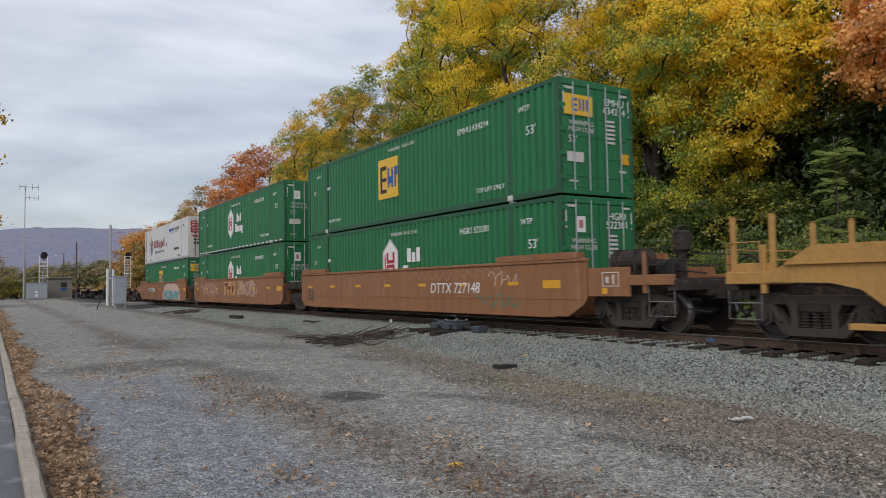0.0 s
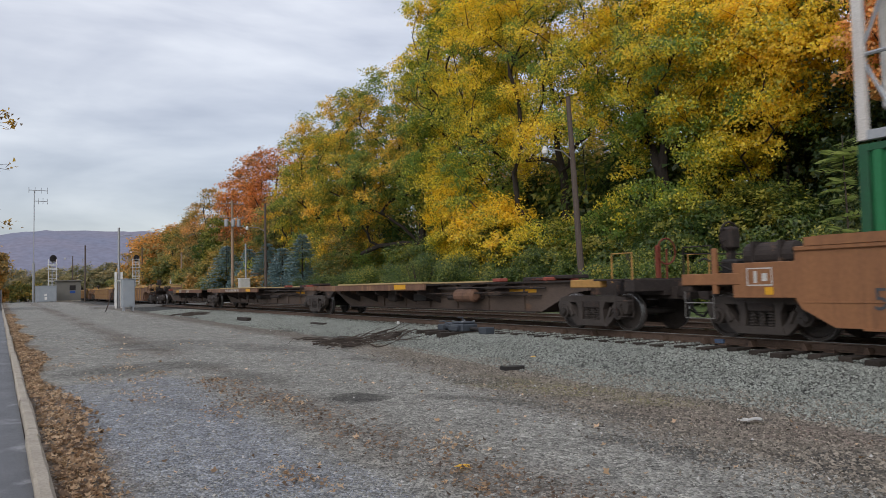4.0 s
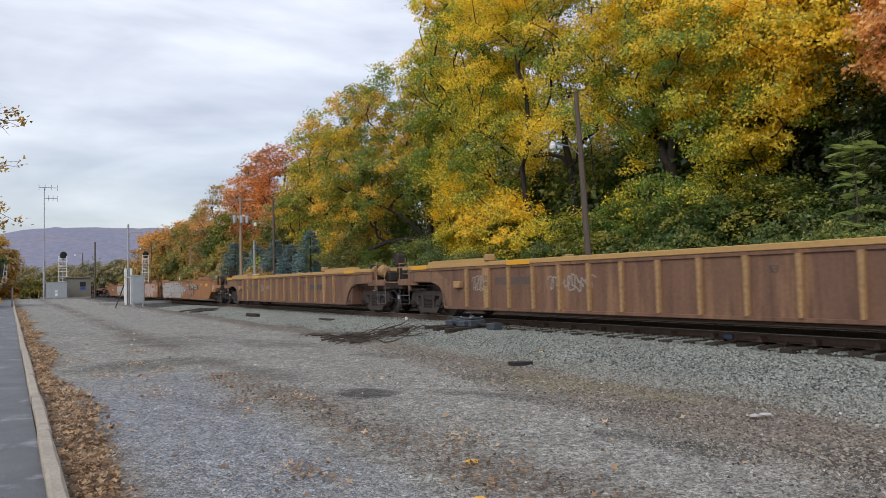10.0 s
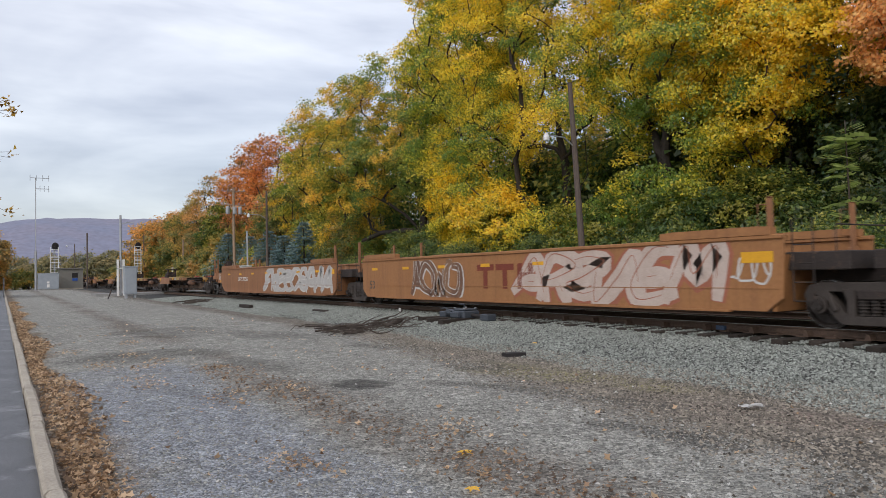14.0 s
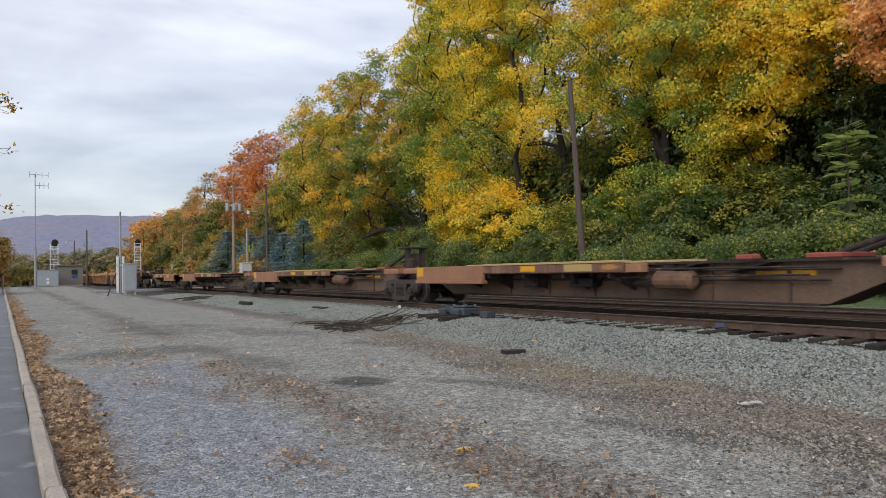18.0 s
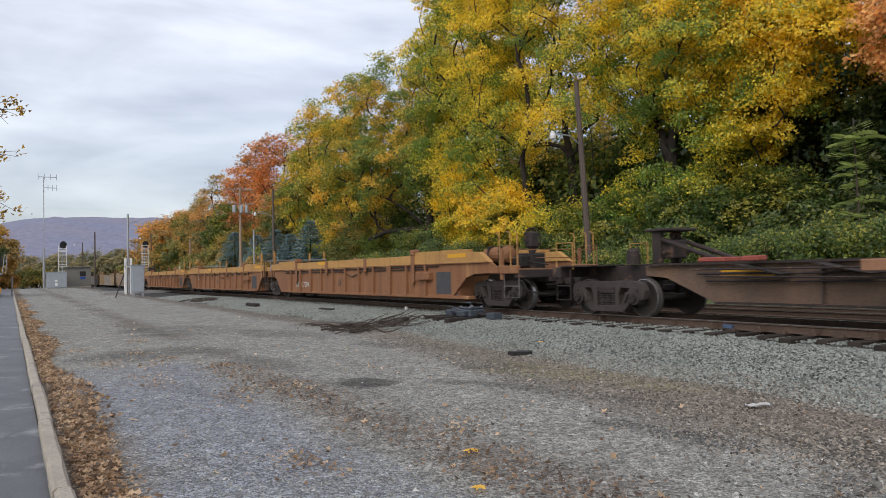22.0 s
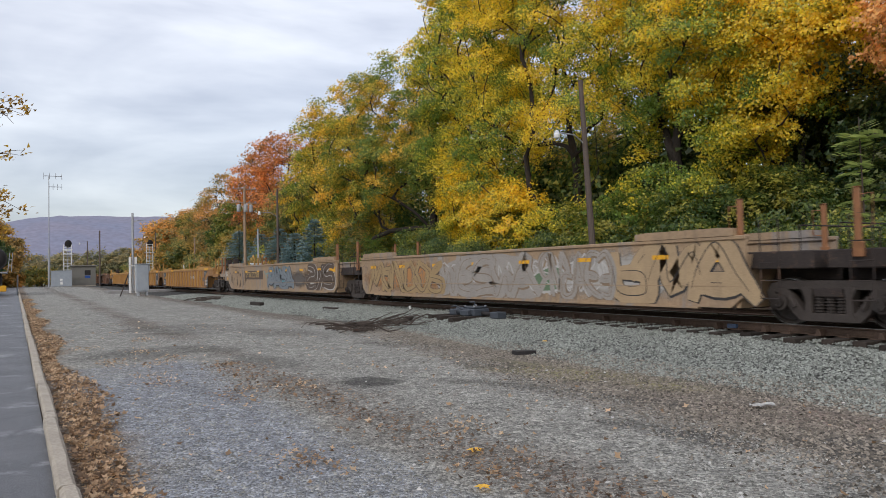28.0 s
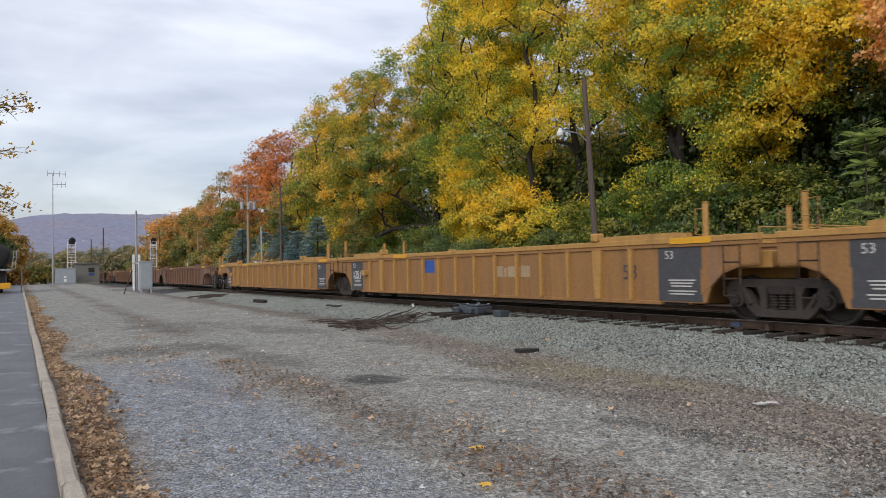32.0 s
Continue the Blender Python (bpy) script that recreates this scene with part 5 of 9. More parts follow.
    if hitch == "up":
        bm = bmesh.new()
        for a in (-0.3, 0.3):
            box(bm, a - 0.07, a + 0.07, *yy(-h + 0.75, -h + 1.0), 1.19, 1.92, bevel=0.02)
            tube(bm, [(a, f * (-h + 2.5), 1.24), (a, f * (-h + 1.0), 1.74)], 0.055, 8)
        box(bm, -0.26, 0.26, *yy(-h + 0.8, -h + 1.25), 1.3, 1.72, bevel=0.03)
        box(bm, -0.46, 0.46, *yy(-h + 0.62, -h + 1.36), 1.92, 1.985, bevel=0.02)
        tube(bm, [(-0.42, f * (-h + 1.15), 1.45), (0.42, f * (-h + 1.15), 1.45)], 0.05, 8)
        part("hitch", bm, RUST, u, "raised trailer hitch stand")
        part("locking_block", tube(bmesh.new(), [(-0.5, f * (-h + 0.3), 1.19), (-0.5, f * (-h + 0.3), 1.5), (-0.5, f * (-h + 0.3), 1.56)], 0.16, 10, [0.17, 0.15, 0.07]), RUST, u)
    else:
        part("hitch", boxes((-0.6, 0.6, *yy(-h + 2.3, -h + 3.2), 1.19, 1.30), (-0.3, 0.3, *yy(-h + 1.5, -h + 2.6), 1.24, 1.34), bevel=0.02), RUST, u, "folded trailer hitch")
    if tank:
        y = -h + 5.0
        part("air_reservoir", tube(bmesh.new(), [(-0.95, f * y, 0.80), (-0.95, f * (y + 0.07), 0.80), (-0.95, f * (y + 0.95), 0.80), (-0.95, f * (y + 1.02), 0.80)], 0.2, 14, [0.12, 0.2, 0.2, 0.12]), BROWN_OLD, u, "brown steel air tank")
        part("tank_bracket", boxes((-0.9, -0.5, *yy(y + 0.15, y + 0.2), 0.7, 1.13), (-0.9, -0.5, *yy(y + 0.8, y + 0.85), 0.7, 1.13)), RUST, u)
    rib = shared("sill_stiffener", lambda: mesh_of(slab(bmesh.new(), [(-0.02, 0.40), (0.02, 0.40), (0.02, 1.13), (-0.02, 1.13)], -0.58, -0.522)))
    for k in range(int((2 * h - 6.0) / 1.7)):
        for turn in (0, math.pi):
            o = link_mesh("sill_stiffener", rib, sill, u, loc=(0, -h + 3.2 + k * 1.7, 0))
            o.rotation_euler.z = turn
    part("air_pipe", tubes(0.03, [(-0.62, -h + 2.2, 1.0), (-0.62, -1.0, 1.0), (-0.66, -0.4, 0.7), (-0.62, 0.4, 0.95), (-0.62, h - 2.2, 0.95)]), RUST, u)
    part("slack_adjuster", tube(bmesh.new(), [(-0.72, -3.2, 0.72), (-0.72, -1.8, 0.72)], 0.07, 8), RUST, u)
    part("valve_box", boxes((-0.95, -0.6, 1.4, 2.0, 0.6, 1.0), bevel=0.04), RUST, u)
    part("brake_gear", boxes((-0.9, -0.55, -0.6, 0.2, 0.62, 0.86), bevel=0.03), BLACK, u)
    part("brake_rod", tubes(0.025, [(-0.6, -h + 2.4, 0.8), (-0.6, h - 2.4, 0.8)]), RUST, u)
    for s, kind in ((-1, front), (1, rear)):
        if kind == "couple":
            e = h + 2.1
            add_coupler(u, s * e, s)
            lo, hi = sorted((s * (h - 0.75), s * (e - 0.5)))
            part("end_sill", boxes((-0.4, 0.4, lo, hi, 0.8, 1.15), (-1.35, 1.35, *sorted((s * (e - 0.8), s * (e - 0.5))), 0.9, 1.16), (-1.35, 1.35, *sorted((s * (h + 0.35), s * (e - 0.8))), 1.15, 1.19), bevel=0.01), RUST, u)
            for x in (-1.3, 1.3):
                part("handrail", tubes(0.02, [(x, s * (e - 0.6), 1.1), (x, s * (e - 0.6), 1.75), (x, s * (e - 1.2), 1.75), (x, s * (e - 1.2), 1.1)]), YELLOW, u, "yellow handrail")
                part("step_ladder", tubes(0.018, [(x, s * (e - 0.6), 1.1), (x, s * (e - 0.6), 0.35), (x, s * (e - 1.1), 0.35), (x, s * (e - 1.1), 1.1)], [(x, s * (e - 0.6), 0.7), (x, s * (e - 1.1), 0.7)]), RUST, u)
            if s < 0:
                bm = tubes(0.02, [(0.3 * math.cos(a), s * (e - 0.75), 1.8 + 0.3 * math.sin(a)) for a in (k * math.pi / 8 for k in range(17))], [(0, s * (e - 0.75), 1.1), (0, s * (e - 0.75), 1.85)])
                box(bm, -0.06, 0.06, s * (e - 1.0) - 0.05, s * (e - 1.0) + 0.05, 1.15, 1.95, bevel=0.02)
                part("brake_wheel", bm, REDBROWN, u, "red-brown brake wheel on a post")
                for x in (-1.34, 1.1):
                    part("end_block", boxes((x, x + 0.24, s * (h + 0.55), s * (h - 0.45), 1.0, 1.19), bevel=0.02), YELLOW, u, "faded yellow end block")
            add_bogie(u, s * h)
        else:
            part("end_apron", boxes((-1.1, 1.1, *sorted((s * (h - 1.3), s * (h - 0.2))), 1.0, 1.2), bevel=0.03), edge or BROWN_OLD, u, "brown apron over the bogie")
            if s > 0:
                add_bogie(u, h)
                part("articulation", boxes((-0.5, 0.5, h - 0.6, h + 0.6, 0.8, 1.12), bevel=0.05), RUST, u)
    for text, size, y, z, m in letters:
        lettering(text, size, u, m, (-1.452, y, z))
    return u


# ---- containers ----
BOX_L, BOX_W, BOX_H = 16.15, 2.59, 2.896


def corrugated_side():
    """One long side, with upright corrugations between the posts, facing -x."""
    bm = bmesh.new()
    y = -BOX_L / 2 + 0.12
    pts = []
    while y < BOX_L / 2 - 0.3:
        pts += [(y, -1.285), (y + 0.12, -1.285), (y + 0.15, -1.225), (y + 0.25, -1.225)]
        y += 0.28
    pts.append((BOX_L / 2 - 0.12, -1.285))
    lo = [bm.verts.new((px, py, 0.14)) for py, px in pts]
    hi = [bm.verts.new((px, py, BOX_H - 0.1)) for py, px in pts]
    for i in range(len(pts) - 1):
        bm.faces.new((lo[i], lo[i + 1], hi[i + 1], hi[i]))
    return mesh_of(bm, "side_panel")


def container(q, level, kind, label):
    """level: 0 in the well, 1 on top. kind: "green" or "white"."""
    c = on_train(tagged(empty("shipping_container"), label, "container", "shipping containers"), q, TRACK, RAIL + 0.345 + level * (BOX_H + 0.055))
    body, frame_mat = (GREEN, GREEN_FRAME) if kind == "green" else (BOXWHITE, STEEL)
    w, l, h = BOX_W / 2, BOX_L / 2, BOX_H
    for s in (1, -1):
        if kind == "green":
            o = link_mesh("side_panel", shared("corrugated", corrugated_side), body, c, "corrugated green steel side")
        else:
            o = link_mesh("side_panel", shared("flat_side", lambda: mesh_of(boxes((-1.288, -1.26, -BOX_L / 2 + 0.1, BOX_L / 2 - 0.72, 0.14, BOX_H - 0.09)))), body, c, "smooth white panelled side")
        if s < 0 and kind == "green":
            o.rotation_euler.z = math.pi
        elif s < 0:
            o.location.x = 2.548
    for x in (-w + 0.06, w - 0.06):
        part("top_rail", boxes((x - 0.055, x + 0.055, -l, l, h - 0.12, h), bevel=0.01), frame_mat if kind == "green" else BOXWHITE, c)
        part("bottom_rail", boxes((x - 0.06, x + 0.06, -l, l, 0.0, 0.16), bevel=0.01), frame_mat, c)
        for y in (-l + 0.08, l - 0.08):
            part("corner_post", boxes((x - 0.065, x + 0.065, y - 0.08, y + 0.08, 0, h), bevel=0.012), frame_mat if kind == "green" else RUSTYWHITE, c)
        for y in (-6.1 if kind == "green" else -5.9, 6.1):
            part("lifting_post", boxes((x - 0.068, x + 0.068, y - 0.1, y + 0.1, 0, h), bevel=0.012), frame_mat if kind == "green" else RUSTYWHITE, c)
            for z in (0.08, h - 0.08):
                part("corner_casting", boxes((x - 0.075, x + 0.075, y - 0.11, y + 0.11, z - 0.08, z + 0.08), bevel=0.015), OFFWHITE if z < 1 else frame_mat, c)
    part("roof", boxes((-w + 0.1, w - 0.1, -l + 0.1, l - 0.1, h - 0.06, h - 0.03)), body, c)
    part("floor", boxes((-w + 0.1, w - 0.1, -l + 0.1, l - 0.1, 0.10, 0.15)), RUST, c)
    part("rear_wall", boxes((-w + 0.1, w - 0.1, *((l - 0.1, l - 0.06) if kind == "green" else (l - 0.76, l - 0.725)), 0.1, h - 0.08)), body, c)
    if level:
        for x in (-w + 0.09, w - 0.09):
            for y in (-6.1, 6.1):
                part("twist_lock", boxes((x - 0.05, x + 0.05, y - 0.08, y + 0.08, -0.056, 0.01)), OFFWHITE, c)
    # doors at the front end
    door_mat = body if kind == "green" else RUSTYWHITE
    part("door_header", boxes((-w, w, -l, -l + 0.16, h - 0.17, h), bevel=0.01), door_mat, c)
    part("door_sill", boxes((-w, w, -l, -l + 0.16, 0, 0.16), bevel=0.01), door_mat, c)
    for s in (-1, 1):
        x0, x1 = sorted((s * 0.015, s * (w - 0.13)))
        d = part("door", boxes((x0, x1, -l + 0.02, -l + 0.08, 0.17, h - 0.18), *[(x0 + 0.08, x1 - 0.08, -l + 0.005, -l + 0.03, z, z + 0.1) for z in (0.45, 0.95, 1.45, 1.95, 2.42)]), door_mat, c)
        for rx in (0.3, 0.82):
            part("lock_rod", tubes(0.02, [(s * rx, -l - 0.02, 0.1), (s * rx, -l - 0.02, h - 0.08)]), STEEL if kind == "green" else RUST, d, "steel door lock rod")
        for z in (0.4, 1.0, 1.6, 2.2, 2.6):
            part("hinge", boxes((*sorted((s * (w - 0.22), s * (w - 0.02))), -l - 0.015, -l + 0.02, z - 0.05, z + 0.05)), door_mat, d)
    return c


def marks(c, rows, mat, name):
    """Painted marks: each a part of its own, or one joined part where they are a line of tiny characters."""
    if len(rows) <= 6:
        for r in rows:
            part(name, boxes(r), mat, c)
    else:
        tagged(part(name, boxes(*rows), mat, c), kind="stuff")


def bars(c, rows, mat, x=-1.293, name="marking"):
    """Plain painted marks on the near side: rows of y0, y1, z0, z1."""
    marks(c, [(x - 0.004, x, y0, y1, z0, z1) for y0, y1, z0, z1 in rows], mat, name)


def end_bars(c, rows, mat, name="marking"):
    """Plain painted marks on the door end: rows of x0, x1, z0, z1."""
    marks(c, [(x0, x1, -BOX_L / 2 - 0.012, -BOX_L / 2 - 0.004, z0, z1) for x0, x1, z0, z1 in rows], mat, name)


def word_bars(y, z, height, widths, gap):
    """Rows for a line of unlettered characters that reads towards -y."""
    rows = []
    for k, w in enumerate(widths):
        rows.append((y - w, y, z, z + height * (1.0, 0.86, 0.94, 0.8)[k * 7 % 4]))
        y -= w + gap
    return rows


def green_markings(c, square, y_logo, code, strips=False):
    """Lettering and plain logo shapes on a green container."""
    lettering("53'", 0.34, c, WHITE, (-1.293, -7.0, 1.75))
    lettering("53'", 0.22, c, WHITE, (-1.293, 7.3, 1.75))
    lettering("WARNING  HIGH CUBE", 0.17, c, OFFWHITE, (-1.293, y_logo - 0.95, 2.5))
    for k in range(24 if strips else 0):
        y = -7.6 + k * 0.66
        part("reflective_strip", boxes((-1.2995, -1.295, y - 0.17, y + 0.17, 0.05, 0.115)), WHITE, c)
    lettering("WTP", 0.22, c, WHITE, (-1.293, -6.75, 2.35))
    lettering("WTP", 0.16, c, WHITE, (-1.293, 6.9, 2.4))
    lettering("TOP LIFT ONLY", 0.19, c, WHITE, (-1.293, -5.2, 0.45))
    lettering("TOP LIFT ONLY", 0.17, c, WHITE, (-1.293, 5.3, 0.45))
    bars(c, word_bars(6.0, 1.75, 0.12, [0.3], 0.05), OFFWHITE)
    if square:
        bars(c, [(y_logo - 0.72, y_logo + 0.72, 0.85, 2.25)], LOGO_YELLOW, name="logo")
        x = -1.298
        part("logo_letters", boxes(*[(x - 0.004, x, y_logo + a, y_logo + b, z0, z1) for a, b, z0, z1 in ((0.42, 0.56, 1.05, 2.0), (0.1, 0.42, 1.86, 2.0), (0.1, 0.42, 1.46, 1.58), (0.1, 0.42, 1.05, 1.18))]), INK, c)
        part("logo_letters", boxes(*[(x - 0.004, x, y_logo + a, y_logo + b, z0, z1) for a, b, z0, z1 in ((-0.1, 0.02, 1.2, 1.9), (-0.25, -0.1, 1.35, 1.6), (-0.37, -0.25, 1.2, 1.9), (-0.58, -0.46, 1.2, 1.9), (-0.7, -0.58, 1.6, 1.9))]), BLUE, c)
    else:
        hexa = [(y_logo + 0.62 * math.cos(a) * 0.95, 1.5 + 0.8 * math.sin(a)) for a in (math.pi / 2 + k * math.pi / 3 for k in range(6))]
        part("logo_edge", slab(bmesh.new(), [(y_logo + (a - y_logo) * 1.1, 1.5 + (b - 1.5) * 1.1) for a, b in hexa], -1.295, -1.291), PALE, c)
        part("logo", slab(bmesh.new(), hexa, -1.297, -1.293), WHITE, c)
        x = -1.302
        part("logo_letters", boxes(*[(x - 0.003, x, y_logo + a, y_logo + b, z0, z1) for a, b, z0, z1 in ((0.33, 0.41, 1.18, 1.82), (0.14, 0.26, 1.52, 1.9), (-0.3, -0.18, 1.52, 1.9), (-0.3, 0.26, 1.52, 1.63), (0.14, 0.26, 1.1, 1.48), (-0.3, -0.18, 1.1, 1.48), (-0.3, 0.26, 1.37, 1.48))]), RED, c)
        for y, w, z0, z1 in ((1.16, 0.26, 1.52, 1.98), (1.48, 0.22, 1.52, 1.84), (1.77, 0.23, 1.52, 1.98), (0.88, 0.33, 0.96, 1.42), (1.26, 0.15, 0.96, 1.28), (1.45, 0.25, 0.96, 1.28), (1.75, 0.22, 0.96, 1.28), (2.03, 0.24, 0.84, 1.28)):
            bars(c, [(y_logo - y - w, y_logo - y, z0, z1)], WHITE, name="word_shape")
    # door end
    end_bars(c, [(-1.13, -0.8, 2.62, 2.68), (0.8, 1.1, 2.62, 2.68), (-1.16, -1.12, 2.1, 2.6), (1.12, 1.16, 2.1, 2.6), (-1.0, -0.7, 0.3, 0.34), (0.75, 1.0, 0.62, 0.68)], OFFWHITE)
    if square:
        end_bars(c, [(-1.12, -0.16, 1.98, 2.5)], LOGO_YELLOW, "logo")
        part("logo_letters", boxes(*[(x0, x1, -BOX_L / 2 - 0.017, -BOX_L / 2 - 0.013, z0, z1) for x0, x1, z0, z1 in ((-0.86, -0.8, 2.08, 2.4), (-0.8, -0.68, 2.34, 2.4), (-0.8, -0.68, 2.21, 2.26), (-0.8, -0.68, 2.08, 2.13), (-0.62, -0.56, 2.1, 2.4), (-0.5, -0.44, 2.1, 2.4), (-0.38, -0.32, 2.1, 2.4))]), BLUE, c)
        end_bars(c, [(0.85, 1.12, 0.85, 1.12)], SIGNAL_YELLOW)
    else:
        end_bars(c, [(-0.8, -0.5, 2.0, 2.4)], WHITE, "logo")
        end_bars(c, [(-0.72, -0.58, 2.1, 2.3)], RED)
    for z, words in ((1.78, "WARNING"), (1.62, "HIGH CUBE")):
        lettering(words, 0.17, c, OFFWHITE, (-0.55, -BOX_L / 2 - 0.008, z), faces="front")
    lettering("53'", 0.26, c, OFFWHITE, (-0.85, -BOX_L / 2 - 0.008, 1.36), faces="front")
    for z, word in ((2.42, code[:4]), (2.2, code[4:])):
        lettering(word, 0.27, c, WHITE, (0.62, -BOX_L / 2 - 0.008, z), faces="front")
    lettering(code[:4] + " " + code[4:], 0.26, c, WHITE, (-1.293, -4.4, 2.3))
    end_bars(c, [(0.28, 0.62, 1.9 - 0.11 * k, 1.96 - 0.11 * k) for k in range(6)] + [(-1.05, -0.5, 0.8, 1.05)], OFFWHITE)


def white_markings(c):
    """A white container: plain crest, bars of dark red and grey lettering, red sign on the doors."""
    m = 5.12
    part("crest", slab(bmesh.new(), [(m + a, z) for a, z in ((0.2, 0.72), (0.46, 1.0), (0.42, 1.4), (0.56, 1.75), (0.34, 1.95), (-0.34, 1.95), (-0.56, 1.75), (-0.42, 1.4), (-0.46, 1.0), (-0.2, 0.72))], -1.294, -1.290), REDBROWN, c, "dark red crest shape")
    part("crest_shield", slab(bmesh.new(), [(m + a, z) for a, z in ((0.36, 1.52), (-0.36, 1.52), (-0.36, 0.92), (0.0, 0.66), (0.36, 0.92))], -1.298, -1.2945), BLUE, c, "blue shield shape")
    part("crest_helmet", slab(bmesh.new(), [(m + a, z) for a, z in ((0.2, 1.58), (0.24, 1.9), (0.1, 2.1), (0.06, 2.36), (-0.06, 2.36), (-0.1, 2.1), (-0.24, 1.9), (-0.2, 1.58))], -1.298, -1.2945), OCHRE, c, "gold helmet shape")
    for z in (0.86, 1.08, 1.3):
        part("crest_bar", boxes((-1.3015, -1.2985, m - 0.22, m + 0.22, z, z + 0.1)), OCHRE, c)
    y = 4.17
    for w, h in ((0.42, 0.62), (0.09, 0.12), (0.44, 0.62), (0.09, 0.12), (0.44, 0.66), (0.34, 0.44), (0.32, 0.44), (0.16, 0.66), (0.32, 0.44), (0.34, 0.44), (0.36, 0.7)):
        bars(c, [(y - w, y, 1.24 - (0.14 if w == 0.32 else 0), 1.24 + h)], RED_DULL, x=-1.29, name="word_shape")
        y -= w + 0.1
    part("diamond", slab(bmesh.new(), [(-0.64, 1.3), (-0.84, 1.52), (-1.04, 1.3), (-0.84, 1.08)], -1.294, -1.290), DARKGREY, c)
    lettering("GLOBAL TRANSPORTATION", 0.29, c, DARKGREY, (-1.291, 1.8, 0.86))
    bars(c, word_bars(-1.85, 2.2, 0.26, [0.3] * 4, 0.08), BLUE, x=-1.29, name="word_shape")
    bars(c, word_bars(-3.38, 2.2, 0.26, [0.3] * 5, 0.08), BUFF_BLUE, x=-1.29, name="word_shape")
    bars(c, word_bars(-1.9, 2.06, 0.06, [0.06] * 29, 0.045), BUFF_BLUE, x=-1.29)
    bars(c, word_bars(-3.5, 0.74, 0.2, [0.11] * 13, 0.025), DARKGREY, x=-1.29)
    lettering("TOP LIFT ONLY", 0.17, c, DARKGREY, (-1.291, -5.15, 0.27))
    lettering("TOP LIFT ONLY", 0.13, c, DARKGREY, (-1.291, 5.6, 0.3))
    lettering("WTP", 0.22, c, DARKGREY, (-1.291, -6.6, 2.35))
    lettering("53'", 0.2, c, DARKGREY, (-1.291, 7.4, 0.4))
    for y in (-5.79, -6.01, 6.0, 6.2):
        part("rust_seam", boxes((-1.2935, -1.288, y - 0.012, y + 0.012, 0.1, 2.84)), RUST, c, "rust-stained joint beside the lifting post")
    for y in (-7.3, -4.9, -3.7, -2.5, -1.3, -0.1, 1.1, 2.3, 3.5, 4.7, 7.1):
        part("panel_seam", boxes((-1.291, -1.288, y - 0.004, y + 0.004, 0.16, 2.78)), STEEL, c)
    part("door_sign", boxes((-1.12, -0.45, -BOX_L / 2 - 0.012, -BOX_L / 2 - 0.004, 1.75, 2.6)), RED, c, "red sign with white words")
    for k, word in enumerate(("LEASE", "TRAIN", "DRIVE", "TEAM")):
        lettering(word, 0.19, c, WHITE, (-0.79, -BOX_L / 2 - 0.014, 2.47 - 0.2 * k), faces="front")
    end_bars(c, [(-1.0 + 0.11 * k, -0.92 + 0.11 * k, 1.45, 1.6) for k in range(9)], RED)
    end_bars(c, [(-0.9 + 0.2 * k, -0.75 + 0.2 * k, 0.95, 1.12) for k in range(9)] + [(-0.9 + 0.09 * k, -0.84 + 0.09 * k, 1.22, 1.34) for k in range(10)], DARKGREY)
    end_bars(c, [(0.55, 0.85, 1.6, 2.2)], RED)
    # open steel frame and pipes of the cooling unit at the rear corner
    for x in (-1.22, 1.22):
        part("frame_brace", tubes(0.035, [(x, 7.45, 0.2), (x, 8.0, 1.4), (x, 7.45, 2.7)], [(x, 7.45, 1.4), (x, 8.0, 1.4)]), STEEL, c, "pale diagonal steel brace")
    part("cooling_unit", boxes((-0.95, 0.95, 7.4, 7.85, 0.5, 2.5), bevel=0.06), OFFWHITE, c)


def rail_logo(unit, y, z0, z1, ground):
    """Plain block shapes of a painted owner's mark."""
    if ground:
        part("logo_ground", boxes((-1.5035, -1.5, y - 2.2, y, z0 - 0.03, z1 + 0.05)), TANCHORD if ground is True else ground, unit, "faded yellow painted rectangle")
    zm = z1 - 0.16
    part("logo", boxes(*[(-1.509, -1.5, y - 0.15 - a, y - 0.15 - b, lo, hi) for b, a, lo, hi in ((0.0, 0.75, zm, z1), (0.28, 0.47, z0, zm), (0.6, 1.35, zm - 0.2, zm - 0.04), (0.88, 1.07, z0, zm - 0.2), (1.45, 1.62, z0, z1), (1.62, 1.85, z0 + 0.2, z1 - 0.2))]), REDBROWN, unit, "faded red block shapes")


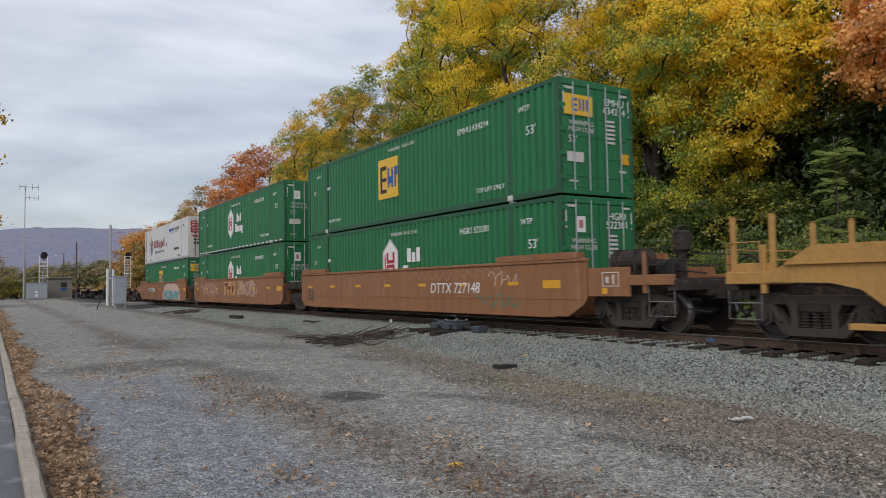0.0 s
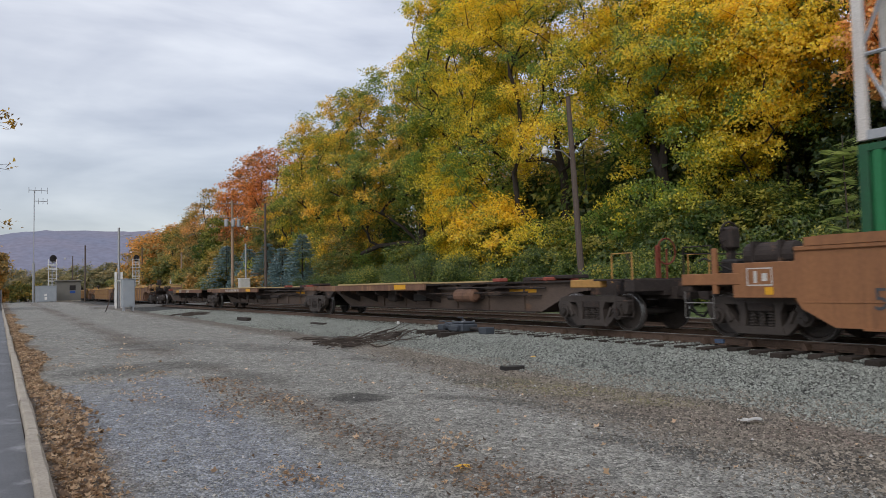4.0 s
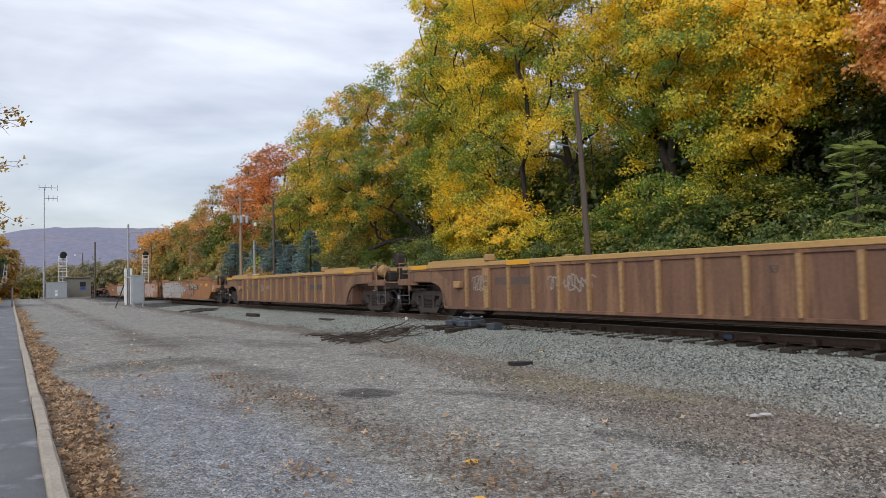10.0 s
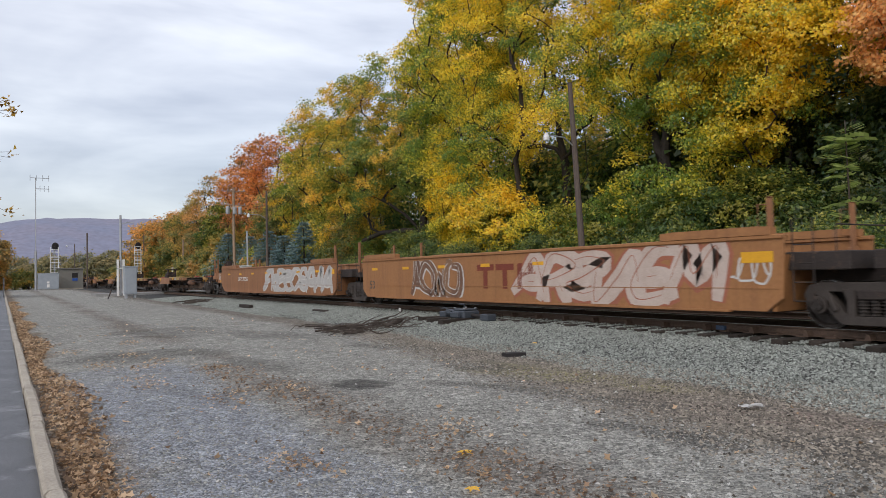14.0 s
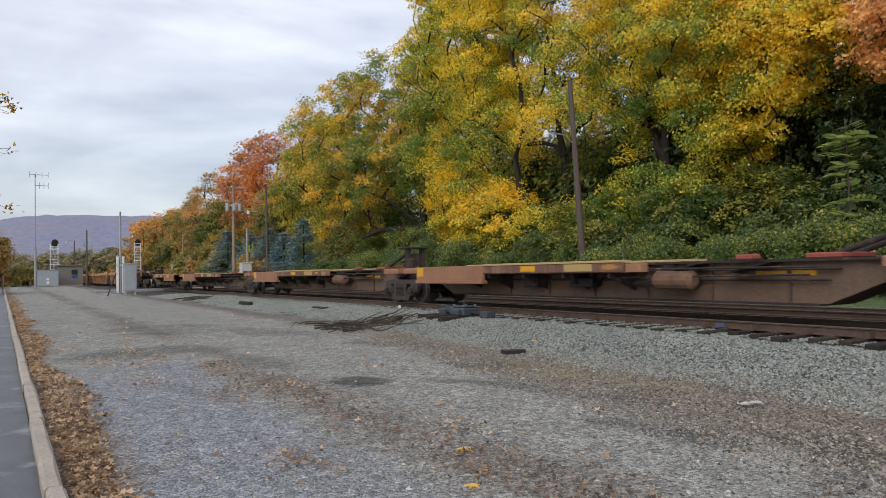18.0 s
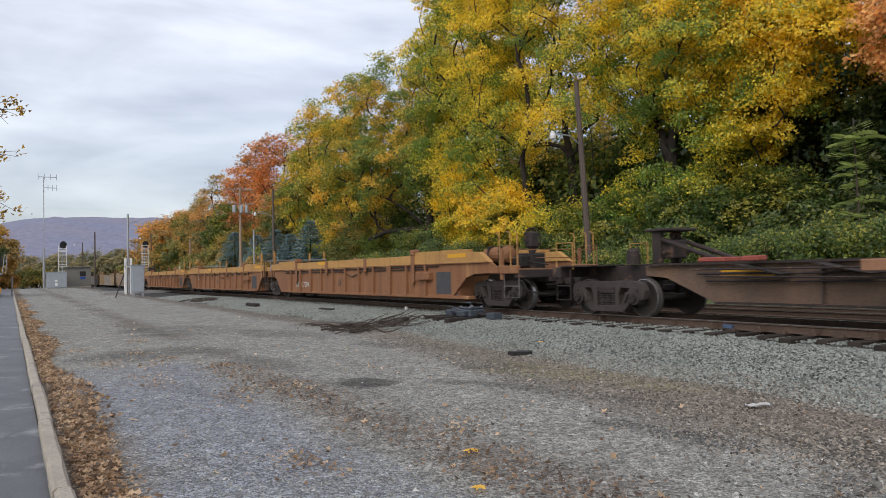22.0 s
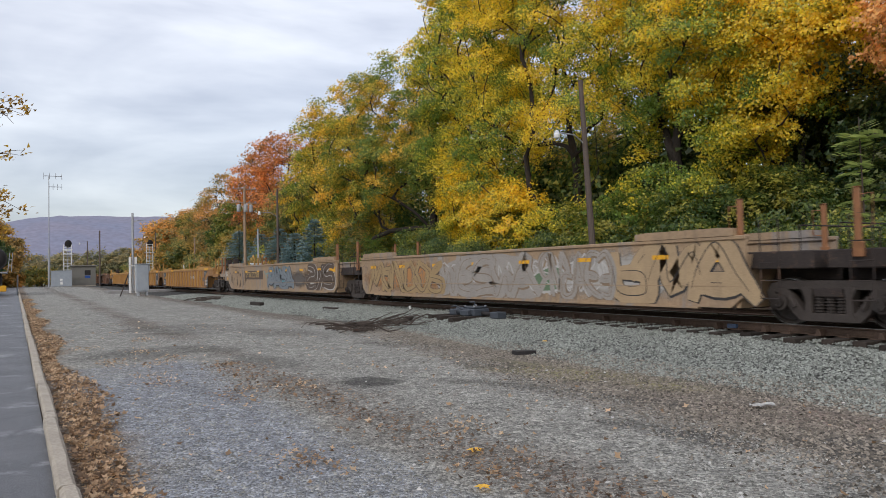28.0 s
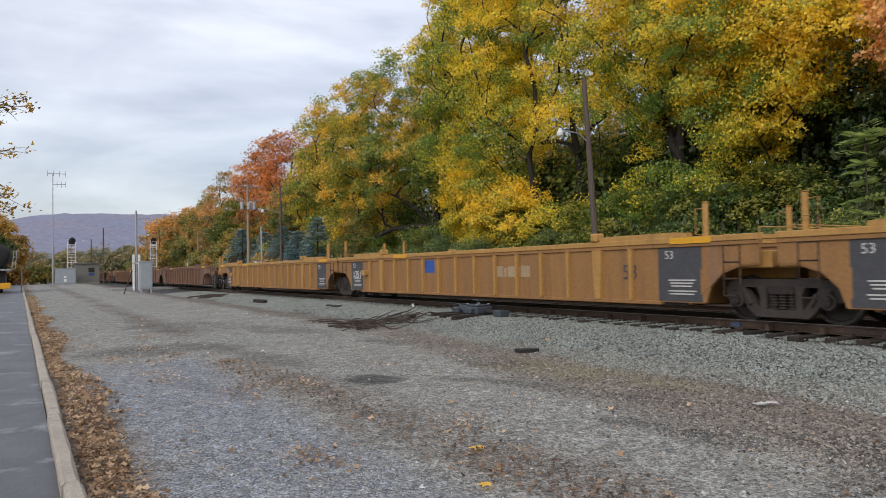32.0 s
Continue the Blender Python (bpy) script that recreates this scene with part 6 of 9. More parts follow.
def build_train():
    brown = "faded brown articulated well car"
    # yellow car ahead
    well_unit(8.85 - 11.75, "deep", "artic", "couple", YELLOW, YELLOW, YELLOW, "yellow painted container well car with end posts", posts=True, brake=True, post_mat=YELLOW, lip=False)
    # loaded three-unit car: coupled ends at 8.85 and 71.6
    c1 = (20.95, 40.1, 59.25)
    sh = 0.12
    well_unit(c1[0], "smooth", "couple", "artic", BROWN, BROWN, RUST, brown + " loaded with two green containers", half=12.1, brake=True, strip_z=1.1,
              letters=[("DTTX 727148", 0.44, -3.6, 0.98, WHITE, sh), ("53", 0.6, 7.3, 0.72, DARKGREY)], tags=[(0.6, 4.2, 0.6, 1.5, FAINT, 18, 6, 0.014), (-6.1, -1.3, 1.18, 1.56, FAINT, 21, 6, 0.016), (-6.6, -4.8, 0.45, 0.85, GREENPAINT, 22, 2, 0.03), (-6.6, -5.4, 0.9, 1.5, PINKISH, 19, 2, 0.016)])
    well_unit(c1[1], "smooth", "artic", "artic", BROWN, BROWN, RUST, brown + " loaded with two green containers", strip_z=1.08,
              letters=[("53", 0.55, 7.3, 0.75, DARKGREY), ("125 T", 0.3, 7.9, 1.42, OFFWHITE)], tags=[(2.6, 6.6, 0.62, 1.5, PINKISH, 23, 7, 0.02), (-4.4, -1.3, 0.6, 1.52, PINKISH, 24, 9, 0.022)])
    rail_logo(TRAIN[-1][0], 1.42, 0.72, 1.4, True)
    well_unit(c1[2], "smooth", "artic", "couple", BROWN, BROWN, RUST, brown + " with a white and a green container", half=12.1, brake=2, strip_z=1.1,
              letters=[("DTTX 727148", 0.44, 3.83, 1.03, WHITE, sh), ("53", 0.5, 7.6, 0.75, DARKGREY)])
    sprayed_cloud(TRAIN[-1][0], -6.6, -0.5, 0.33, 1.52, PINKISH, 3, base=0.2)
    graffiti(TRAIN[-1][0], -6.1, -0.9, 0.36, 1.0, TEAL, PINKISH, 25, 5, weight=0.2, edge=0.03)
    part("number_panel", boxes((-1.5035, -1.5, 2.2, 5.4, 0.86, 1.2)), DARKGREY, TRAIN[-1][0], "dark panel behind the number")
    green_markings(container(c1[0], 0, "green", "green corrugated container in the well, white logo and lettering"), False, 0.65, "HGIU522381")
    green_markings(container(c1[0], 1, "green", "green corrugated container on top, yellow square logo"), True, 0.75, "EMHU634214")
    green_markings(container(c1[1], 0, "green", "green corrugated container in the well, white logo and lettering"), False, 0.72, "HGIU649219")
    green_markings(container(c1[1], 1, "green", "green corrugated container on top, white logo and lettering"), False, 0.72, "HGIU522178", True)
    green_markings(container(c1[2], 0, "green", "green corrugated container in the well, yellow square logo"), True, 1.2, "EMHU265515")
    white_markings(container(c1[2], 1, "white", "white smooth-sided container on top with rust-stained doors"))
    # three-unit spine car, bogies at 73.7, 90.9, 109.0, 126.5
    spine = "empty dark brown spine car with timber-edged decks"
    stops = (73.7, 91.0, 108.9, 126.5)
    words = ([], [("MN 28 - ALL PURPOSE SPINE CAR", 0.185, 3.0, 1.085, OFFWHITE)], [("2-28/1-57", 0.26, -3.3, 1.085, OFFWHITE), ("371132", 0.24, -0.9, 1.085, OFFWHITE)])
    for i in range(3):
        a, b = stops[i], stops[i + 1]
        spine_unit((a + b) / 2, (b - a) / 2, "couple" if i == 0 else "artic", "couple" if i == 2 else "artic", spine, words[i], "down", i == 0, flip=i == 2)
    # three single brown ribbed wells
    ribbed = "brown ribbed single well car with yellow top rail"
    for i, q in enumerate((140.55, 164.0, 187.4)):
        well_unit(q, "ribbed", "couple", "couple", BROWN_OLD, TANCHORD, TANRIB, ribbed, brake=True,
                  tags=[(6.1 - 0.3 * i, 6.7 - 0.3 * i, 0.8, 1.3, GHOST_GREY, 40 + i, 3, 0.012)], letters=[("53", 0.2, -3.1, 1.2, DARKGREY)])
        part("number_panel", boxes((-1.504, -1.5, 3.75, 5.3, 1.0, 1.2)), SILL, TRAIN[-1][0], "dark overpainted band")
        lettering("20", 0.17, TRAIN[-1][0], DARKGREY, (-1.5865, 5.66, 1.2))
        lettering("40", 0.17, TRAIN[-1][0], DARKGREY, (-1.5865, 5.66, 1.02))
        scribble(TRAIN[-1][0], 1.0 + 0.4 * i, 2.6 + 0.4 * i, 0.75, 1.3, GHOST_GREY, 60 + i, 5, 0.016)
    part("cover_patch", boxes((-1.504, -1.5, -5.5, -3.9, 0.9, 1.12)), DARKGREY, TRAIN[-1][0], "dark overpainted band")
    # painted-over brown three-unit car, coupled ends at 199.1 and 261.6
    c2 = (211.05, 230.3, 249.6)
    well_unit(c2[0], "smooth", "couple", "artic", ORANGE_BROWN, ORANGE_BROWN, RUST, "orange-brown articulated well car with large graffiti", half=11.95, brake=True, posts="hooks", post_mat=YELLOW,
              letters=[("DTTX   727315", 0.36, -3.95, 1.12, OFFWHITE)], tags=[(-8.6, -7.4, 1.2, 1.5, REDBROWN, 59, 2)])
    first = TRAIN[-1][0]
    sprayed_cloud(first, -4.6, -1.2, 0.36, 1.56, SPRAY_GREY, 4)
    bubble_letters(first, -3.9, -1.3, 0.42, 1.54, COPPER, LINE_BROWN, 58, 4)
    sprayed_cloud(first, -0.2, 8.2, 0.36, 1.56, PALE, 6)
    graffiti(first, 0.2, 8.1, 0.34, 1.56, PALE, INK, 51, 9, weight=0.2, edge=0.045)
    graffiti(first, -1.2, 0.1, 0.8, 1.2, OFFWHITE, INK, 52, 5, weight=0.14, edge=0.03)
    part("graffiti_shape", boxes(*[(-1.512, -1.5, y - 0.2, y + 0.2, z, z + 0.16) for y, z in ((6.8, 0.62), (5.4, 1.3), (4.3, 0.5), (2.4, 0.55), (3.3, 1.25), (1.2, 1.2))]), SPRAY_ORANGE, first, "orange sprayed fill")
    part("number_panel", boxes((-1.5075, -1.5, -5.5, -2.4, 0.95, 1.29)), LINE_BROWN, TRAIN[-1][0], "dark panel behind the number")
    well_unit(c2[1], "smooth", "artic", "artic", ORANGE_BROWN, ORANGE_BROWN, RUST, "orange-brown articulated well car with large graffiti", posts=True, post_mat=BROWN,
              tags=[(-8.2, -6.6, 0.6, 1.5, OFFWHITE, 53, 3, 0.02)], paint=[(-7.0, -0.9, 0.36, 1.54, PINK_WHITE, RED_LINE, 54, 6, -1.5, 0.2, 0.085), (1.9, 4.7, 0.4, 1.5, BROWN_OLD, OFFWHITE, 55, 4)], letters=[("53", 0.42, 7.6, 0.72, DARKGREY)])
    part("logo", boxes(*[(-1.506, -1.5, 0.9 - a, 0.9 - b, z0, z1) for b, a, z0, z1 in ((0.0, 0.8, 1.15, 1.32), (0.3, 0.5, 0.65, 1.15), (0.9, 1.7, 1.15, 1.32), (1.2, 1.4, 0.65, 1.15), (1.85, 2.05, 0.65, 1.32), (2.3, 2.5, 0.65, 1.32), (2.05, 2.3, 0.9, 1.08))]), REDBROWN, TRAIN[-1][0], "faded red block lettering")
    well_unit(c2[2], "smooth", "artic", "couple", BROWN, BROWN, RUST, "brown articulated well car with pale graffiti", half=11.95, brake=2, posts=True, post_mat=BROWN,
              paint=[(-8.0, 0.7, 0.4, 1.5, PALE, OFFWHITE, 56, 9)], letters=[("DTTX 727315", 0.3, 4.6, 1.0, WHITE)])
    # five-unit spine car, bogies at 263.6 .. 349.4
    stops = (263.8, 280.5, 297.8, 315.35, 332.85, 349.4)
    for i in range(5):
        a, b = stops[i], stops[i + 1]
        spine_unit((a + b) / 2, (b - a) / 2, "couple" if i == 0 else "artic", "couple" if i == 4 else "artic", "empty rust-orange spine car with timber-edged decks", ([("556814", 0.22, 0.55 if i == 0 else 0.75, 1.095, OFFWHITE)] if i in (0, 4) else []) + [("53", 0.26, ((b - a) / 2 - (2.5 if i == 4 else 2.35)) * (-1 if i == 4 else 1), 1.04, OFFWHITE)], "up" if i in (1, 2, 4) else "down", i in (0, 1, 2), edge=DECK_RUST, flip=i == 4)
    # orange-brown car with deep top rails, coupled ends at 351.7 and 414.6
    c3 = (363.45, 383.4, 403.0)
    deep = "orange-yellow articulated well car with deep top rails"
    for i, q in enumerate(c3):
        well_unit(q, "deep", "couple" if i == 0 else "artic", "couple" if i == 2 else "artic", ORANGE_OLD, E_CHORD, ORANGE_OLD, deep, posts="hooks", post_mat=YELLOW, brake=2, artic=9.97 if i < 2 else 9.8,
                  letters=([("DTTX 729408", 0.34, 4.85, 0.66, OFFWHITE)] if i == 0 else []) + [("53", 0.36, 0.7, 0.75, DARKGREY)], tags=[(5.6, 6.3, 0.75, 1.2, PALE, 71, 2)] if i else [])
        part("stencil_panel", boxes((-1.506, -1.5, -7.85, -7.0, 0.42, 1.1)), DARKGREY, TRAIN[-1][0], "dark grey stencilled panel")
    # faded tan car covered in graffiti, coupled ends at 414.6 and 477.1
    c4 = (426.5, 445.9, 465.2)
    tan = "faded tan and grey well car covered in graffiti"
    for i, q in enumerate(c4):
        well_unit(q, "smooth", "couple" if i == 0 else "artic", "couple" if i == 2 else "artic", GREY_TAN, GREY_TAN, RUST, tan, half=11.95, artic=9.7, posts=True, post_mat=BROWN, brake=2,
                  letters=[("DTTX 727331", 0.44, 3.9, 1.1, OCHRE)] if i == 2 else [])
    u0, u1, u2 = (TRAIN[k][0] for k in (-3, -2, -1))
    sprayed_cloud(u0, -8.4, -2.0, 0.34, 1.56, SPRAY_PALE, 11)
    graffiti(u0, -8.2, -2.6, 0.36, 1.54, GHOST_GREY, LINE_BROWN, 81, 6, weight=0.15)
    sprayed_cloud(u0, -2.4, 3.2, 0.34, 1.56, SPRAY_PALE, 12)
    graffiti(u0, -2.2, 2.6, 0.4, 1.52, GHOST_GREY, LINE_BROWN, 82, 6)
    graffiti(u0, 3.0, 8.2, 0.4, 1.52, GREY_TAN, FAINT_BROWN, 80, 6)
    scribble(u0, -8.0, -4.0, 0.4, 1.2, PALE, 79, 7)
    graffiti(u1, 2.5, 7.6, 0.42, 1.48, OCHRE_PALE, LINE_BROWN, 83, 6, weight=0.13, edge=0.03)
    sprayed_cloud(u1, 1.6, 8.2, 0.36, 1.5, SPRAY_ORANGE, 13)
    sprayed_cloud(u1, -2.8, 2.8, 0.34, 1.56, GHOST_GREY, 14)
    graffiti(u1, -2.2, 2.5, 0.36, 1.56, GHOST_GREY, FAINT_BROWN, 84, 5, weight=0.2, edge=0.03)
    sprayed_cloud(u1, -8.2, -2.2, 0.34, 1.56, SPRAY_PALE, 15)
    bubble_letters(u1, -3.3, -2.2, 0.5, 1.2, GREENPAINT, PALE, 90, 1)
    graffiti(u1, -5.0, -2.4, 0.4, 1.5, GHOST_GREY, FAINT_BROWN, 85, 6, weight=0.1)
    scribble(u1, -5.2, -2.0, 0.4, 1.5, PALE, 91, 9, 0.02)
    graffiti(u1, -8.3, -5.0, 0.36, 1.56, CREAM, INK, 92, 3, weight=0.2, edge=0.03)
    graffiti(u2, 5.6, 8.2, 0.42, 1.5, GREY_TAN, FAINT_BROWN, 88, 4, weight=0.12)
    part("number_panel", boxes((-1.5045, -1.5, 1.9, 5.8, 0.86, 1.34)), LINE_BROWN, u2, "dark sprayed panel behind the number")
    sprayed_cloud(u2, -2.6, 1.2, 0.34, 1.56, SPRAY_TEAL, 16)
    graffiti(u2, -2.8, 1.0, 0.4, 1.5, BUFF_BLUE, INK, 87, 4, weight=0.17)
    sprayed_cloud(u2, -5.2, -2.4, 0.4, 1.3, SPRAY_GREY, 17)
    sprayed_cloud(u2, -8.2, -4.4, 0.34, 1.56, SPRAY_BROWN, 18)
    graffiti(u2, -7.9, -4.8, 0.4, 1.52, LINE_BROWN, PALE, 86, 3, weight=0.18, edge=0.03)
    scribble(u2, 5.7, 8.6, 0.4, 1.5, LINE_BROWN, 93, 5, 0.02)
    scribble(u2, -4.8, -2.6, 0.5, 1.5, LINE_BROWN, 94, 3, 0.014)
    scribble(u2, -2.4, 1.6, 0.4, 1.5, TEAL, 95, 5, 0.022)
    sprayed_cloud(u2, 5.0, 8.4, 0.36, 1.5, SPRAY_BROWN, 19)
    scribble(u1, -2.3, 2.3, 0.4, 1.55, PALE, 96, 5, 0.02)
    scribble(u1, 2.3, 8.2, 0.38, 1.5, FAINT_BROWN, 97, 8, 0.018)
    scribble(u0, -2.0, 8.0, 0.4, 1.5, FAINT_BROWN, 98, 9, 0.018)
    part("cover_patch", boxes((-1.5035, -1.5, 6.6, 8.4, 0.8, 1.3)), BUFF_BLUE, u0, "blue-grey overpainted patch")
    # yellow ribbed cars
    c5 = (488.45, 508.4, 528.2)
    for i, q in enumerate(c5):
        well_unit(q, "ribbed", "couple" if i == 0 else "artic", "couple" if i == 2 else "artic", YELLOW_PANEL, YELLOW, YELLOW, "yellow ribbed articulated well car with dark stencil panels", posts=True, post_mat=YELLOW, brake=2, artic=10.02,
                  dark_ends=True, letters=[("53", 0.46, -6.63 if i else -6.3, 0.95, DARKGREY)] + ([("1251", 0.4, 7.98, 0.95, WHITE)] if i == 1 else []))
        if i == 0:
            part("stencil_panel", boxes((-1.504, -1.5, -7.3, -6.95, 0.72, 1.0)), DARKGREY, TRAIN[-1][0], "small dark stencil panel")
            part("number_panel", boxes((-1.504, -1.5, -4.5, -2.85, 0.86, 1.2)), BROWN_OLD, TRAIN[-1][0], "dark worn panel behind the number")
            bars(TRAIN[-1][0], word_bars(-2.95, 0.93, 0.2, [0.1] * 4 + [0.02] + [0.1] * 6, 0.035), OFFWHITE, x=-1.506)
        if i == 1:
            part("patch", boxes((-1.506, -1.5, 1.9, 2.5, 1.0, 1.4)), BLUE, TRAIN[-1][0], "blue painted patch")
            bars(TRAIN[-1][0], word_bars(-1.5, 0.86, 0.3, [0.38, 0.1, 0.38, 0.1, 0.38], 0.06), CREAM, x=-1.502, name="faded_logo")
    # plain brown wells at the tail
    for k in range(2):
        base = 540.0 + 62.6 * k
        for i, q in enumerate((base + 11.75, base + 31.3, base + 50.85)):
            well_unit(q, "ribbed", "couple" if i == 0 else "artic", "couple" if i == 2 else "artic", BROWN_OLD, BROWN_OLD, BROWN_OLD, "dark brown ribbed articulated well car", artic=9.8, lip=True)


E_CHORD = material("orange_tan_chord_paint", (0.52, 0.29, 0.09), 0.7, other=(0.32, 0.165, 0.068), scale=1.5, stretch=(1, 0.3, 1), fine=14, fine_amount=0.12, streak=(0.17, 0.088, 0.045), streak_amount=0.6)
GUSSET = material("worn_gusset_paint", (0.245, 0.135, 0.076), 0.75, other=(0.16, 0.095, 0.06), scale=1.6, stretch=STREAK, fine=14, third=(0.12, 0.075, 0.055), third_at=0.58, streak=(0.09, 0.055, 0.04), streak_amount=0.6)
TANRIB = material("tan_rib_paint", (0.40, 0.245, 0.112), 0.7, other=(0.25, 0.147, 0.075), scale=2.5, stretch=STREAK, fine=14)
TANCHORD = material("faded_yellow_chord_paint", (0.50, 0.31, 0.115), 0.7, other=(0.36, 0.205, 0.085), scale=1.5, stretch=(1, 0.12, 1), fine=14, fine_amount=0.1)
build_train()


# ---- trees and shrubs ----
def leaf_cloud(rs, centres, radii, n, size, shell=0.6, spread=0.26, face=(-0.55, -0.25, 0.75)):
    """n leaves on the upper and outer sides of ellipsoid lobes; returns corners, three to a leaf."""
    vol = (radii ** 2).mean(axis=1)
    pick = rs.choice(len(centres), size=n, p=vol / vol.sum())
    d = rs.normal(size=(n, 3))
    d /= np.linalg.norm(d, axis=1)[:, None]
    flip = (d[:, 2] < 0) & (rs.random_sample(n) < 0.35)
    d[flip, 2] *= -1
    r = shell + (1 - shell) * rs.random_sample(n) ** 0.5
    p = centres[pick] + d * radii[pick] * r[:, None]
    # gather leaves into sprays
    k = max(1, n // 12)
    spray = p[rs.randint(0, n, k)]
    own = rs.randint(0, k, n)
    p = spray[own] + rs.normal(size=(n, 3)) * (spread, spread, spread * 0.75)
    nrm = rs.normal(size=(n, 3)) * 0.55 + np.array(face)
    nrm /= np.linalg.norm(nrm, axis=1)[:, None]
    a = np.cross(nrm, rs.normal(size=(n, 3)))
    a /= np.linalg.norm(a, axis=1)[:, None]
    b = np.cross(nrm, a)
    s = size * rs.uniform(0.6, 1.25, n)[:, None]
    tri = np.stack([p - b * s * 0.38, p + b * s * 0.38, p + a * s * 1.05], axis=1)
    return tri.reshape(-1, 3)


def branch_mesh(name, lines, sides):
    """Round tapering bars along many polylines, in one mesh; lines: (points, radii)."""
    verts, faces, base = [], [], 0
    ang = np.arange(sides) * 2 * math.pi / sides
    for pts, rad in lines:
        way = np.gradient(pts, axis=0)
        way /= np.linalg.norm(way, axis=1)[:, None] + 1e-9
        ref = np.where(np.abs(way[:, 2:3]) < 0.9, (0.0, 0.0, 1.0), (1.0, 0.0, 0.0))
        side = np.cross(way, ref)
        side /= np.linalg.norm(side, axis=1)[:, None]
        up = np.cross(side, way)
        ring = pts[:, None] + (side[:, None] * np.cos(ang)[None, :, None] + up[:, None] * np.sin(ang)[None, :, None]) * rad[:, None, None]
        verts.append(ring.reshape(-1, 3))
        i, k = np.meshgrid(np.arange(len(pts) - 1), np.arange(sides), indexing="ij")
        k2 = (k + 1) % sides
        faces.append(base + np.stack([i * sides + k, i * sides + k2, (i + 1) * sides + k2, (i + 1) * sides + k], axis=2).reshape(-1, 4))
        base += len(pts) * sides
    me = indexed_mesh(name, np.vstack(verts), np.vstack(faces))
    me.polygons.foreach_set("use_smooth", [True] * len(me.polygons))
    return me


def limbs_to(trunk, first, centres, rs, trunk_r):
    """Limbs that fork from the trunk and from one another until each leaf spray hangs on one; returns polylines with radii."""
    pos, par, path = [trunk[0]], [-1], [0.0]
    for p in trunk[1:]:
        path.append(path[-1] + np.linalg.norm(p - pos[-1]))
        par.append(len(pos) - 1)
        pos.append(p)
    nt = len(pos)
    lines = [list(range(nt))]
    for c in centres[np.argsort(np.linalg.norm(centres - trunk[first], axis=1))]:
        lo = 1 if c[2] < trunk[first][2] - 0.5 else first
        P = np.array(pos[lo:])
        d = np.linalg.norm(P - c, axis=1)
        rise, across = c[2] - P[:, 2], np.linalg.norm(P[:, :2] - c[:2], axis=1)
        i = lo + int(np.argmin(d + 0.15 * np.array(path[lo:]) + 1.5 * np.maximum(0, 0.2 * d - rise) + 0.7 * np.maximum(0, across - 1.1 * np.maximum(rise, 0))))
        p0 = pos[i]
        gap = np.linalg.norm(c - p0)
        way = p0 - pos[par[i]] if par[i] >= 0 else np.array((0, 0, 1.0))
        way = way / (np.linalg.norm(way) + 1e-9)
        bend = p0 + way * gap * 0.38 + rs.normal(size=3) * 0.09 * gap
        k = max(2, int(gap / 0.8))
        line = [i]
        for f in np.arange(1, k + 1) / k:
            q = p0 * (1 - f) ** 2 + 2 * f * (1 - f) * bend + c * f * f + (rs.normal(size=3) * 0.05 * min(gap, 2.0) if f < 1 else 0)
            par.append(line[-1])
            path.append(path[line[-1]] + gap / k)
            pos.append(q)
            line.append(len(pos) - 1)
        lines.append(line)
    tips = np.ones(len(pos)) * 0.25
    for j in range(len(pos) - 1, 0, -1):
        tips[par[j]] += tips[j]
    rad = np.maximum(trunk_r * (tips / tips[0]) ** 0.58, 0.011)
    pos = np.array(pos)
    out = []
    for n, line in enumerate(lines):
        r = rad[line].copy()
        if n:
            r[0] = min(r[0], r[1] * 1.2)
        else:
            r[0] *= 1.45
            r[1] *= 1.1
        out.append((pos[line], r))
    return out


def leaf_pads(rs, centres, outward, radii, leaves, size, ripe, quad):
    """Leaves in flat drooping sprays, more to the larger ones; returns the corners and each leaf's ripeness."""
    w = radii ** 1.8
    pick = rs.choice(len(centres), size=leaves, p=w / w.sum())
    pads = len(centres)
    up = outward * 0.55 + np.array((0, 0, 1.0)) + rs.normal(size=(pads, 3)) * 0.22
    up /= np.linalg.norm(up, axis=1)[:, None]
    u = np.cross(up, rs.normal(size=(pads, 3)))
    u /= np.linalg.norm(u, axis=1)[:, None]
    v = np.cross(up, u)
    twigs = 16
    tr, ta = np.sqrt(rs.random_sample((pads, twigs))), rs.uniform(0, 6.283, (pads, twigs))
    th = rs.normal(size=(pads, twigs)) * 0.2 - 0.28 * tr ** 2
    j = rs.randint(0, twigs, leaves)
    R = radii[pick]
    a, b, h = R * tr[pick, j] * np.cos(ta[pick, j]), R * tr[pick, j] * np.sin(ta[pick, j]), R * th[pick, j]
    p = centres[pick] + u[pick] * a[:, None] + v[pick] * b[:, None] + up[pick] * h[:, None]
    p += rs.normal(size=(leaves, 3)) * (np.array((0.2, 0.2, 0.13)) * R[:, None])
    nrm = outward[pick] * 0.75 + np.array((0, 0, 0.5)) + rs.normal(size=(leaves, 3)) * 0.5
    nrm /= np.linalg.norm(nrm, axis=1)[:, None]
    e = np.cross(nrm, rs.normal(size=(leaves, 3)))
    e /= np.linalg.norm(e, axis=1)[:, None]
    f = np.cross(nrm, e)
    s = (size * rs.uniform(0.6, 1.25, leaves))[:, None]
    if quad:
        q = np.stack([p - e * s * 0.45, p + f * s * 0.36 + e * s * 0.08, p + e * s * 0.62, p - f * s * 0.36 + e * s * 0.08], axis=1)
    else:
        q = np.stack([p - f * s * 0.38, p + f * s * 0.38, p + e * s * 1.05], axis=1)
    return q.reshape(-1, 3), ripe[pick] + rs.normal(size=leaves) * 0.07


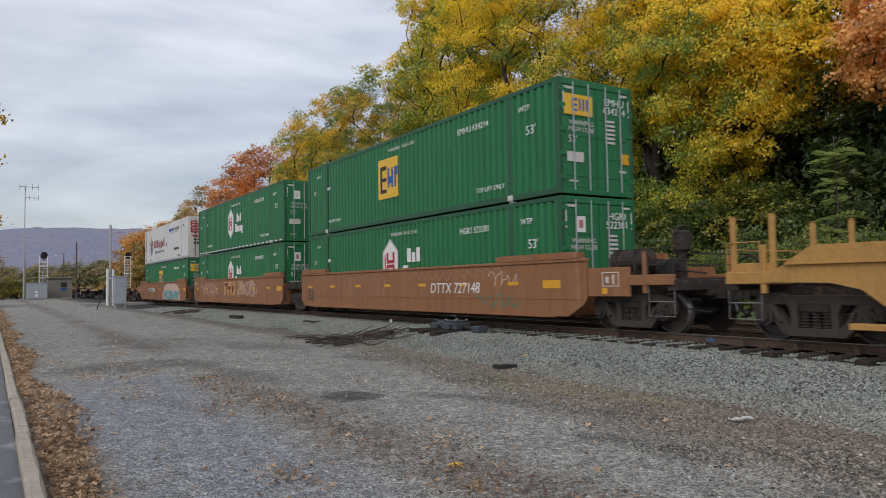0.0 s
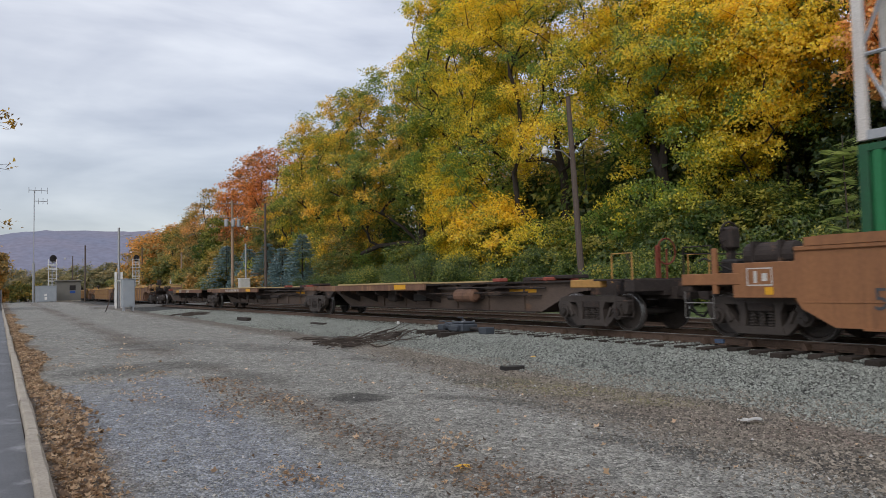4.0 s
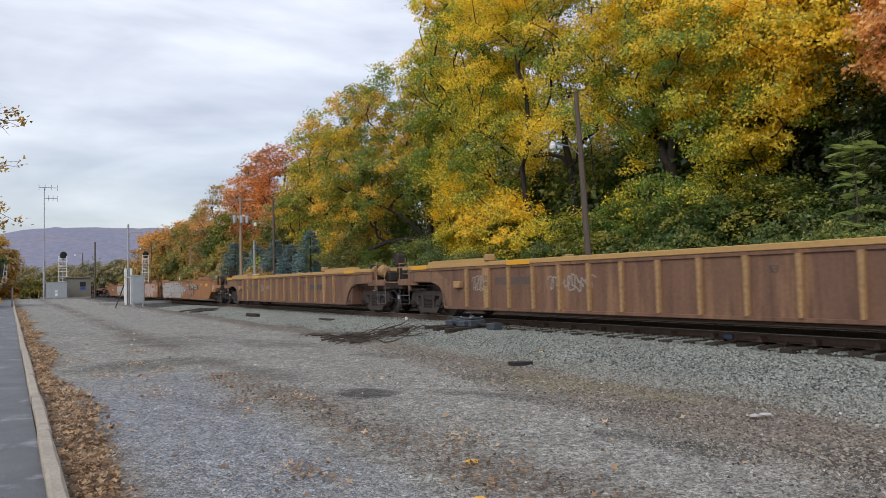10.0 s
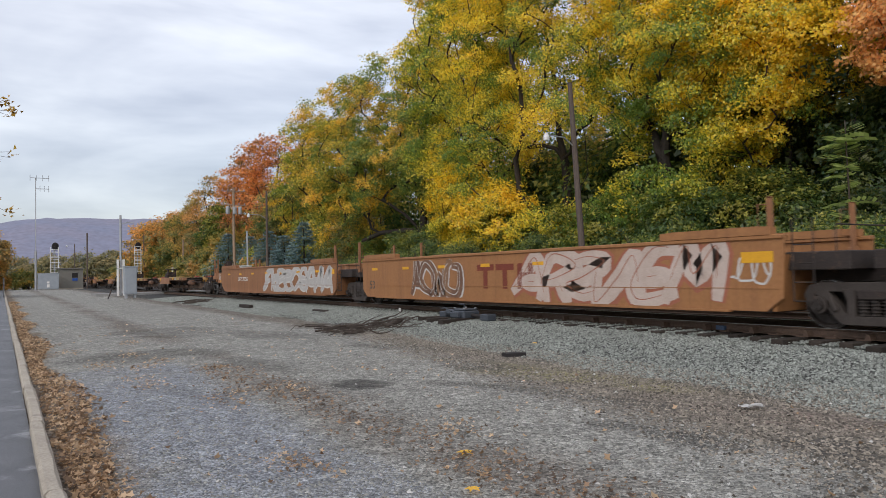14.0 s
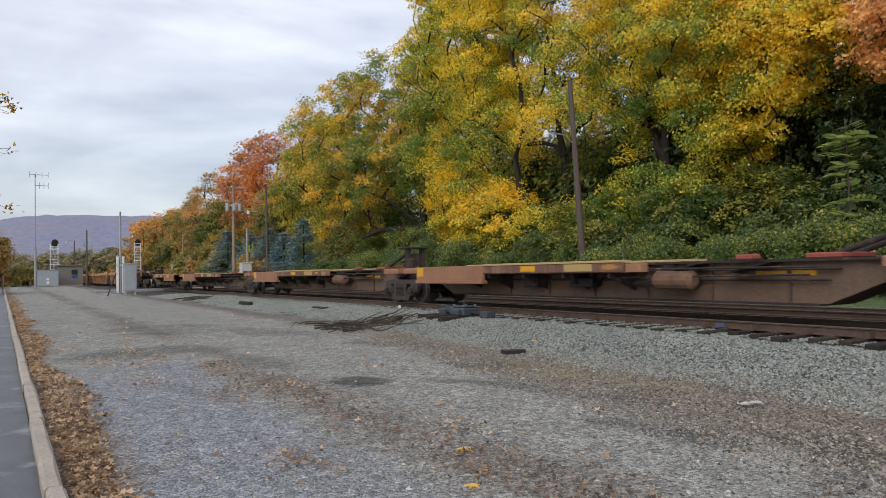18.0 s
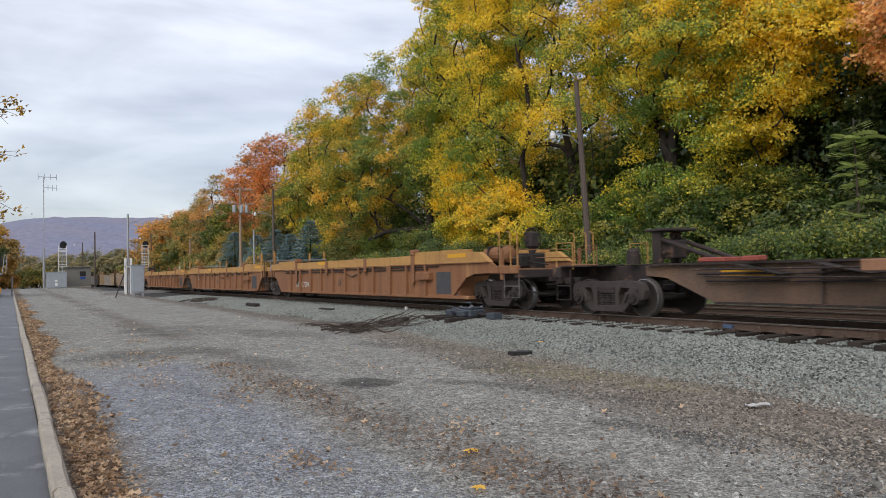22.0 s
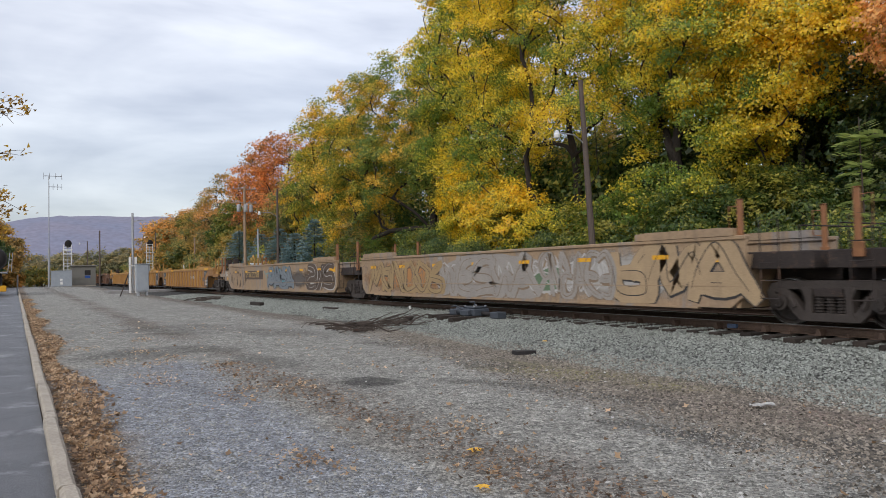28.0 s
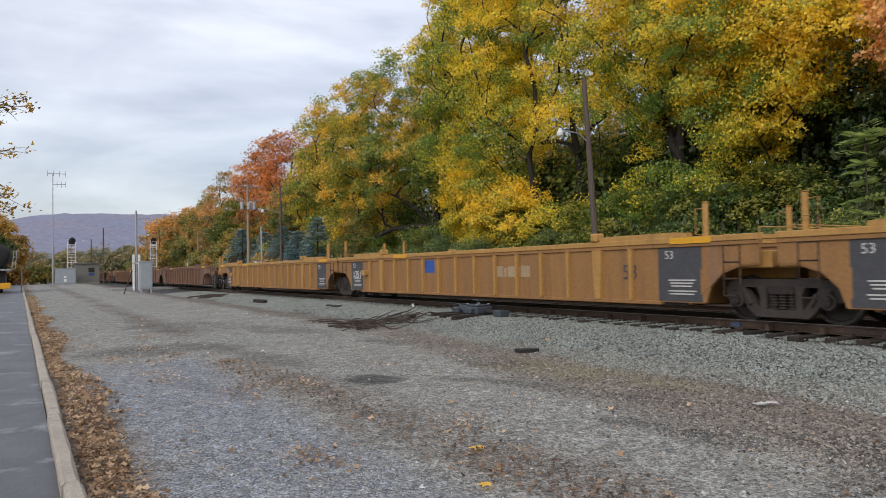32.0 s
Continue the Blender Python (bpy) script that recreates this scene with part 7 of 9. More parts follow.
def grown_tree(x, y, seed, leaf_mat, label, lobes, fork, clumps, leaves, size, pad=1.1, trunk_r=0.35, lean=(0, 0), ripe=(0.5, 0.16, 0.3), quad=True, gaps=(), name="tree", group="trees along the line", sides=6, inner=0.5):
    """A broad-leaved tree whose crown fills the lobes (dx, dy, z, rx, ry, rz): forking limbs, each ending in a spray of leaves.
    ripe: how far the leaves have turned, how much that differs from spray to spray, and from the foot to the top of the crown."""
    rs = np.random.RandomState(seed)
    z0 = ground_height(x, y)
    t = tagged(empty(name, (x, y, z0 - 0.1)), label, "tree", group)
    L = np.array(lobes, float)
    area = L[:, 3] * L[:, 5]
    found = []
    tries = clumps * 14
    pick = rs.choice(len(L), size=tries, p=area / area.sum())
    d = rs.normal(size=(tries, 3))
    d /= np.linalg.norm(d, axis=1)[:, None]
    r = 1 - (1 - inner) * rs.random_sample(tries) ** 1.6
    cand = L[pick, :3] + d * L[pick, 3:] * r[:, None]
    space = pad * 0.72
    for c, k in zip(cand, pick):
        if c[2] < 0.9:
            continue
        q = np.linalg.norm((c - L[:, :3]) / L[:, 3:], axis=1)
        q[k] = 9
        if q.min() < inner + 0.1 or any(np.linalg.norm(c - np.array(g[:3])) < g[3] for g in gaps):
            continue
        if found and np.min(np.linalg.norm(np.array(found) - c, axis=1)) < space:
            continue
        found.append(c)
        if len(found) >= clumps:
            break
    c = np.array(found)
    mid = (L[:, :3] * area[:, None]).sum(0) / area.sum()
    own = L[np.argmin(np.linalg.norm((c[:, None] - L[None, :, :3]) / L[None, :, 3:], axis=2), axis=1), :3]
    out = c - own * 0.6 - mid * 0.4
    out /= np.linalg.norm(out, axis=1)[:, None] + 1e-9
    top = (L[:, 2] + L[:, 5]).max()
    low = max(0.5, (L[:, 2] - L[:, 5]).min())
    n = 9
    fr = np.linspace(0, 1, n)
    stem = np.stack([lean[0] * fr ** 1.8, lean[1] * fr ** 1.8, -0.2 + (top * 0.82 + 0.2) * fr], axis=1)
    stem[1:, :2] += rs.normal(size=(n - 1, 2)) * trunk_r * np.linspace(0.2, 1.3, n - 1)[:, None]
    first = int(np.argmin(np.abs(stem[:, 2] - fork)))
    first = min(max(first, 1), n - 2)
    stem[first, 2] = fork
    me = branch_mesh("trunk", limbs_to(stem, first, c, rs, trunk_r), sides)
    link_mesh("trunk", me, BARK, t, "dark branching trunk")
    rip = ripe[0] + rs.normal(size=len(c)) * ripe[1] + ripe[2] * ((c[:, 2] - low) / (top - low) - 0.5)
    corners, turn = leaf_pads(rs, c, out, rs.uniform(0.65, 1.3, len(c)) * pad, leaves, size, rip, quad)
    me = raw_mesh("crown", corners, 4 if quad else 3)
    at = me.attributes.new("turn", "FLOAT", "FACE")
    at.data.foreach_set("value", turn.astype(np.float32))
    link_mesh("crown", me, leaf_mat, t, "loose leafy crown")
    return t


def tree(x, y, height, radius, seed, leaf_mat, leaves, size, label, fork=0.35, name="tree", low=0.3, group="trees along the line", clumps=70, trunk_r=None, quad=False, ripe=(0.5, 0.15, 0.2)):
    """A tree with a crown of the given height and radius, built of a few uneven lobes."""
    rng = random.Random(seed)
    hz = height * (1 - low) / 2
    mz = height * (1 + low) / 2
    lobes = [(0, 0, mz, radius * 0.72, radius * 0.72, hz * 0.92)]
    for k in range(5):
        a = k * 1.2566 + rng.uniform(-0.5, 0.5)
        q = rng.uniform(0.42, 0.6)
        lobes.append((radius * q * math.cos(a), radius * q * math.sin(a), mz + hz * rng.uniform(-0.55, 0.35), radius * rng.uniform(0.38, 0.52), radius * rng.uniform(0.38, 0.52), hz * rng.uniform(0.3, 0.48)))
    return grown_tree(x, y, seed, leaf_mat, label, lobes, height * fork, clumps, leaves, size, pad=max(0.8, radius * 0.26), trunk_r=trunk_r or height * 0.016, ripe=ripe, quad=quad, name=name, group=group, sides=5)


def shrub(x, y, height, radius, seed, leaf_mat, leaves, size, label, stretch=1.0):
    rs = np.random.RandomState(seed)
    rng = random.Random(seed)
    t = tagged(empty("shrub", (x, y, ground_height(x, y) - 0.05)), label, "shrub", "shrubs along the line")
    bm = bmesh.new()
    for i in range(6):
        a = rng.uniform(0, 6.28)
        tube(bm, [(0.1 * math.cos(a), 0.1 * math.sin(a), 0), (radius * 0.4 * math.cos(a), radius * 0.4 * math.sin(a), height * 0.5), (radius * 0.6 * math.cos(a), radius * 0.6 * math.sin(a), height * 0.85)], 0.03, 5, [0.05, 0.035, 0.015])
    part("stem", bm, TWIG, t)
    k = 16
    c = np.stack([rs.uniform(-0.7, 0.7, k) * radius, rs.uniform(-0.7, 0.7, k) * radius * stretch, rs.uniform(0.15, 0.85, k) * height], axis=1)
    rad = np.stack([rs.uniform(0.25, 0.45, k) * radius, rs.uniform(0.25, 0.45, k) * radius, rs.uniform(0.16, 0.3, k) * height], axis=1)
    q = leaf_cloud(rs, c, rad, leaves, size, 0.3, 0.2)
    q[:, 2] = np.maximum(q[:, 2], 0.02)
    me = raw_mesh("foliage", q, 3)
    at = me.attributes.new("turn", "FLOAT", "FACE")
    at.data.foreach_set("value", rs.normal(0.5, 0.12, len(q) // 3).astype(np.float32))
    link_mesh("foliage", me, leaf_mat, t)
    return t


def spruce(x, y, height, radius, seed, mat, label):
    rng, rs = random.Random(seed), np.random.RandomState(seed)
    t = tagged(empty("spruce_tree", (x, y, ground_height(x, y) - 0.05)), label, "conifer", "blue spruces")
    part("trunk", tube(bmesh.new(), [(0, 0, 0), (0, 0, height * 0.5), (0, 0, height)], 0.12, 7, [0.16, 0.09, 0.02]), BARK, t)
    quads = []
    layers = int(height / 0.34)
    for i in range(layers):
        f = i / layers
        z = 0.3 + f * (height - 0.35)
        r = radius * (1 - f) ** 0.85 + 0.12
        n = int(10 + 20 * (1 - f))
        for k in range(n):
            a = rng.uniform(0, 6.28)
            length = r * rng.uniform(0.75, 1.1)
            m = 22
            s = rs.uniform(0.15, 1.0, m)
            base = np.stack([np.cos(a) * s * length, np.sin(a) * s * length, z - 0.28 * s * length + 0.12 * s ** 3 * length], axis=1)
            base += rs.normal(size=(m, 3)) * 0.07
            da = a + rs.uniform(-0.9, 0.9, m)
            d = np.stack([np.cos(da), np.sin(da), rs.uniform(-0.3, 0.35, m)], axis=1) * rs.uniform(0.18, 0.34, m)[:, None]
            w = np.stack([-np.sin(da), np.cos(da), rs.uniform(-0.5, 0.5, m)], axis=1) * 0.06
            quads.append(np.stack([base - w, base + d * 0.5 - w * 1.3, base + d, base + d * 0.5 + w * 1.3], axis=1).reshape(-1, 3))
    link_mesh("needles", raw_mesh("needles", np.vstack(quads), 4), mat, t, "drooping blue-green needle boughs")
    return t


GOLD = leaf_material("gold_maple_leaves", (0.215, 0.325, 0.055), (0.64, 0.60, 0.07), (1.0, 0.735, 0.06), patch=0.4, turning=True)
GOLD_GREEN = leaf_material("yellow_green_leaves", (0.20, 0.285, 0.055), (0.47, 0.45, 0.065), (0.86, 0.55, 0.06), patch=0.3, turning=True)
GOLD_LOW = leaf_material("gold_low_maple_leaves", (0.30, 0.36, 0.06), (0.70, 0.60, 0.06), (0.98, 0.69, 0.05), patch=0.3, turning=True)
GOLD_GREEN_LOW = leaf_material("yellow_green_shrub_leaves", (0.085, 0.155, 0.035), (0.165, 0.235, 0.045), (0.46, 0.37, 0.045), patch=0.4)
ORANGE = leaf_material("orange_leaves", (0.34, 0.20, 0.07), (0.64, 0.235, 0.06), (0.78, 0.33, 0.085), patch=0.16, turning=True)
RUSTY = leaf_material("rust_leaves", (0.30, 0.27, 0.085), (0.52, 0.32, 0.09), (0.74, 0.38, 0.10), patch=0.16, turning=True)
OLIVE = leaf_material("olive_leaves", (0.15, 0.205, 0.06), (0.31, 0.29, 0.075), (0.60, 0.39, 0.085), patch=0.16, turning=True)
GREENLEAF = leaf_material("green_leaves", (0.082, 0.145, 0.034), (0.16, 0.22, 0.045), (0.42, 0.38, 0.06), patch=0.3, turning=True)
ORANGE_EDGE = leaf_material("light_orange_leaves", (0.72, 0.40, 0.14), (0.90, 0.49, 0.17), (0.95, 0.58, 0.22), patch=0.3, turning=True)
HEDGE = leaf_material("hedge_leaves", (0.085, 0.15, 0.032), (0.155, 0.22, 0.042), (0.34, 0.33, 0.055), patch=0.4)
# darker copy of HEDGE, with shade put into the leaf colour
HEDGE_SHADE = leaf_material("hedge_leaves_painted_shade", (0.07, 0.125, 0.03), (0.125, 0.185, 0.04), (0.30, 0.30, 0.05), patch=0.4)
DARKLEAF = leaf_material("dark_green_leaves", (0.04, 0.085, 0.03), (0.08, 0.135, 0.035), (0.16, 0.18, 0.045), patch=0.2, turning=True)
# leaves of the farthest trees, greyed in colour to stand for haze
HAZED = leaf_material("haze_muted_leaves", (0.20, 0.20, 0.10), (0.30, 0.27, 0.13), (0.42, 0.33, 0.15), patch=0.16, turning=True)
BLUENEEDLE = leaf_material("blue_spruce_needles", (0.19, 0.29, 0.29), (0.27, 0.38, 0.385), (0.36, 0.47, 0.475), patch=0.5)


def build_woods():
    maple = "tall maple in yellow and green autumn leaf behind the tracks"
    # the great forked maple behind the lamp pole
    grown_tree(30.0, 32.9, 1, GOLD, maple, [(-0.5, 4.0, 15.5, 5.2, 6.0, 7.0), (0.5, -1.5, 17.0, 4.6, 4.2, 6.5), (-2.2, 6.5, 9.0, 3.2, 4.0, 3.8), (-3.0, 5.5, 4.8, 2.6, 3.2, 2.6), (-1.0, 2.5, 20.0, 4.0, 4.6, 4.0), (-2.5, -2.0, 9.0, 2.4, 2.8, 3.4), (-3.0, -0.5, 3.4, 2.0, 3.4, 1.8)],
               7.5, 380, 138000, 0.148, 1.02, 0.42, (0.4, 3.4), (0.54, 0.24, 0.42), gaps=((-2.4, -2.4, 7.4, 2.5), (-4.2, -4.6, 6.8, 2.2), (-0.6, -0.6, 8.4, 2.0), (-1.4, -0.2, 10.4, 1.5), (-3.0, 2.6, 9.4, 1.4), (-2, -2.2, 13.4, 0.75), (0, -0.3, 14.6, 0.7), (2, 1.8, 15.6, 0.7), (4, 4, 16.4, 0.7)), inner=0.4)
    # a tall one close behind it
    grown_tree(31.5, 45.0, 7, GOLD, maple, [(0, -0.5, 16.5, 5.0, 5.2, 7.0), (-1.5, 2.6, 19.5, 4.0, 4.2, 5.2), (-1.5, -3.4, 18.0, 4.0, 4.4, 5.4), (-2.2, 2.0, 11.5, 3.0, 3.4, 3.6), (0, -0.5, 24.0, 4.0, 4.6, 3.4)],
               8.0, 320, 118000, 0.165, 1.1, 0.4, (0, 0.6), (0.52, 0.2, 0.24), inner=0.36)
    # a straight-trunked one beside it
    grown_tree(30.4, 25.0, 2, GOLD, maple, [(0, 0.4, 15.0, 4.2, 4.6, 7.0), (-1.5, -2.4, 12.5, 3.2, 3.4, 4.4), (-1.0, 2.6, 10.5, 2.6, 3.0, 3.8), (-2.5, -1.0, 4.6, 2.2, 3.4, 2.4), (-2.2, 2.8, 3.6, 2.0, 2.8, 2.0)],
               9.0, 310, 120000, 0.145, 0.98, 0.36, (-0.2, 0.9), (0.48, 0.22, 0.6), gaps=((-2.4, -1.8, 7.4, 1.7), (-1.0, -0.7, 8.6, 1.5), (-1.2, 0.2, 11.5, 1.0), (-1.5, 5.2, 8.6, 2.7), (-2.6, 3.6, 7.2, 1.8)), inner=0.4)
    grown_tree(31.5, 19.6, 3, GOLD, maple, [(-1.0, -0.6, 12.0, 4.2, 4.0, 4.6), (-2.4, -3.0, 10.8, 2.8, 2.8, 2.8), (-1.4, 2.0, 12.0, 3.0, 3.0, 4.6), (0, 0, 17.0, 3.6, 3.8, 3.6), (-2.0, 1.0, 7.6, 2.4, 2.6, 2.2), (-2.2, -4.0, 12.6, 2.2, 2.0, 2.0)],
               7.0, 290, 122000, 0.142, 0.95, 0.2, (-0.5, -0.3), (0.76, 0.2, 0.34), inner=0.36)
    # farther along: a broad greener crown, its limbs bare inside
    grown_tree(31.5, 53.5, 5, GOLD_GREEN, maple, [(-1.2, 4.2, 15.4, 4.6, 5.4, 6.4), (-2.6, 8.6, 13.2, 3.8, 5.2, 6.4), (-3.4, 2.4, 10.0, 2.6, 4.0, 3.6), (-3.0, 9.0, 5.4, 3.0, 4.2, 4.0), (0.0, -2.5, 13.0, 4.0, 4.0, 6.0)],
               3.6, 300, 104000, 0.185, 1.1, 0.42, (-0.4, 2.2), (0.46, 0.22, 0.3), gaps=((-3.6, -1.0, 6.0, 2.8), (-4.0, 2.6, 6.4, 1.5)), quad=False)
    grown_tree(32.0, 70.0, 4, GOLD_GREEN, maple, [(-0.8, 2.0, 14.5, 4.8, 5.8, 7.2), (-1.5, 7.5, 11.5, 4.2, 5.4, 6.6), (-2.0, -3.0, 10.5, 3.6, 4.6, 6.2), (-2.5, 3.0, 5.0, 3.0, 6.0, 3.8)], 4.0, 190, 55000, 0.24, 1.3, 0.35, (0, 1.0), (0.52, 0.16, 0.16), quad=False)
    # a low gold bough of a young maple in front of them
    grown_tree(27.0, 38.6, 6, GOLD_LOW, "low spreading yellow maple", [(-0.4, -3.4, 4.4, 2.0, 2.2, 2.2), (-0.4, 0.8, 5.6, 2.2, 2.6, 2.6), (-0.6, -1.4, 4.4, 2.0, 2.2, 2.2), (-0.2, 2.0, 7.2, 1.8, 1.8, 1.6)], 2.2, 125, 40000, 0.155, 0.85, 0.12, (0, 0), (0.62, 0.14, 0.2))
    tree(28.2, 12.5, 13.4, 2.5, 8, ORANGE_EDGE, 16000, 0.17, "orange-leaved tree at the wood's edge", fork=0.6, low=0.56, trunk_r=0.12, quad=True, clumps=60)
    for i, (x, y, h, r, m, n) in enumerate(((29.4, 14.4, 6.4, 2.8, DARKLEAF, 10000), (28.4, 18.6, 5.8, 2.8, GREENLEAF, 16000), (27.6, 22.6, 6.0, 2.9, GREENLEAF, 20000), (27.2, 26.6, 5.2, 2.3, GREENLEAF, 16000), (27.3, 29.9, 5.2, 2.3, GREENLEAF, 18000), (27.0, 35.5, 5.4, 2.4, GREENLEAF, 14000), (28.6, 48.5, 5.4, 3.2, GREENLEAF, 12000), (28.0, 62.0, 8.0, 3.6, OLIVE, 14000))):
        tree(x, y, h, r, 140 + i, m, n, 0.16, "young green tree under the maples", fork=0.3, low=0.05, clumps=70, trunk_r=0.09)
    back = ((36, 16, 12, 6, GREENLEAF), (35.5, 24, 12.5, 6, GREENLEAF), (36, 32, 12, 6, GREENLEAF), (34, 10, 14, 6, DARKLEAF), (34.5, 14, 19, 6.5, DARKLEAF), (32.5, 9.5, 14, 4.6, DARKLEAF), (35.5, 20, 17, 6.5, DARKLEAF), (39, 27, 13, 7, GREENLEAF), (38, 38, 11, 6.5, GREENLEAF), (35, 33, 8, 5, DARKLEAF), (35.5, 41, 10, 6, DARKLEAF), (36, 47, 10, 6, GREENLEAF), (39, 42, 13, 7, OLIVE), (39, 56, 14, 7, OLIVE), (39, 66, 14, 7, GREENLEAF),
            (38, 7, 22, 7.5, DARKLEAF), (45, 22, 14, 8, DARKLEAF), (46, 50, 12, 8, OLIVE), (31, 4, 22, 6.0, DARKLEAF), (34.5, 28, 11.5, 5, DARKLEAF), (31.5, 13.0, 12, 4.0, DARKLEAF))
    for i, (x, y, h, r, m) in enumerate(back):
        tree(x, y, h, r, 20 + i, m, 18000 if y < 22 and x < 38 else 11000, 0.24 if y < 22 and x < 38 else 0.36, "dark green woodland tree in the shade", fork=0.35, low=0.02, clumps=60)
    rows = ((31, 88, 15.0, 5.5, OLIVE), (33, 95, 23.0, 5.8, ORANGE), (32.5, 106, 22.5, 5.8, ORANGE), (30, 113, 14, 4.8, GREENLEAF), (30.5, 126, 21.5, 5.6, RUSTY), (30, 132, 16, 6.0, OLIVE), (33, 145, 18.5, 6.4, RUSTY), (31, 160, 15.5, 6.4, RUSTY),
            (30, 178, 16.5, 7, RUSTY), (34, 190, 18, 7.5, RUSTY), (38, 225, 16, 7.5, HAZED), (30, 240, 11, 7, HAZED), (24, 270, 11, 8, HAZED), (16, 290, 12, 8, HAZED), (6, 300, 11, 8, HAZED), (-4, 280, 10, 7, HAZED), (40, 92, 16, 6.5, OLIVE), (40, 105, 16, 6, OLIVE), (40, 135, 16, 6, GREENLEAF), (27, 100, 8, 4.2, OLIVE), (26, 140, 8, 4.6, OLIVE), (40, 80, 15, 7, OLIVE), (24, 215, 8, 5, HAZED), (12, 255, 8, 6, HAZED), (36, 76, 15, 6, GOLD_GREEN))
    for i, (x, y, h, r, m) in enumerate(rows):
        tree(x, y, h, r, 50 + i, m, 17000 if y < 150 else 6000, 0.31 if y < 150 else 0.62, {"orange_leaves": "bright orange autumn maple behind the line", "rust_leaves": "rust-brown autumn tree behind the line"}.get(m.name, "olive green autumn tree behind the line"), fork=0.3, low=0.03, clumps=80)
    tree(-3.5, 130, 11.5, 5.5, 90, leaf_material("yellow_far_leaves", (0.36, 0.27, 0.10), (0.58, 0.38, 0.12), (0.66, 0.43, 0.13)), 14000, 0.5, "yellow-leaved tree beside the car park", low=0.04, group="trees beside the car park")
    tree(-9, 118, 12, 6, 91, OLIVE, 12000, 0.5, "olive tree beside the car park", low=0.04, group="trees beside the car park")
    tree(-2.6, 101, 7.0, 1.9, 92, DARKLEAF, 9000, 0.3, "small dark evergreen tree beside the car park", low=0.35, fork=0.4, group="trees beside the car park")
    for i in range(28):
        rng = random.Random(300 + i)
        y = 7 + i * 1.8
        x = 24.5 + rng.uniform(-1.0, 2.2)
        h = rng.uniform(1.8, 2.6) if y < 20 else rng.uniform(1.7, 3.0)
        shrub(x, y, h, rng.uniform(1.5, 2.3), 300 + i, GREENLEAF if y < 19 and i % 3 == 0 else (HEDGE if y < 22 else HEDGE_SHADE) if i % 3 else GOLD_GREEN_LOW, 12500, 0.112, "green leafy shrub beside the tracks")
    for i in range(20):
        rng = random.Random(400 + i)
        shrub(25 + rng.uniform(-1.5, 3), 76 + i * 6.5, rng.uniform(2.5, 5), 2.8, 400 + i, OLIVE if i % 2 else RUSTY, 5000, 0.3, "autumn-coloured shrub beside the line", 1.4)
    for i in range(5):
        shrub(3.0 + 2.2 * i - 8, 128 + (i % 2) * 5, 3.0, 2.6, 440 + i, OLIVE if i in (3, 4) else RUSTY, 2200, 0.4, "russet shrub by the end of the car park")
    for i, (x, y, h, r) in enumerate(((25.2, 66.0, 6.6, 3.3), (24.8, 70.5, 5.6, 3.2), (25.0, 76.0, 6.4, 3.5), (25.4, 84.0, 6.2, 3.6), (25.0, 92.5, 7.0, 4.2))):
        spruce(x, y, h, r, 500 + i, BLUENEEDLE, "bushy blue spruce behind the tracks")
    shrub(24.2, 79.5, 4.2, 0.9, 460, leaf_material("bright_yellow_green_leaves", (0.35, 0.42, 0.06), (0.5, 0.52, 0.08), (0.6, 0.55, 0.1)), 1500, 0.2, "bright yellow-green sapling before the spruces")
    # a sapling with long pale compound leaves
    t = tagged(empty("sapling", (24.0, 12.7, ground_height(24, 12.7))), "sapling with long drooping pale green leaves", "sapling")
    rng = random.Random(77)
    bm, quads = tube(bmesh.new(), [(0, 0, 0), (0.1, 0.1, 3.0), (0.0, 0.1, 5.9)], 0.03, 6, [0.05, 0.035, 0.015]), []
    for k in range(20):
        a, z = rng.uniform(0, 6.28), rng.uniform(1.8, 5.8)
        way = Vector((math.cos(a), math.sin(a), 0.4))
        p0 = Vector((0.05, 0.1, z))
        for j in range(6):
            p = p0 + way * (0.15 * j) + Vector((0, 0, -0.012 * j * j))
            for s2 in (-1, 1):
                side = Vector((-way.y, way.x, -0.25)) * s2
                quads += [tuple(p), tuple(p + side * 0.18 + way * 0.11), tuple(p + side * 0.42 + way * 0.06), tuple(p + side * 0.18 - way * 0.06)]
        part("leaf_stalk", tube(bmesh.new(), [p0, p0 + way * 0.45 + Vector((0, 0, -0.1)), p0 + way * 0.85 + Vector((0, 0, -0.35))], 0.008, 4), TWIG, t)
    part("stem", bm, TWIG, t)
    link_mesh("foliage", raw_mesh("foliage", np.array(quads), 4), leaf_material("pale_sapling_leaves", (0.25, 0.33, 0.09), (0.32, 0.40, 0.11), (0.42, 0.47, 0.15)), t, "long pale green leaves")


build_woods()


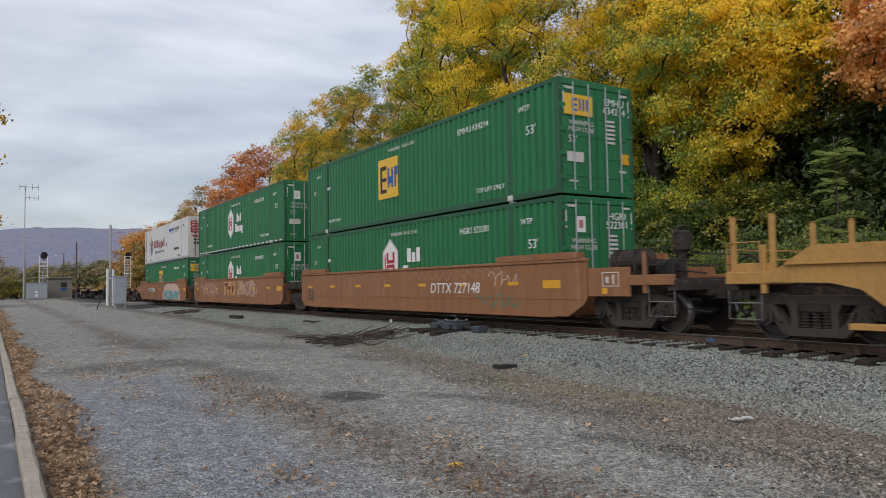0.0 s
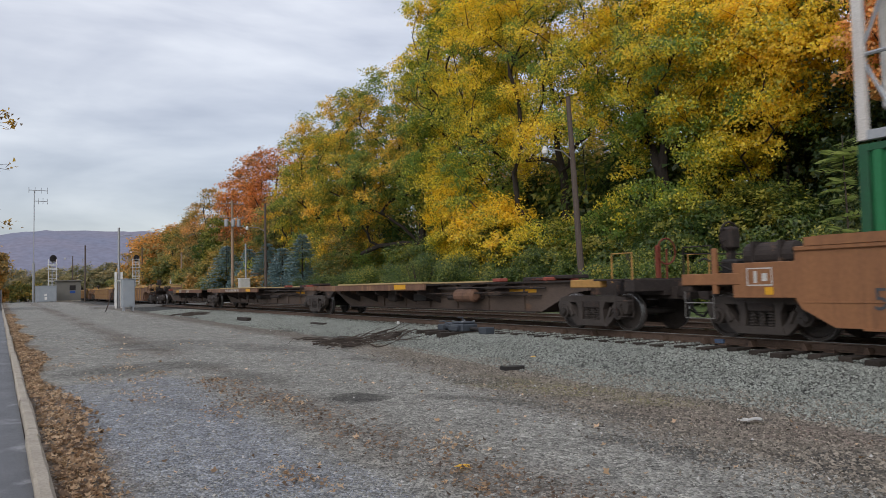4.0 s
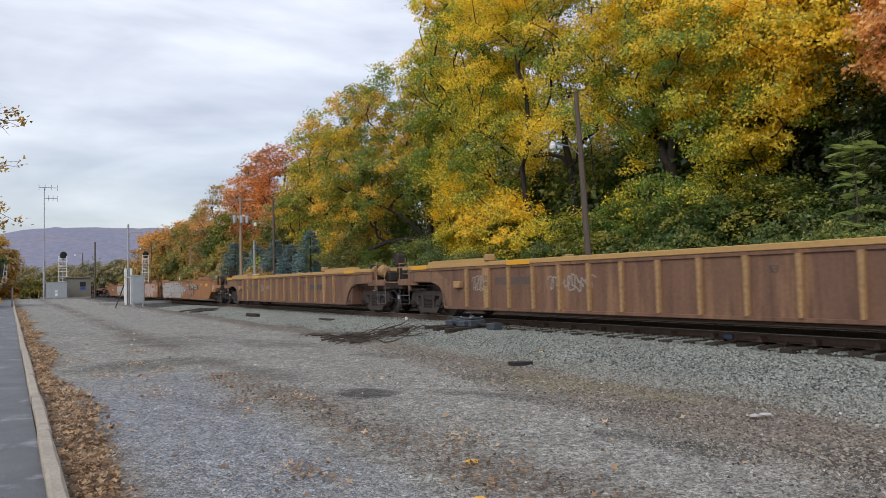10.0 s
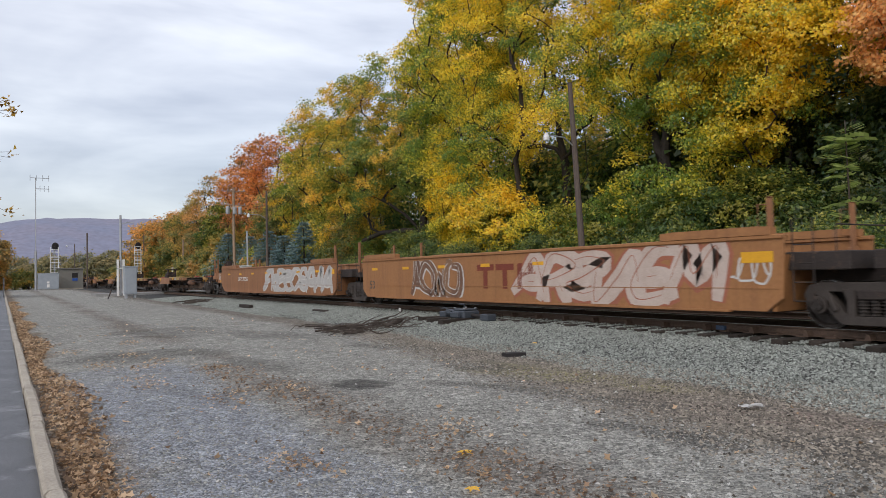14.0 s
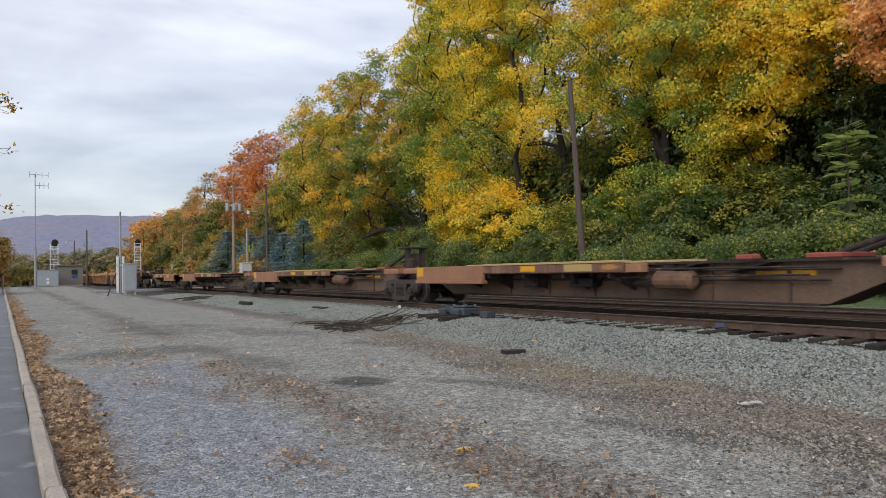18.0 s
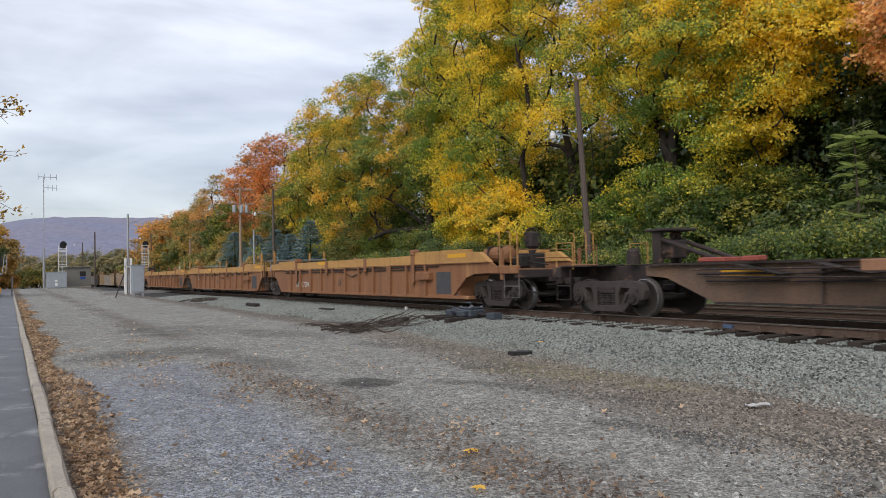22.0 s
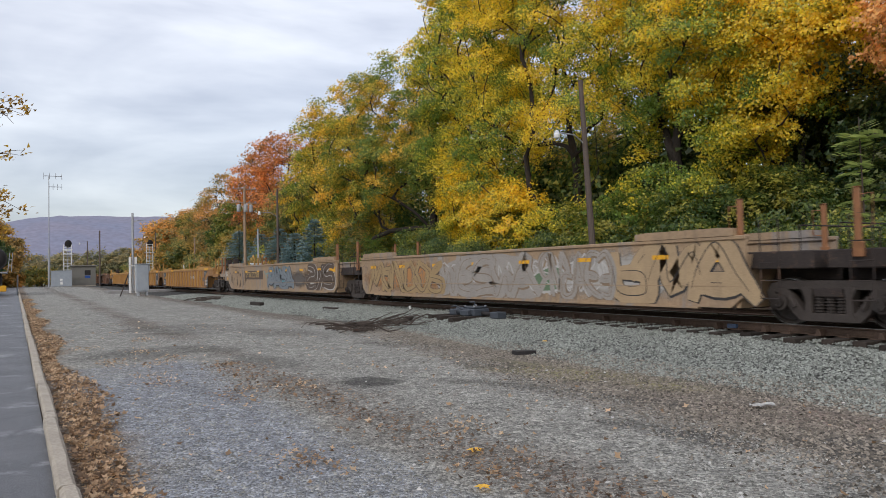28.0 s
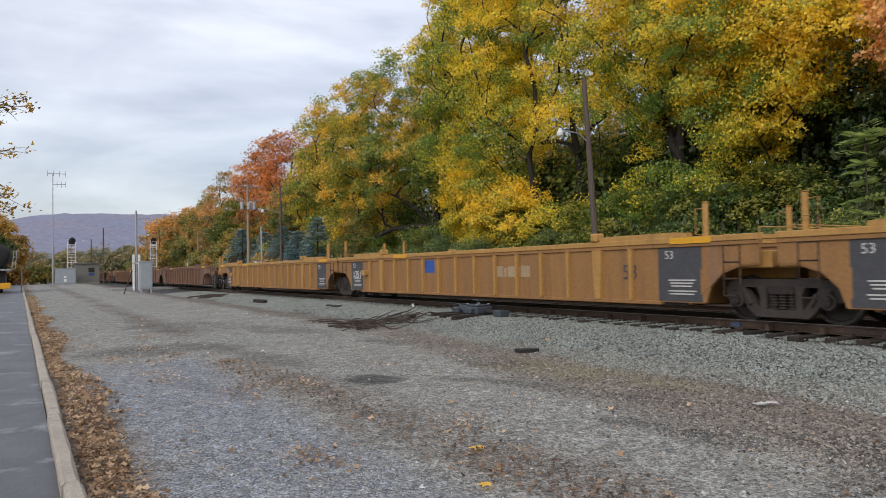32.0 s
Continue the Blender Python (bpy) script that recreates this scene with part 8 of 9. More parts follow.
def build_hill():
    """The long wooded ridge across the valley."""
    # the blue-violet of distant haze is put into the hillside colour
    m = material("haze_tinted_hillside", (0.20, 0.215, 0.295), 1.0, other=(0.255, 0.225, 0.27), scale=0.006, fine=0.05, fine_amount=0.14)
    rs = np.random.RandomState(4)
    n, rows = 120, 14
    verts = []
    for j in range(rows):
        for i in range(n):
            a = radians(-30 + 75 * i / (n - 1))
            f = j / (rows - 1)
            d = 2300 + 900 * f
            top = 222 + 28 * math.sin(a * 5 + 0.6) + 10 * math.sin(a * 17) + 4 * math.sin(a * 41)
            top *= smooth_step(-22, 3, math.degrees(a)) * 0.8 + 0.2
            verts.append((d * math.sin(a), d * math.cos(a), -5 + top * math.sin(f * math.pi / 2) + rs.uniform(-3, 3)))
    faces = np.array([(j * n + i, j * n + i + 1, (j + 1) * n + i + 1, (j + 1) * n + i) for j in range(rows - 1) for i in range(n - 1)])
    tagged(link_mesh("hill", indexed_mesh("hill", np.array(verts), faces), m), "long wooded ridge across the valley with haze in its colour", "hill", kind="structure")


build_hill()


# ---- lineside fixtures ----
def street_lamp(x, y, height, arm_z, arm, label, pole_mat, lean=0.0, radius=0.14):
    z = ground_height(x, y)
    t = tagged(empty("street_lamp", (x, y, z - 0.1)), label, "street lamp", "lamp poles")
    part("pole", tube(bmesh.new(), [(0, 0, 0), (lean * 0.5, 0, height * 0.5), (lean, 0, height)], radius, 10, [radius, radius * 0.85, radius * 0.65]), pole_mat, t)
    lx = lean * arm_z / height
    part("arm", tube(bmesh.new(), [(lx, 0.0, arm_z - 0.45), (lx - arm * 0.35, 0.05, arm_z - 0.05), (lx - arm * 0.75, 0.1, arm_z), (lx - arm, 0.12, arm_z)], 0.03, 6), STEEL, t, "curved steel arm")
    bm = bmesh.new()
    prof = [(-0.10, 0.04), (-0.06, 0.09), (0.05, 0.12), (0.10, 0.15), (0.25, 0.135), (0.29, 0.06)]
    rings = [[bm.verts.new((lx - arm + r * math.cos(a), 0.12 + r * math.sin(a), arm_z - h)) for a in (k * math.pi / 6 for k in range(12))] for h, r in prof]
    for a, b in zip(rings, rings[1:]):
        for k in range(12):
            bm.faces.new((a[k], a[(k + 1) % 12], b[(k + 1) % 12], b[k]))
    bm.faces.new(rings[0])
    bm.faces.new(rings[-1][::-1])
    part("lamp_head", bm, WHITE, t, "white lamp head")
    return t


def utility_pole(x, y, height):
    z = ground_height(x, y)
    t = tagged(empty("utility_pole", (x, y, z - 0.1)), "pale wooden utility pole with transformers and crossarms", "utility pole")
    part("pole", tube(bmesh.new(), [(0, 0, 0), (0, 0, height)], 0.17, 10, [0.18, 0.13]), WOOD_PALE, t)
    for dz in (0.35, 1.9):
        part("crossarm", boxes((-1.35, 1.35, -0.06, 0.06, height - dz - 0.06, height - dz + 0.06)), WOOD_PALE, t)
        for px in (-1.2, -0.6, 0.6, 1.2):
            part("insulator", tube(bmesh.new(), [(px, 0, height - dz + 0.06), (px, 0, height - dz + 0.24)], 0.05, 6), STEEL, t)
    for px in (-0.75, 0.62, 0.02):
        part("transformer", tube(bmesh.new(), [(px, -0.35, height - 2.95), (px, -0.35, height - 2.9), (px, -0.35, height - 2.2), (px, -0.35, height - 2.1)], 0.22, 12, [0.18, 0.22, 0.22, 0.12]), STEEL, t, "grey transformer can")
    return t


def antenna_mast(x, y, height):
    z = ground_height(x, y)
    t = tagged(empty("antenna_mast", (x, y, z - 0.05)), "tall thin grey radio mast with yagi aerials", "mast")
    part("lower_tube", tube(bmesh.new(), [(0, 0, 0), (0, 0, height * 0.35)], 0.17, 8), STEEL, t)
    part("upper_tube", tube(bmesh.new(), [(0, 0, height * 0.35), (0, 0, height)], 0.06, 8), STEEL, t)
    for dz, x0, x1 in ((0.0, -0.7, 1.7), (1.6, 0.0, 1.7)):
        bm = tubes(0.05, [(x0, 0, height - dz), (x1, 0, height - dz)])
        for k in range(4):
            px = x0 + (x1 - x0) * k / 3
            tube(bm, [(px, 0, height - dz - 0.45), (px, 0, height - dz + 0.45)], 0.035, 5)
        part("aerial", bm, STEEL, t, "yagi aerial")
    return t


def signal(x, y, height, label):
    z = ground_height(x, y)
    t = tagged(empty("railway_signal", (x, y, z - 0.05)), label, "railway signal", "signals")
    part("mast", tube(bmesh.new(), [(0, 0, 0), (0, 0, height)], 0.11, 8), STEEL, t)
    bm = bmesh.new()
    for px in (-0.55, 0.5):
        box(bm, px - 0.055, px + 0.055, -0.55, -0.45, 0.3, height)
    zz = 0.6
    while zz < height:
        box(bm, -0.55, 0.5, -0.53, -0.47, zz - 0.035, zz + 0.035)
        zz += 0.5
    part("ladder", bm, WHITE, t, "white ladder")
    bm = bmesh.new()
    for zz in np.arange(height - 3.2, height, 0.8):
        tube(bm, [(-0.55, -0.5, zz), (-0.7, -0.95, zz), (-0.02, -1.2, zz), (0.65, -0.95, zz), (0.5, -0.5, zz)], 0.04, 5)
    part("safety_cage", bm, WHITE, t, "white hoops round the ladder")
    part("platform", boxes((-0.8, 0.8, -0.7, 0.3, height - 1.6, height - 1.52)), STEEL, t)
    back = [(0.1 + 0.5 * math.cos(a), height + 0.1 + 0.62 * math.sin(a)) for a in (k * math.pi / 8 for k in range(16))]
    bm = bmesh.new()
    v0, v1 = [bm.verts.new((px, -0.2, pz)) for px, pz in back], [bm.verts.new((px, -0.28, pz)) for px, pz in back]
    bm.faces.new(v0)
    bm.faces.new(v1[::-1])
    for k in range(16):
        bm.faces.new((v0[k], v1[k], v1[(k + 1) % 16], v0[(k + 1) % 16]))
    head = part("signal_head", bm, BLACK, t, "black rounded signal head")
    for k in range(3):
        part("hood", tube(bmesh.new(), [(0.1, -0.28, height - 0.25 + 0.36 * k), (0.1, -0.58, height - 0.25 + 0.36 * k)], 0.13, 10), BLACK, head)
    return t


def relay_cabinet(x, y, w, d, h, mat, label, legs=0.25, notice=False):
    z = ground_height(x, y)
    t = tagged(empty("relay_cabinet", (x, y, z)), label, "cabinet", "signal cabinets")
    part("body", boxes((-w / 2, w / 2, -d / 2, d / 2, legs, h), bevel=0.02), mat, t)
    part("roof", boxes((-w / 2 - 0.05, w / 2 + 0.05, -d / 2 - 0.05, d / 2 + 0.05, h, h + 0.07), bevel=0.015), mat, t)
    part("door", boxes((-w / 2 + 0.05, w / 2 - 0.05, -d / 2 - 0.02, -d / 2 + 0.01, legs + 0.08, h - 0.08), bevel=0.008), mat, t)
    for px in (-w / 2 + 0.12, w / 2 - 0.12):
        part("leg", boxes((px - 0.06, px + 0.06, -d / 2 + 0.06, d / 2 - 0.06, -0.15, legs)), STEEL, t)
    if notice:
        part("notice", boxes((-0.22, 0.1, -d / 2 - 0.026, -d / 2 - 0.021, h * 0.40, h * 0.52), (-0.2, 0.12, -d / 2 - 0.026, -d / 2 - 0.021, h * 0.16, h * 0.34)), WHITE, t)
    return t


def build_fixtures():
    street_lamp(23.7, 25.15, 10.1, 7.5, 1.6, "leaning dark wooden pole with a white street lamp", WOOD, lean=-0.62, radius=0.17)
    street_lamp(22.5, 69.0, 9.8, 7.4, 1.8, "dark wooden pole with a white street lamp", WOOD)
    street_lamp(24.0, 150.0, 10.0, 9.0, 2.0, "distant wooden pole with street lamp", WOOD)
    street_lamp(12.6, 160.0, 8.8, 8.4, 1.4, "distant wooden pole with street lamp", WOOD)
    utility_pole(22.0, 79.0, 11.2)
    tagged(part("steel_post", tube(bmesh.new(), [(22.6, 76, 0.2), (22.6, 76, 6.6)], 0.1, 8), STEEL, None), "plain grey steel post", "post")
    tagged(part("wooden_post", tube(bmesh.new(), [(23.5, 112, 0.2), (23.5, 112, 7.5)], 0.12, 8), WOOD_PALE, None), "pale wooden pole behind the tracks", "pole")
    tagged(part("wooden_post", tube(bmesh.new(), [(10.4, 112, 0.2), (10.4, 112, 8.4)], 0.1, 8), WOOD, None), "dark wooden pole by the shed", "pole")
    antenna_mast(4.35, 120.0, 16.6)
    b = tagged(empty("junction_box", (22.0, 74.6, ground_height(22.0, 74.6))), "white steel junction box behind the tracks", "cabinet")
    part("body", boxes((-0.55, 0.55, -0.4, 0.4, 0.15, 2.3), bevel=0.03), OFFWHITE, b)
    part("lid", boxes((-0.6, 0.6, -0.45, 0.45, 2.3, 2.38), bevel=0.02), WHITE, b)
    part("plinth", boxes((-0.6, 0.6, -0.45, 0.45, -0.1, 0.16)), CONCRETE, b)
    f = tagged(empty("sign_frame", (22.0, 110.4, ground_height(22.0, 110.4))), "small white sign frame on two legs", "sign")
    for x in (-0.4, 0.4):
        part("leg", boxes((x - 0.06, x + 0.06, -0.06, 0.06, -0.1, 2.75), bevel=0.01), WHITE, f)
    part("board", boxes((-0.5, 0.5, -0.09, -0.06, 2.2, 2.75), bevel=0.01), WHITE, f)
    shrub(22.7, 58.6, 2.05, 1.25, 470, DARKLEAF, 16000, 0.09, "low clipped dark green hedge behind the tracks", 5.0)
    signal(7.0, 124.0, 6.5, "tall signal beside the shed")
    signal(21.0, 138.0, 7.2, "tall signal behind the tracks")
    relay_cabinet(8.3, 58.0, 0.85, 0.8, 2.35, CABINET, "pale grey steel relay cabinet", 0.3)
    relay_cabinet(5.75, 116.0, 2.6, 2.0, 2.3, CABINET, "long pale grey signal cabinet with notices", 0.1, True)
    s = tagged(empty("signal_shed", (8.85, 120.0, ground_height(8.85, 120))), "taupe signal shed with a flat roof", "shed")
    part("body", boxes((-1.6, 1.6, -1.5, 1.5, 0.0, 3.0), bevel=0.02), SHED, s)
    part("roof", boxes((-1.8, 1.8, -1.75, 1.75, 3.0, 3.15), bevel=0.02), SHED, s, "flat overhanging roof")
    part("window", boxes((0.1, 0.9, -1.53, -1.49, 1.7, 2.4)), BLACK, s, "dark window")
    part("notice", boxes((0.15, 0.85, -1.54, -1.5, 1.25, 1.6)), BLUE, s, "blue notice")
    part("plinth", boxes((-1.65, 1.65, -1.55, 1.55, -0.3, 0.18)), CONCRETE, s)
    # crossing mast with white stand beside the cabinet
    m = tagged(empty("crossing_mast", (8.7, 66.0, ground_height(8.7, 66))), "thin grey mast in a white equipment stand", "mast")
    part("mast", tube(bmesh.new(), [(0, 0, 0), (0, 0, 6.9)], 0.09, 8), STEEL, m)
    part("arm", tubes(0.04, [(0, 0, 6.1), (0.5, 0, 6.3), (1.1, 0, 6.25)]), STEEL, m)
    part("stand", boxes((-0.3, -0.14, -0.2, 0.2, 0, 3.1), (0.14, 0.3, -0.2, 0.2, 0, 3.1), (-0.3, 0.3, -0.2, 0.2, 2.3, 2.4), bevel=0.01), WHITE, m, "white painted stand")
    tagged(part("propped_post", tube(bmesh.new(), [(6.6, 57.0, 0.1), (7.35, 58.0, 1.9)], 0.045, 6), RUST, None), "thin rusty post leaning beside the cabinet", "post")
    tagged(part("level_crossing", boxes((6.8, 20.0, 66, 70.0, 0.24, 0.47)), material("crossing_panel", (0.30, 0.29, 0.28), 0.9, scale=2), None), "pale concrete level crossing deck", "crossing", kind="structure")


build_fixtures()


# ---- loose stones, litter and small things on the ground ----
def stone_field(name, points, sizes, mat, label, category, seed):
    """Many angular stones in one mesh; points: x, y, z of their feet."""
    rs = np.random.RandomState(seed)
    base = np.array([(1, 0.2, -0.3), (-0.9, -0.3, -0.3), (0.1, 1, -0.25), (-0.2, -1, -0.3), (0.2, 0.1, 0.95)], float)
    tri = np.array([(0, 2, 4), (2, 1, 4), (1, 3, 4), (3, 0, 4)])
    n = len(points)
    v = np.repeat(base[None], n, 0) * (1 + 0.28 * rs.normal(size=(n, 5, 1)))
    ang = rs.uniform(0, 6.28, n)
    ca, sa = np.cos(ang)[:, None], np.sin(ang)[:, None]
    flat = rs.uniform(0.45, 0.9, n)[:, None]
    tilt = rs.normal(size=n)[:, None] * 0.35
    x, y, z = v[:, :, 0] * 1.15, v[:, :, 1] * 0.85, v[:, :, 2] * flat
    y, z = y * np.cos(tilt) - z * np.sin(tilt), y * np.sin(tilt) + z * np.cos(tilt)
    v = np.stack([x * ca - y * sa, x * sa + y * ca, z], axis=2) * sizes[:, None, None] + points[:, None, :]
    faces = (tri[None] + 5 * np.arange(n)[:, None, None]).reshape(-1, 3)
    ob = link_mesh(name, indexed_mesh(name, v.reshape(-1, 3), faces), mat)
    return tagged(ob, label, category, kind="stuff")


def on_ground(xy, lift=0.0):
    return np.array([(x, y, ground_height(x, y) + lift) for x, y in xy])


def build_litter():
    rs = np.random.RandomState(12)
    # crushed rock of the shoulder and between the ties: most near the camera
    n = 105000
    y = 2.0 + 52 * rs.random_sample(n) ** 1.9
    edge = 7.0 + 0.11 * np.clip(y, 4, 16)
    x = edge + (11.8 - edge) * rs.random_sample(n)
    keep = x > edge + 0.8 * rs.random_sample(n) ** 2 + 0.25 * np.sin(y * 0.35) + 0.12 * np.sin(y * 1.3)
    pts = on_ground(np.stack([x, y], 1)[keep], 0.004)
    stone_field("ballast_stones", pts, rs.uniform(0.014, 0.028, len(pts)) + 0.006 * np.clip(pts[:, 1] / 20, 0, 1.5), STONE, "grey angular ballast stones", "ballast", 1)
    # stones filled in round the tie ends, thinner where the ties lie bare
    n = 17000
    y = 2.5 + 44 * rs.random_sample(n) ** 1.6
    x = rs.uniform(11.45, 12.14, n)
    off = np.abs((y - 1 + 0.265) % 0.53 - 0.265)
    keep = (off > 0.14) | ((y > 9.0) & (rs.random_sample(n) < 0.55) & (x < 12.05))
    x, y, off = x[keep], y[keep], off[keep]
    pts = np.stack([x, y, RAIL - 0.19 - 0.03 * (y < 9) + 0.035 * (off < 0.14) + 0.012 * rs.random_sample(len(x))], axis=1)
    stone_field("ballast_stones", pts, rs.uniform(0.016, 0.03, len(pts)), STONE, "grey ballast packed round the tie ends", "ballast", 9)
    # stones between the rails carry the under-train shade in their colour
    y = 1.0 + 45 * rs.random_sample(9000) ** 1.5
    x = np.concatenate([rs.uniform(12.4, 13.6, 4500), rs.uniform(14.3, 15.6, 4500)])
    pts = on_ground(np.stack([x, y], 1), 0.06)
    stone_field("ballast_stones", pts, rs.uniform(0.03, 0.05, len(pts)), SHADE_STONE, "ballast between the rails, shade under the train in its colour", "ballast", 2)
    n = 62000
    y = 1.8 + 18 * rs.random_sample(n) ** 1.7
    x = 0.5 + rs.random_sample(n) * (4.6 + 0.2 * y)
    dry_spot = ((x - 4.55) / 0.5) ** 2 + ((y - 9.75) / 0.7) ** 2 > 1
    x, y = x[dry_spot], y[dry_spot]
    n = len(x)
    pts = on_ground(np.stack([x, y], 1))
    stone_field("gravel", pts, 0.006 + 0.017 * rs.random_sample(n) ** 3, PEBBLE, "loose grey gravel on the lot", "gravel", 3)
    n = 56000
    y = 1.8 + 18 * rs.random_sample(n) ** 1.6
    x = 4.5 + 0.2 * y + 0.35 * rs.normal(size=n) + (4.0 - 0.1 * y) * rs.random_sample(n) ** 0.8
    keep = x < 9.0
    pts = on_ground(np.stack([x, y], 1)[keep])
    stone_field("brown_gravel", pts, 0.008 + 0.022 * rs.random_sample(len(pts)) ** 1.5, BROWN_STONE, "loose brown and grey stones beside the ballast", "gravel", 5)
    n = 16000
    y = 2.6 + 11.5 * rs.random_sample(n) ** 1.3
    x = 0.75 + 2.0 * rs.random_sample(n)
    stone_field("fine_gravel", on_ground(np.stack([x, y], 1)), 0.005 + 0.012 * rs.random_sample(n) ** 2, BLUE_STONE, "fine blue-grey gravel near the kerb", "gravel", 6)
    n = 500
    x, y = rs.uniform(1.0, 9.5, n), 2.0 + 30 * rs.random_sample(n) ** 1.5
    stone_field("pale_stones", on_ground(np.stack([x, y], 1)), rs.uniform(0.012, 0.03, n), OFFWHITE, "scattered pale stones on the lot", "gravel", 4)

    def leaf_litter(name, xs, ys, size, mat, label, lift=0.012):
        dry_place = ((xs - 4.55) / 0.6) ** 2 + ((ys - 9.75) / 0.85) ** 2 > 1
        xs, ys = xs[dry_place], ys[dry_place]
        n = len(xs)
        p = on_ground(np.stack([xs, ys], 1), lift) + np.stack([np.zeros(n), np.zeros(n), rs.random_sample(n) * 0.03], 1)
        nrm = rs.normal(size=(n, 3)) * 0.35 + (0, 0, 1)
        nrm /= np.linalg.norm(nrm, axis=1)[:, None]
        a = np.cross(nrm, rs.normal(size=(n, 3)))
        a /= np.linalg.norm(a, axis=1)[:, None]
        b = np.cross(nrm, a)
        s = (size * rs.uniform(0.5, 1.2, n))[:, None]
        up = nrm * s * 0.22
        ring = [p + a * s * 0.55, p + a * s * 0.2 + b * s * 0.2 + up * 0.5, p + a * s * 0.1 + b * s * 0.5 + up, p - a * s * 0.15 + b * s * 0.2, p - a * s * 0.5 + up, p - a * s * 0.15 - b * s * 0.2, p + a * s * 0.1 - b * s * 0.5 + up, p + a * s * 0.2 - b * s * 0.2 + up * 0.5]
        q = np.stack(ring, axis=1).reshape(-1, 3)
        tagged(link_mesh(name, raw_mesh(name, q, 8), mat), label, "fallen leaves", kind="stuff")

    dry = leaf_material("dry_fallen_leaves", (0.25, 0.155, 0.09), (0.46, 0.295, 0.165), (0.66, 0.49, 0.32), patch=1.5)
    n = 12500
    ys = -1.5 + 60 * rs.random_sample(n) ** 1.6
    band = 0.75 + 0.35 * np.sin(ys * 0.7) + np.where(ys < 9, 0.25, 0)
    xs = 0.42 + (0.5 * rs.random_sample(n) ** 1.3 + 0.1 * np.abs(rs.normal(size=n))) * np.maximum(band, 0.45)
    leaf_litter("leaf_drift", xs, ys, 0.075, dry, "drift of dry orange-brown leaves along the kerb")
    n = 420
    leaf_litter("scattered_leaves", rs.uniform(1.0, 7.5, n), 2.2 + 25 * rs.random_sample(n) ** 1.4, 0.07, dry, "scattered dry leaves on the gravel")
    n = 1000
    cl = rs.randint(0, 16, n)
    cx, cy = rs.uniform(1.2, 4.2, 16), rs.uniform(4.5, 20, 16)
    leaf_litter("leaf_clumps", cx[cl] + rs.normal(size=n) * 0.16, cy[cl] + rs.normal(size=n) * 0.3, 0.05, dry, "small clumps of crushed brown leaves")
    n = 1300
    ys = rs.uniform(3.2, 13, n)
    leaf_litter("leaf_mould", 3.35 + rs.normal(size=n) * 0.28 + 0.15 * np.sin(ys * 0.4), ys, 0.05, leaf_material("leaf_mould", (0.16, 0.11, 0.08), (0.26, 0.17, 0.11), (0.35, 0.22, 0.13), patch=2), "crushed brown leaf mould between the wheel lanes")
    bright = leaf_material("bright_fallen_leaves", (0.72, 0.34, 0.06), (0.85, 0.46, 0.07), (0.88, 0.56, 0.1))
    for x, y, s, m in ((3.47, 5.25, 0.16, bright), (2.9, 4.3, 0.12, bright), (-0.15, 5.3, 0.24, bright), (2.45, 3.9, 0.1, bright), (9.3, 11.4, 0.11, bright)):
        bm = bmesh.new()
        z = (ground_height(x, y) if x > 0.3 else 0.01) + 0.03
        pts = [(x + s * r * math.cos(a), y + s * r * math.sin(a), z + 0.015 * (k % 2)) for k, (a, r) in enumerate((q * math.pi / 5, (0.55 if q % 2 == 0 else 0.28)) for q in range(10))]
        c = bm.verts.new((x, y, z))
        vs = [bm.verts.new(p) for p in pts]
        for k in range(10):
            bm.faces.new((c, vs[k], vs[(k + 1) % 10]))
        tagged(part("fallen_leaf", bm, m, None), "single bright fallen maple leaf", "leaf", "fallen maple leaves")
    # dead branches heaped beside the ballast
    rng = random.Random(9)
    dead = material("dead_branch_bark", (0.085, 0.066, 0.054), 0.95, other=(0.04, 0.032, 0.027), scale=8)
    heap = tagged(empty("branch_pile", (0, 0, 0)), "heap of dead dark branches beside the ballast", "branches")
    for k in range(64):
        x0, y0 = rng.uniform(6.9, 9.6), 18.2 + rng.uniform(-1.3, 1.3)
        a = rng.uniform(-0.6, 0.6)
        L = rng.uniform(0.5, 1.9)
        pts = []
        for f in (0, 0.3, 0.65, 1):
            x, y = x0 + L * f * math.cos(a) + rng.uniform(-0.1, 0.1), y0 + L * f * math.sin(a) + rng.uniform(-0.12, 0.12)
            pts.append((x, y, ground_height(x, y) + 0.02 + rng.uniform(0.0, 0.2)))
        r = rng.choice((0.008, 0.01, 0.013, 0.018, 0.024))
        part("branch", tube(bmesh.new(), pts, r, 5, [r * 1.2, r, r * 0.7, r * 0.3]), dead, heap)
    part("log", tube(bmesh.new(), [(9.3, 18.0, ground_height(9.3, 18) + 0.05), (10.0, 18.4, ground_height(10, 18.4) + 0.06)], 0.07, 8), dead, heap)
    tagged(part("rubber_scrap", plate(bmesh.new(), [(8.0, 10.62), (8.35, 10.5), (8.45, 10.62), (8.3, 10.8), (8.02, 10.82)], ground_height(8.2, 10.7), ground_height(8.2, 10.7) + 0.07), BLACK, None), "flat black rubber scrap on the gravel", "debris")
    bm = bmesh.new()
    rs2, grid = random.Random(6), {}
    for i in range(7):
        for j in range(4):
            u, v = i / 6 - 0.5, j / 3 - 0.5
            x, y = 7.16 + 0.23 * u * (1 - 0.3 * abs(v)) + 0.05 * v + rs2.uniform(-0.015, 0.015), 4.98 - 0.16 * u + 0.13 * v * (1 - 0.5 * abs(u)) + rs2.uniform(-0.012, 0.012)
            grid[i, j] = bm.verts.new((x, y, ground_height(x, y) + 0.015 + rs2.uniform(0.0, 0.05)))
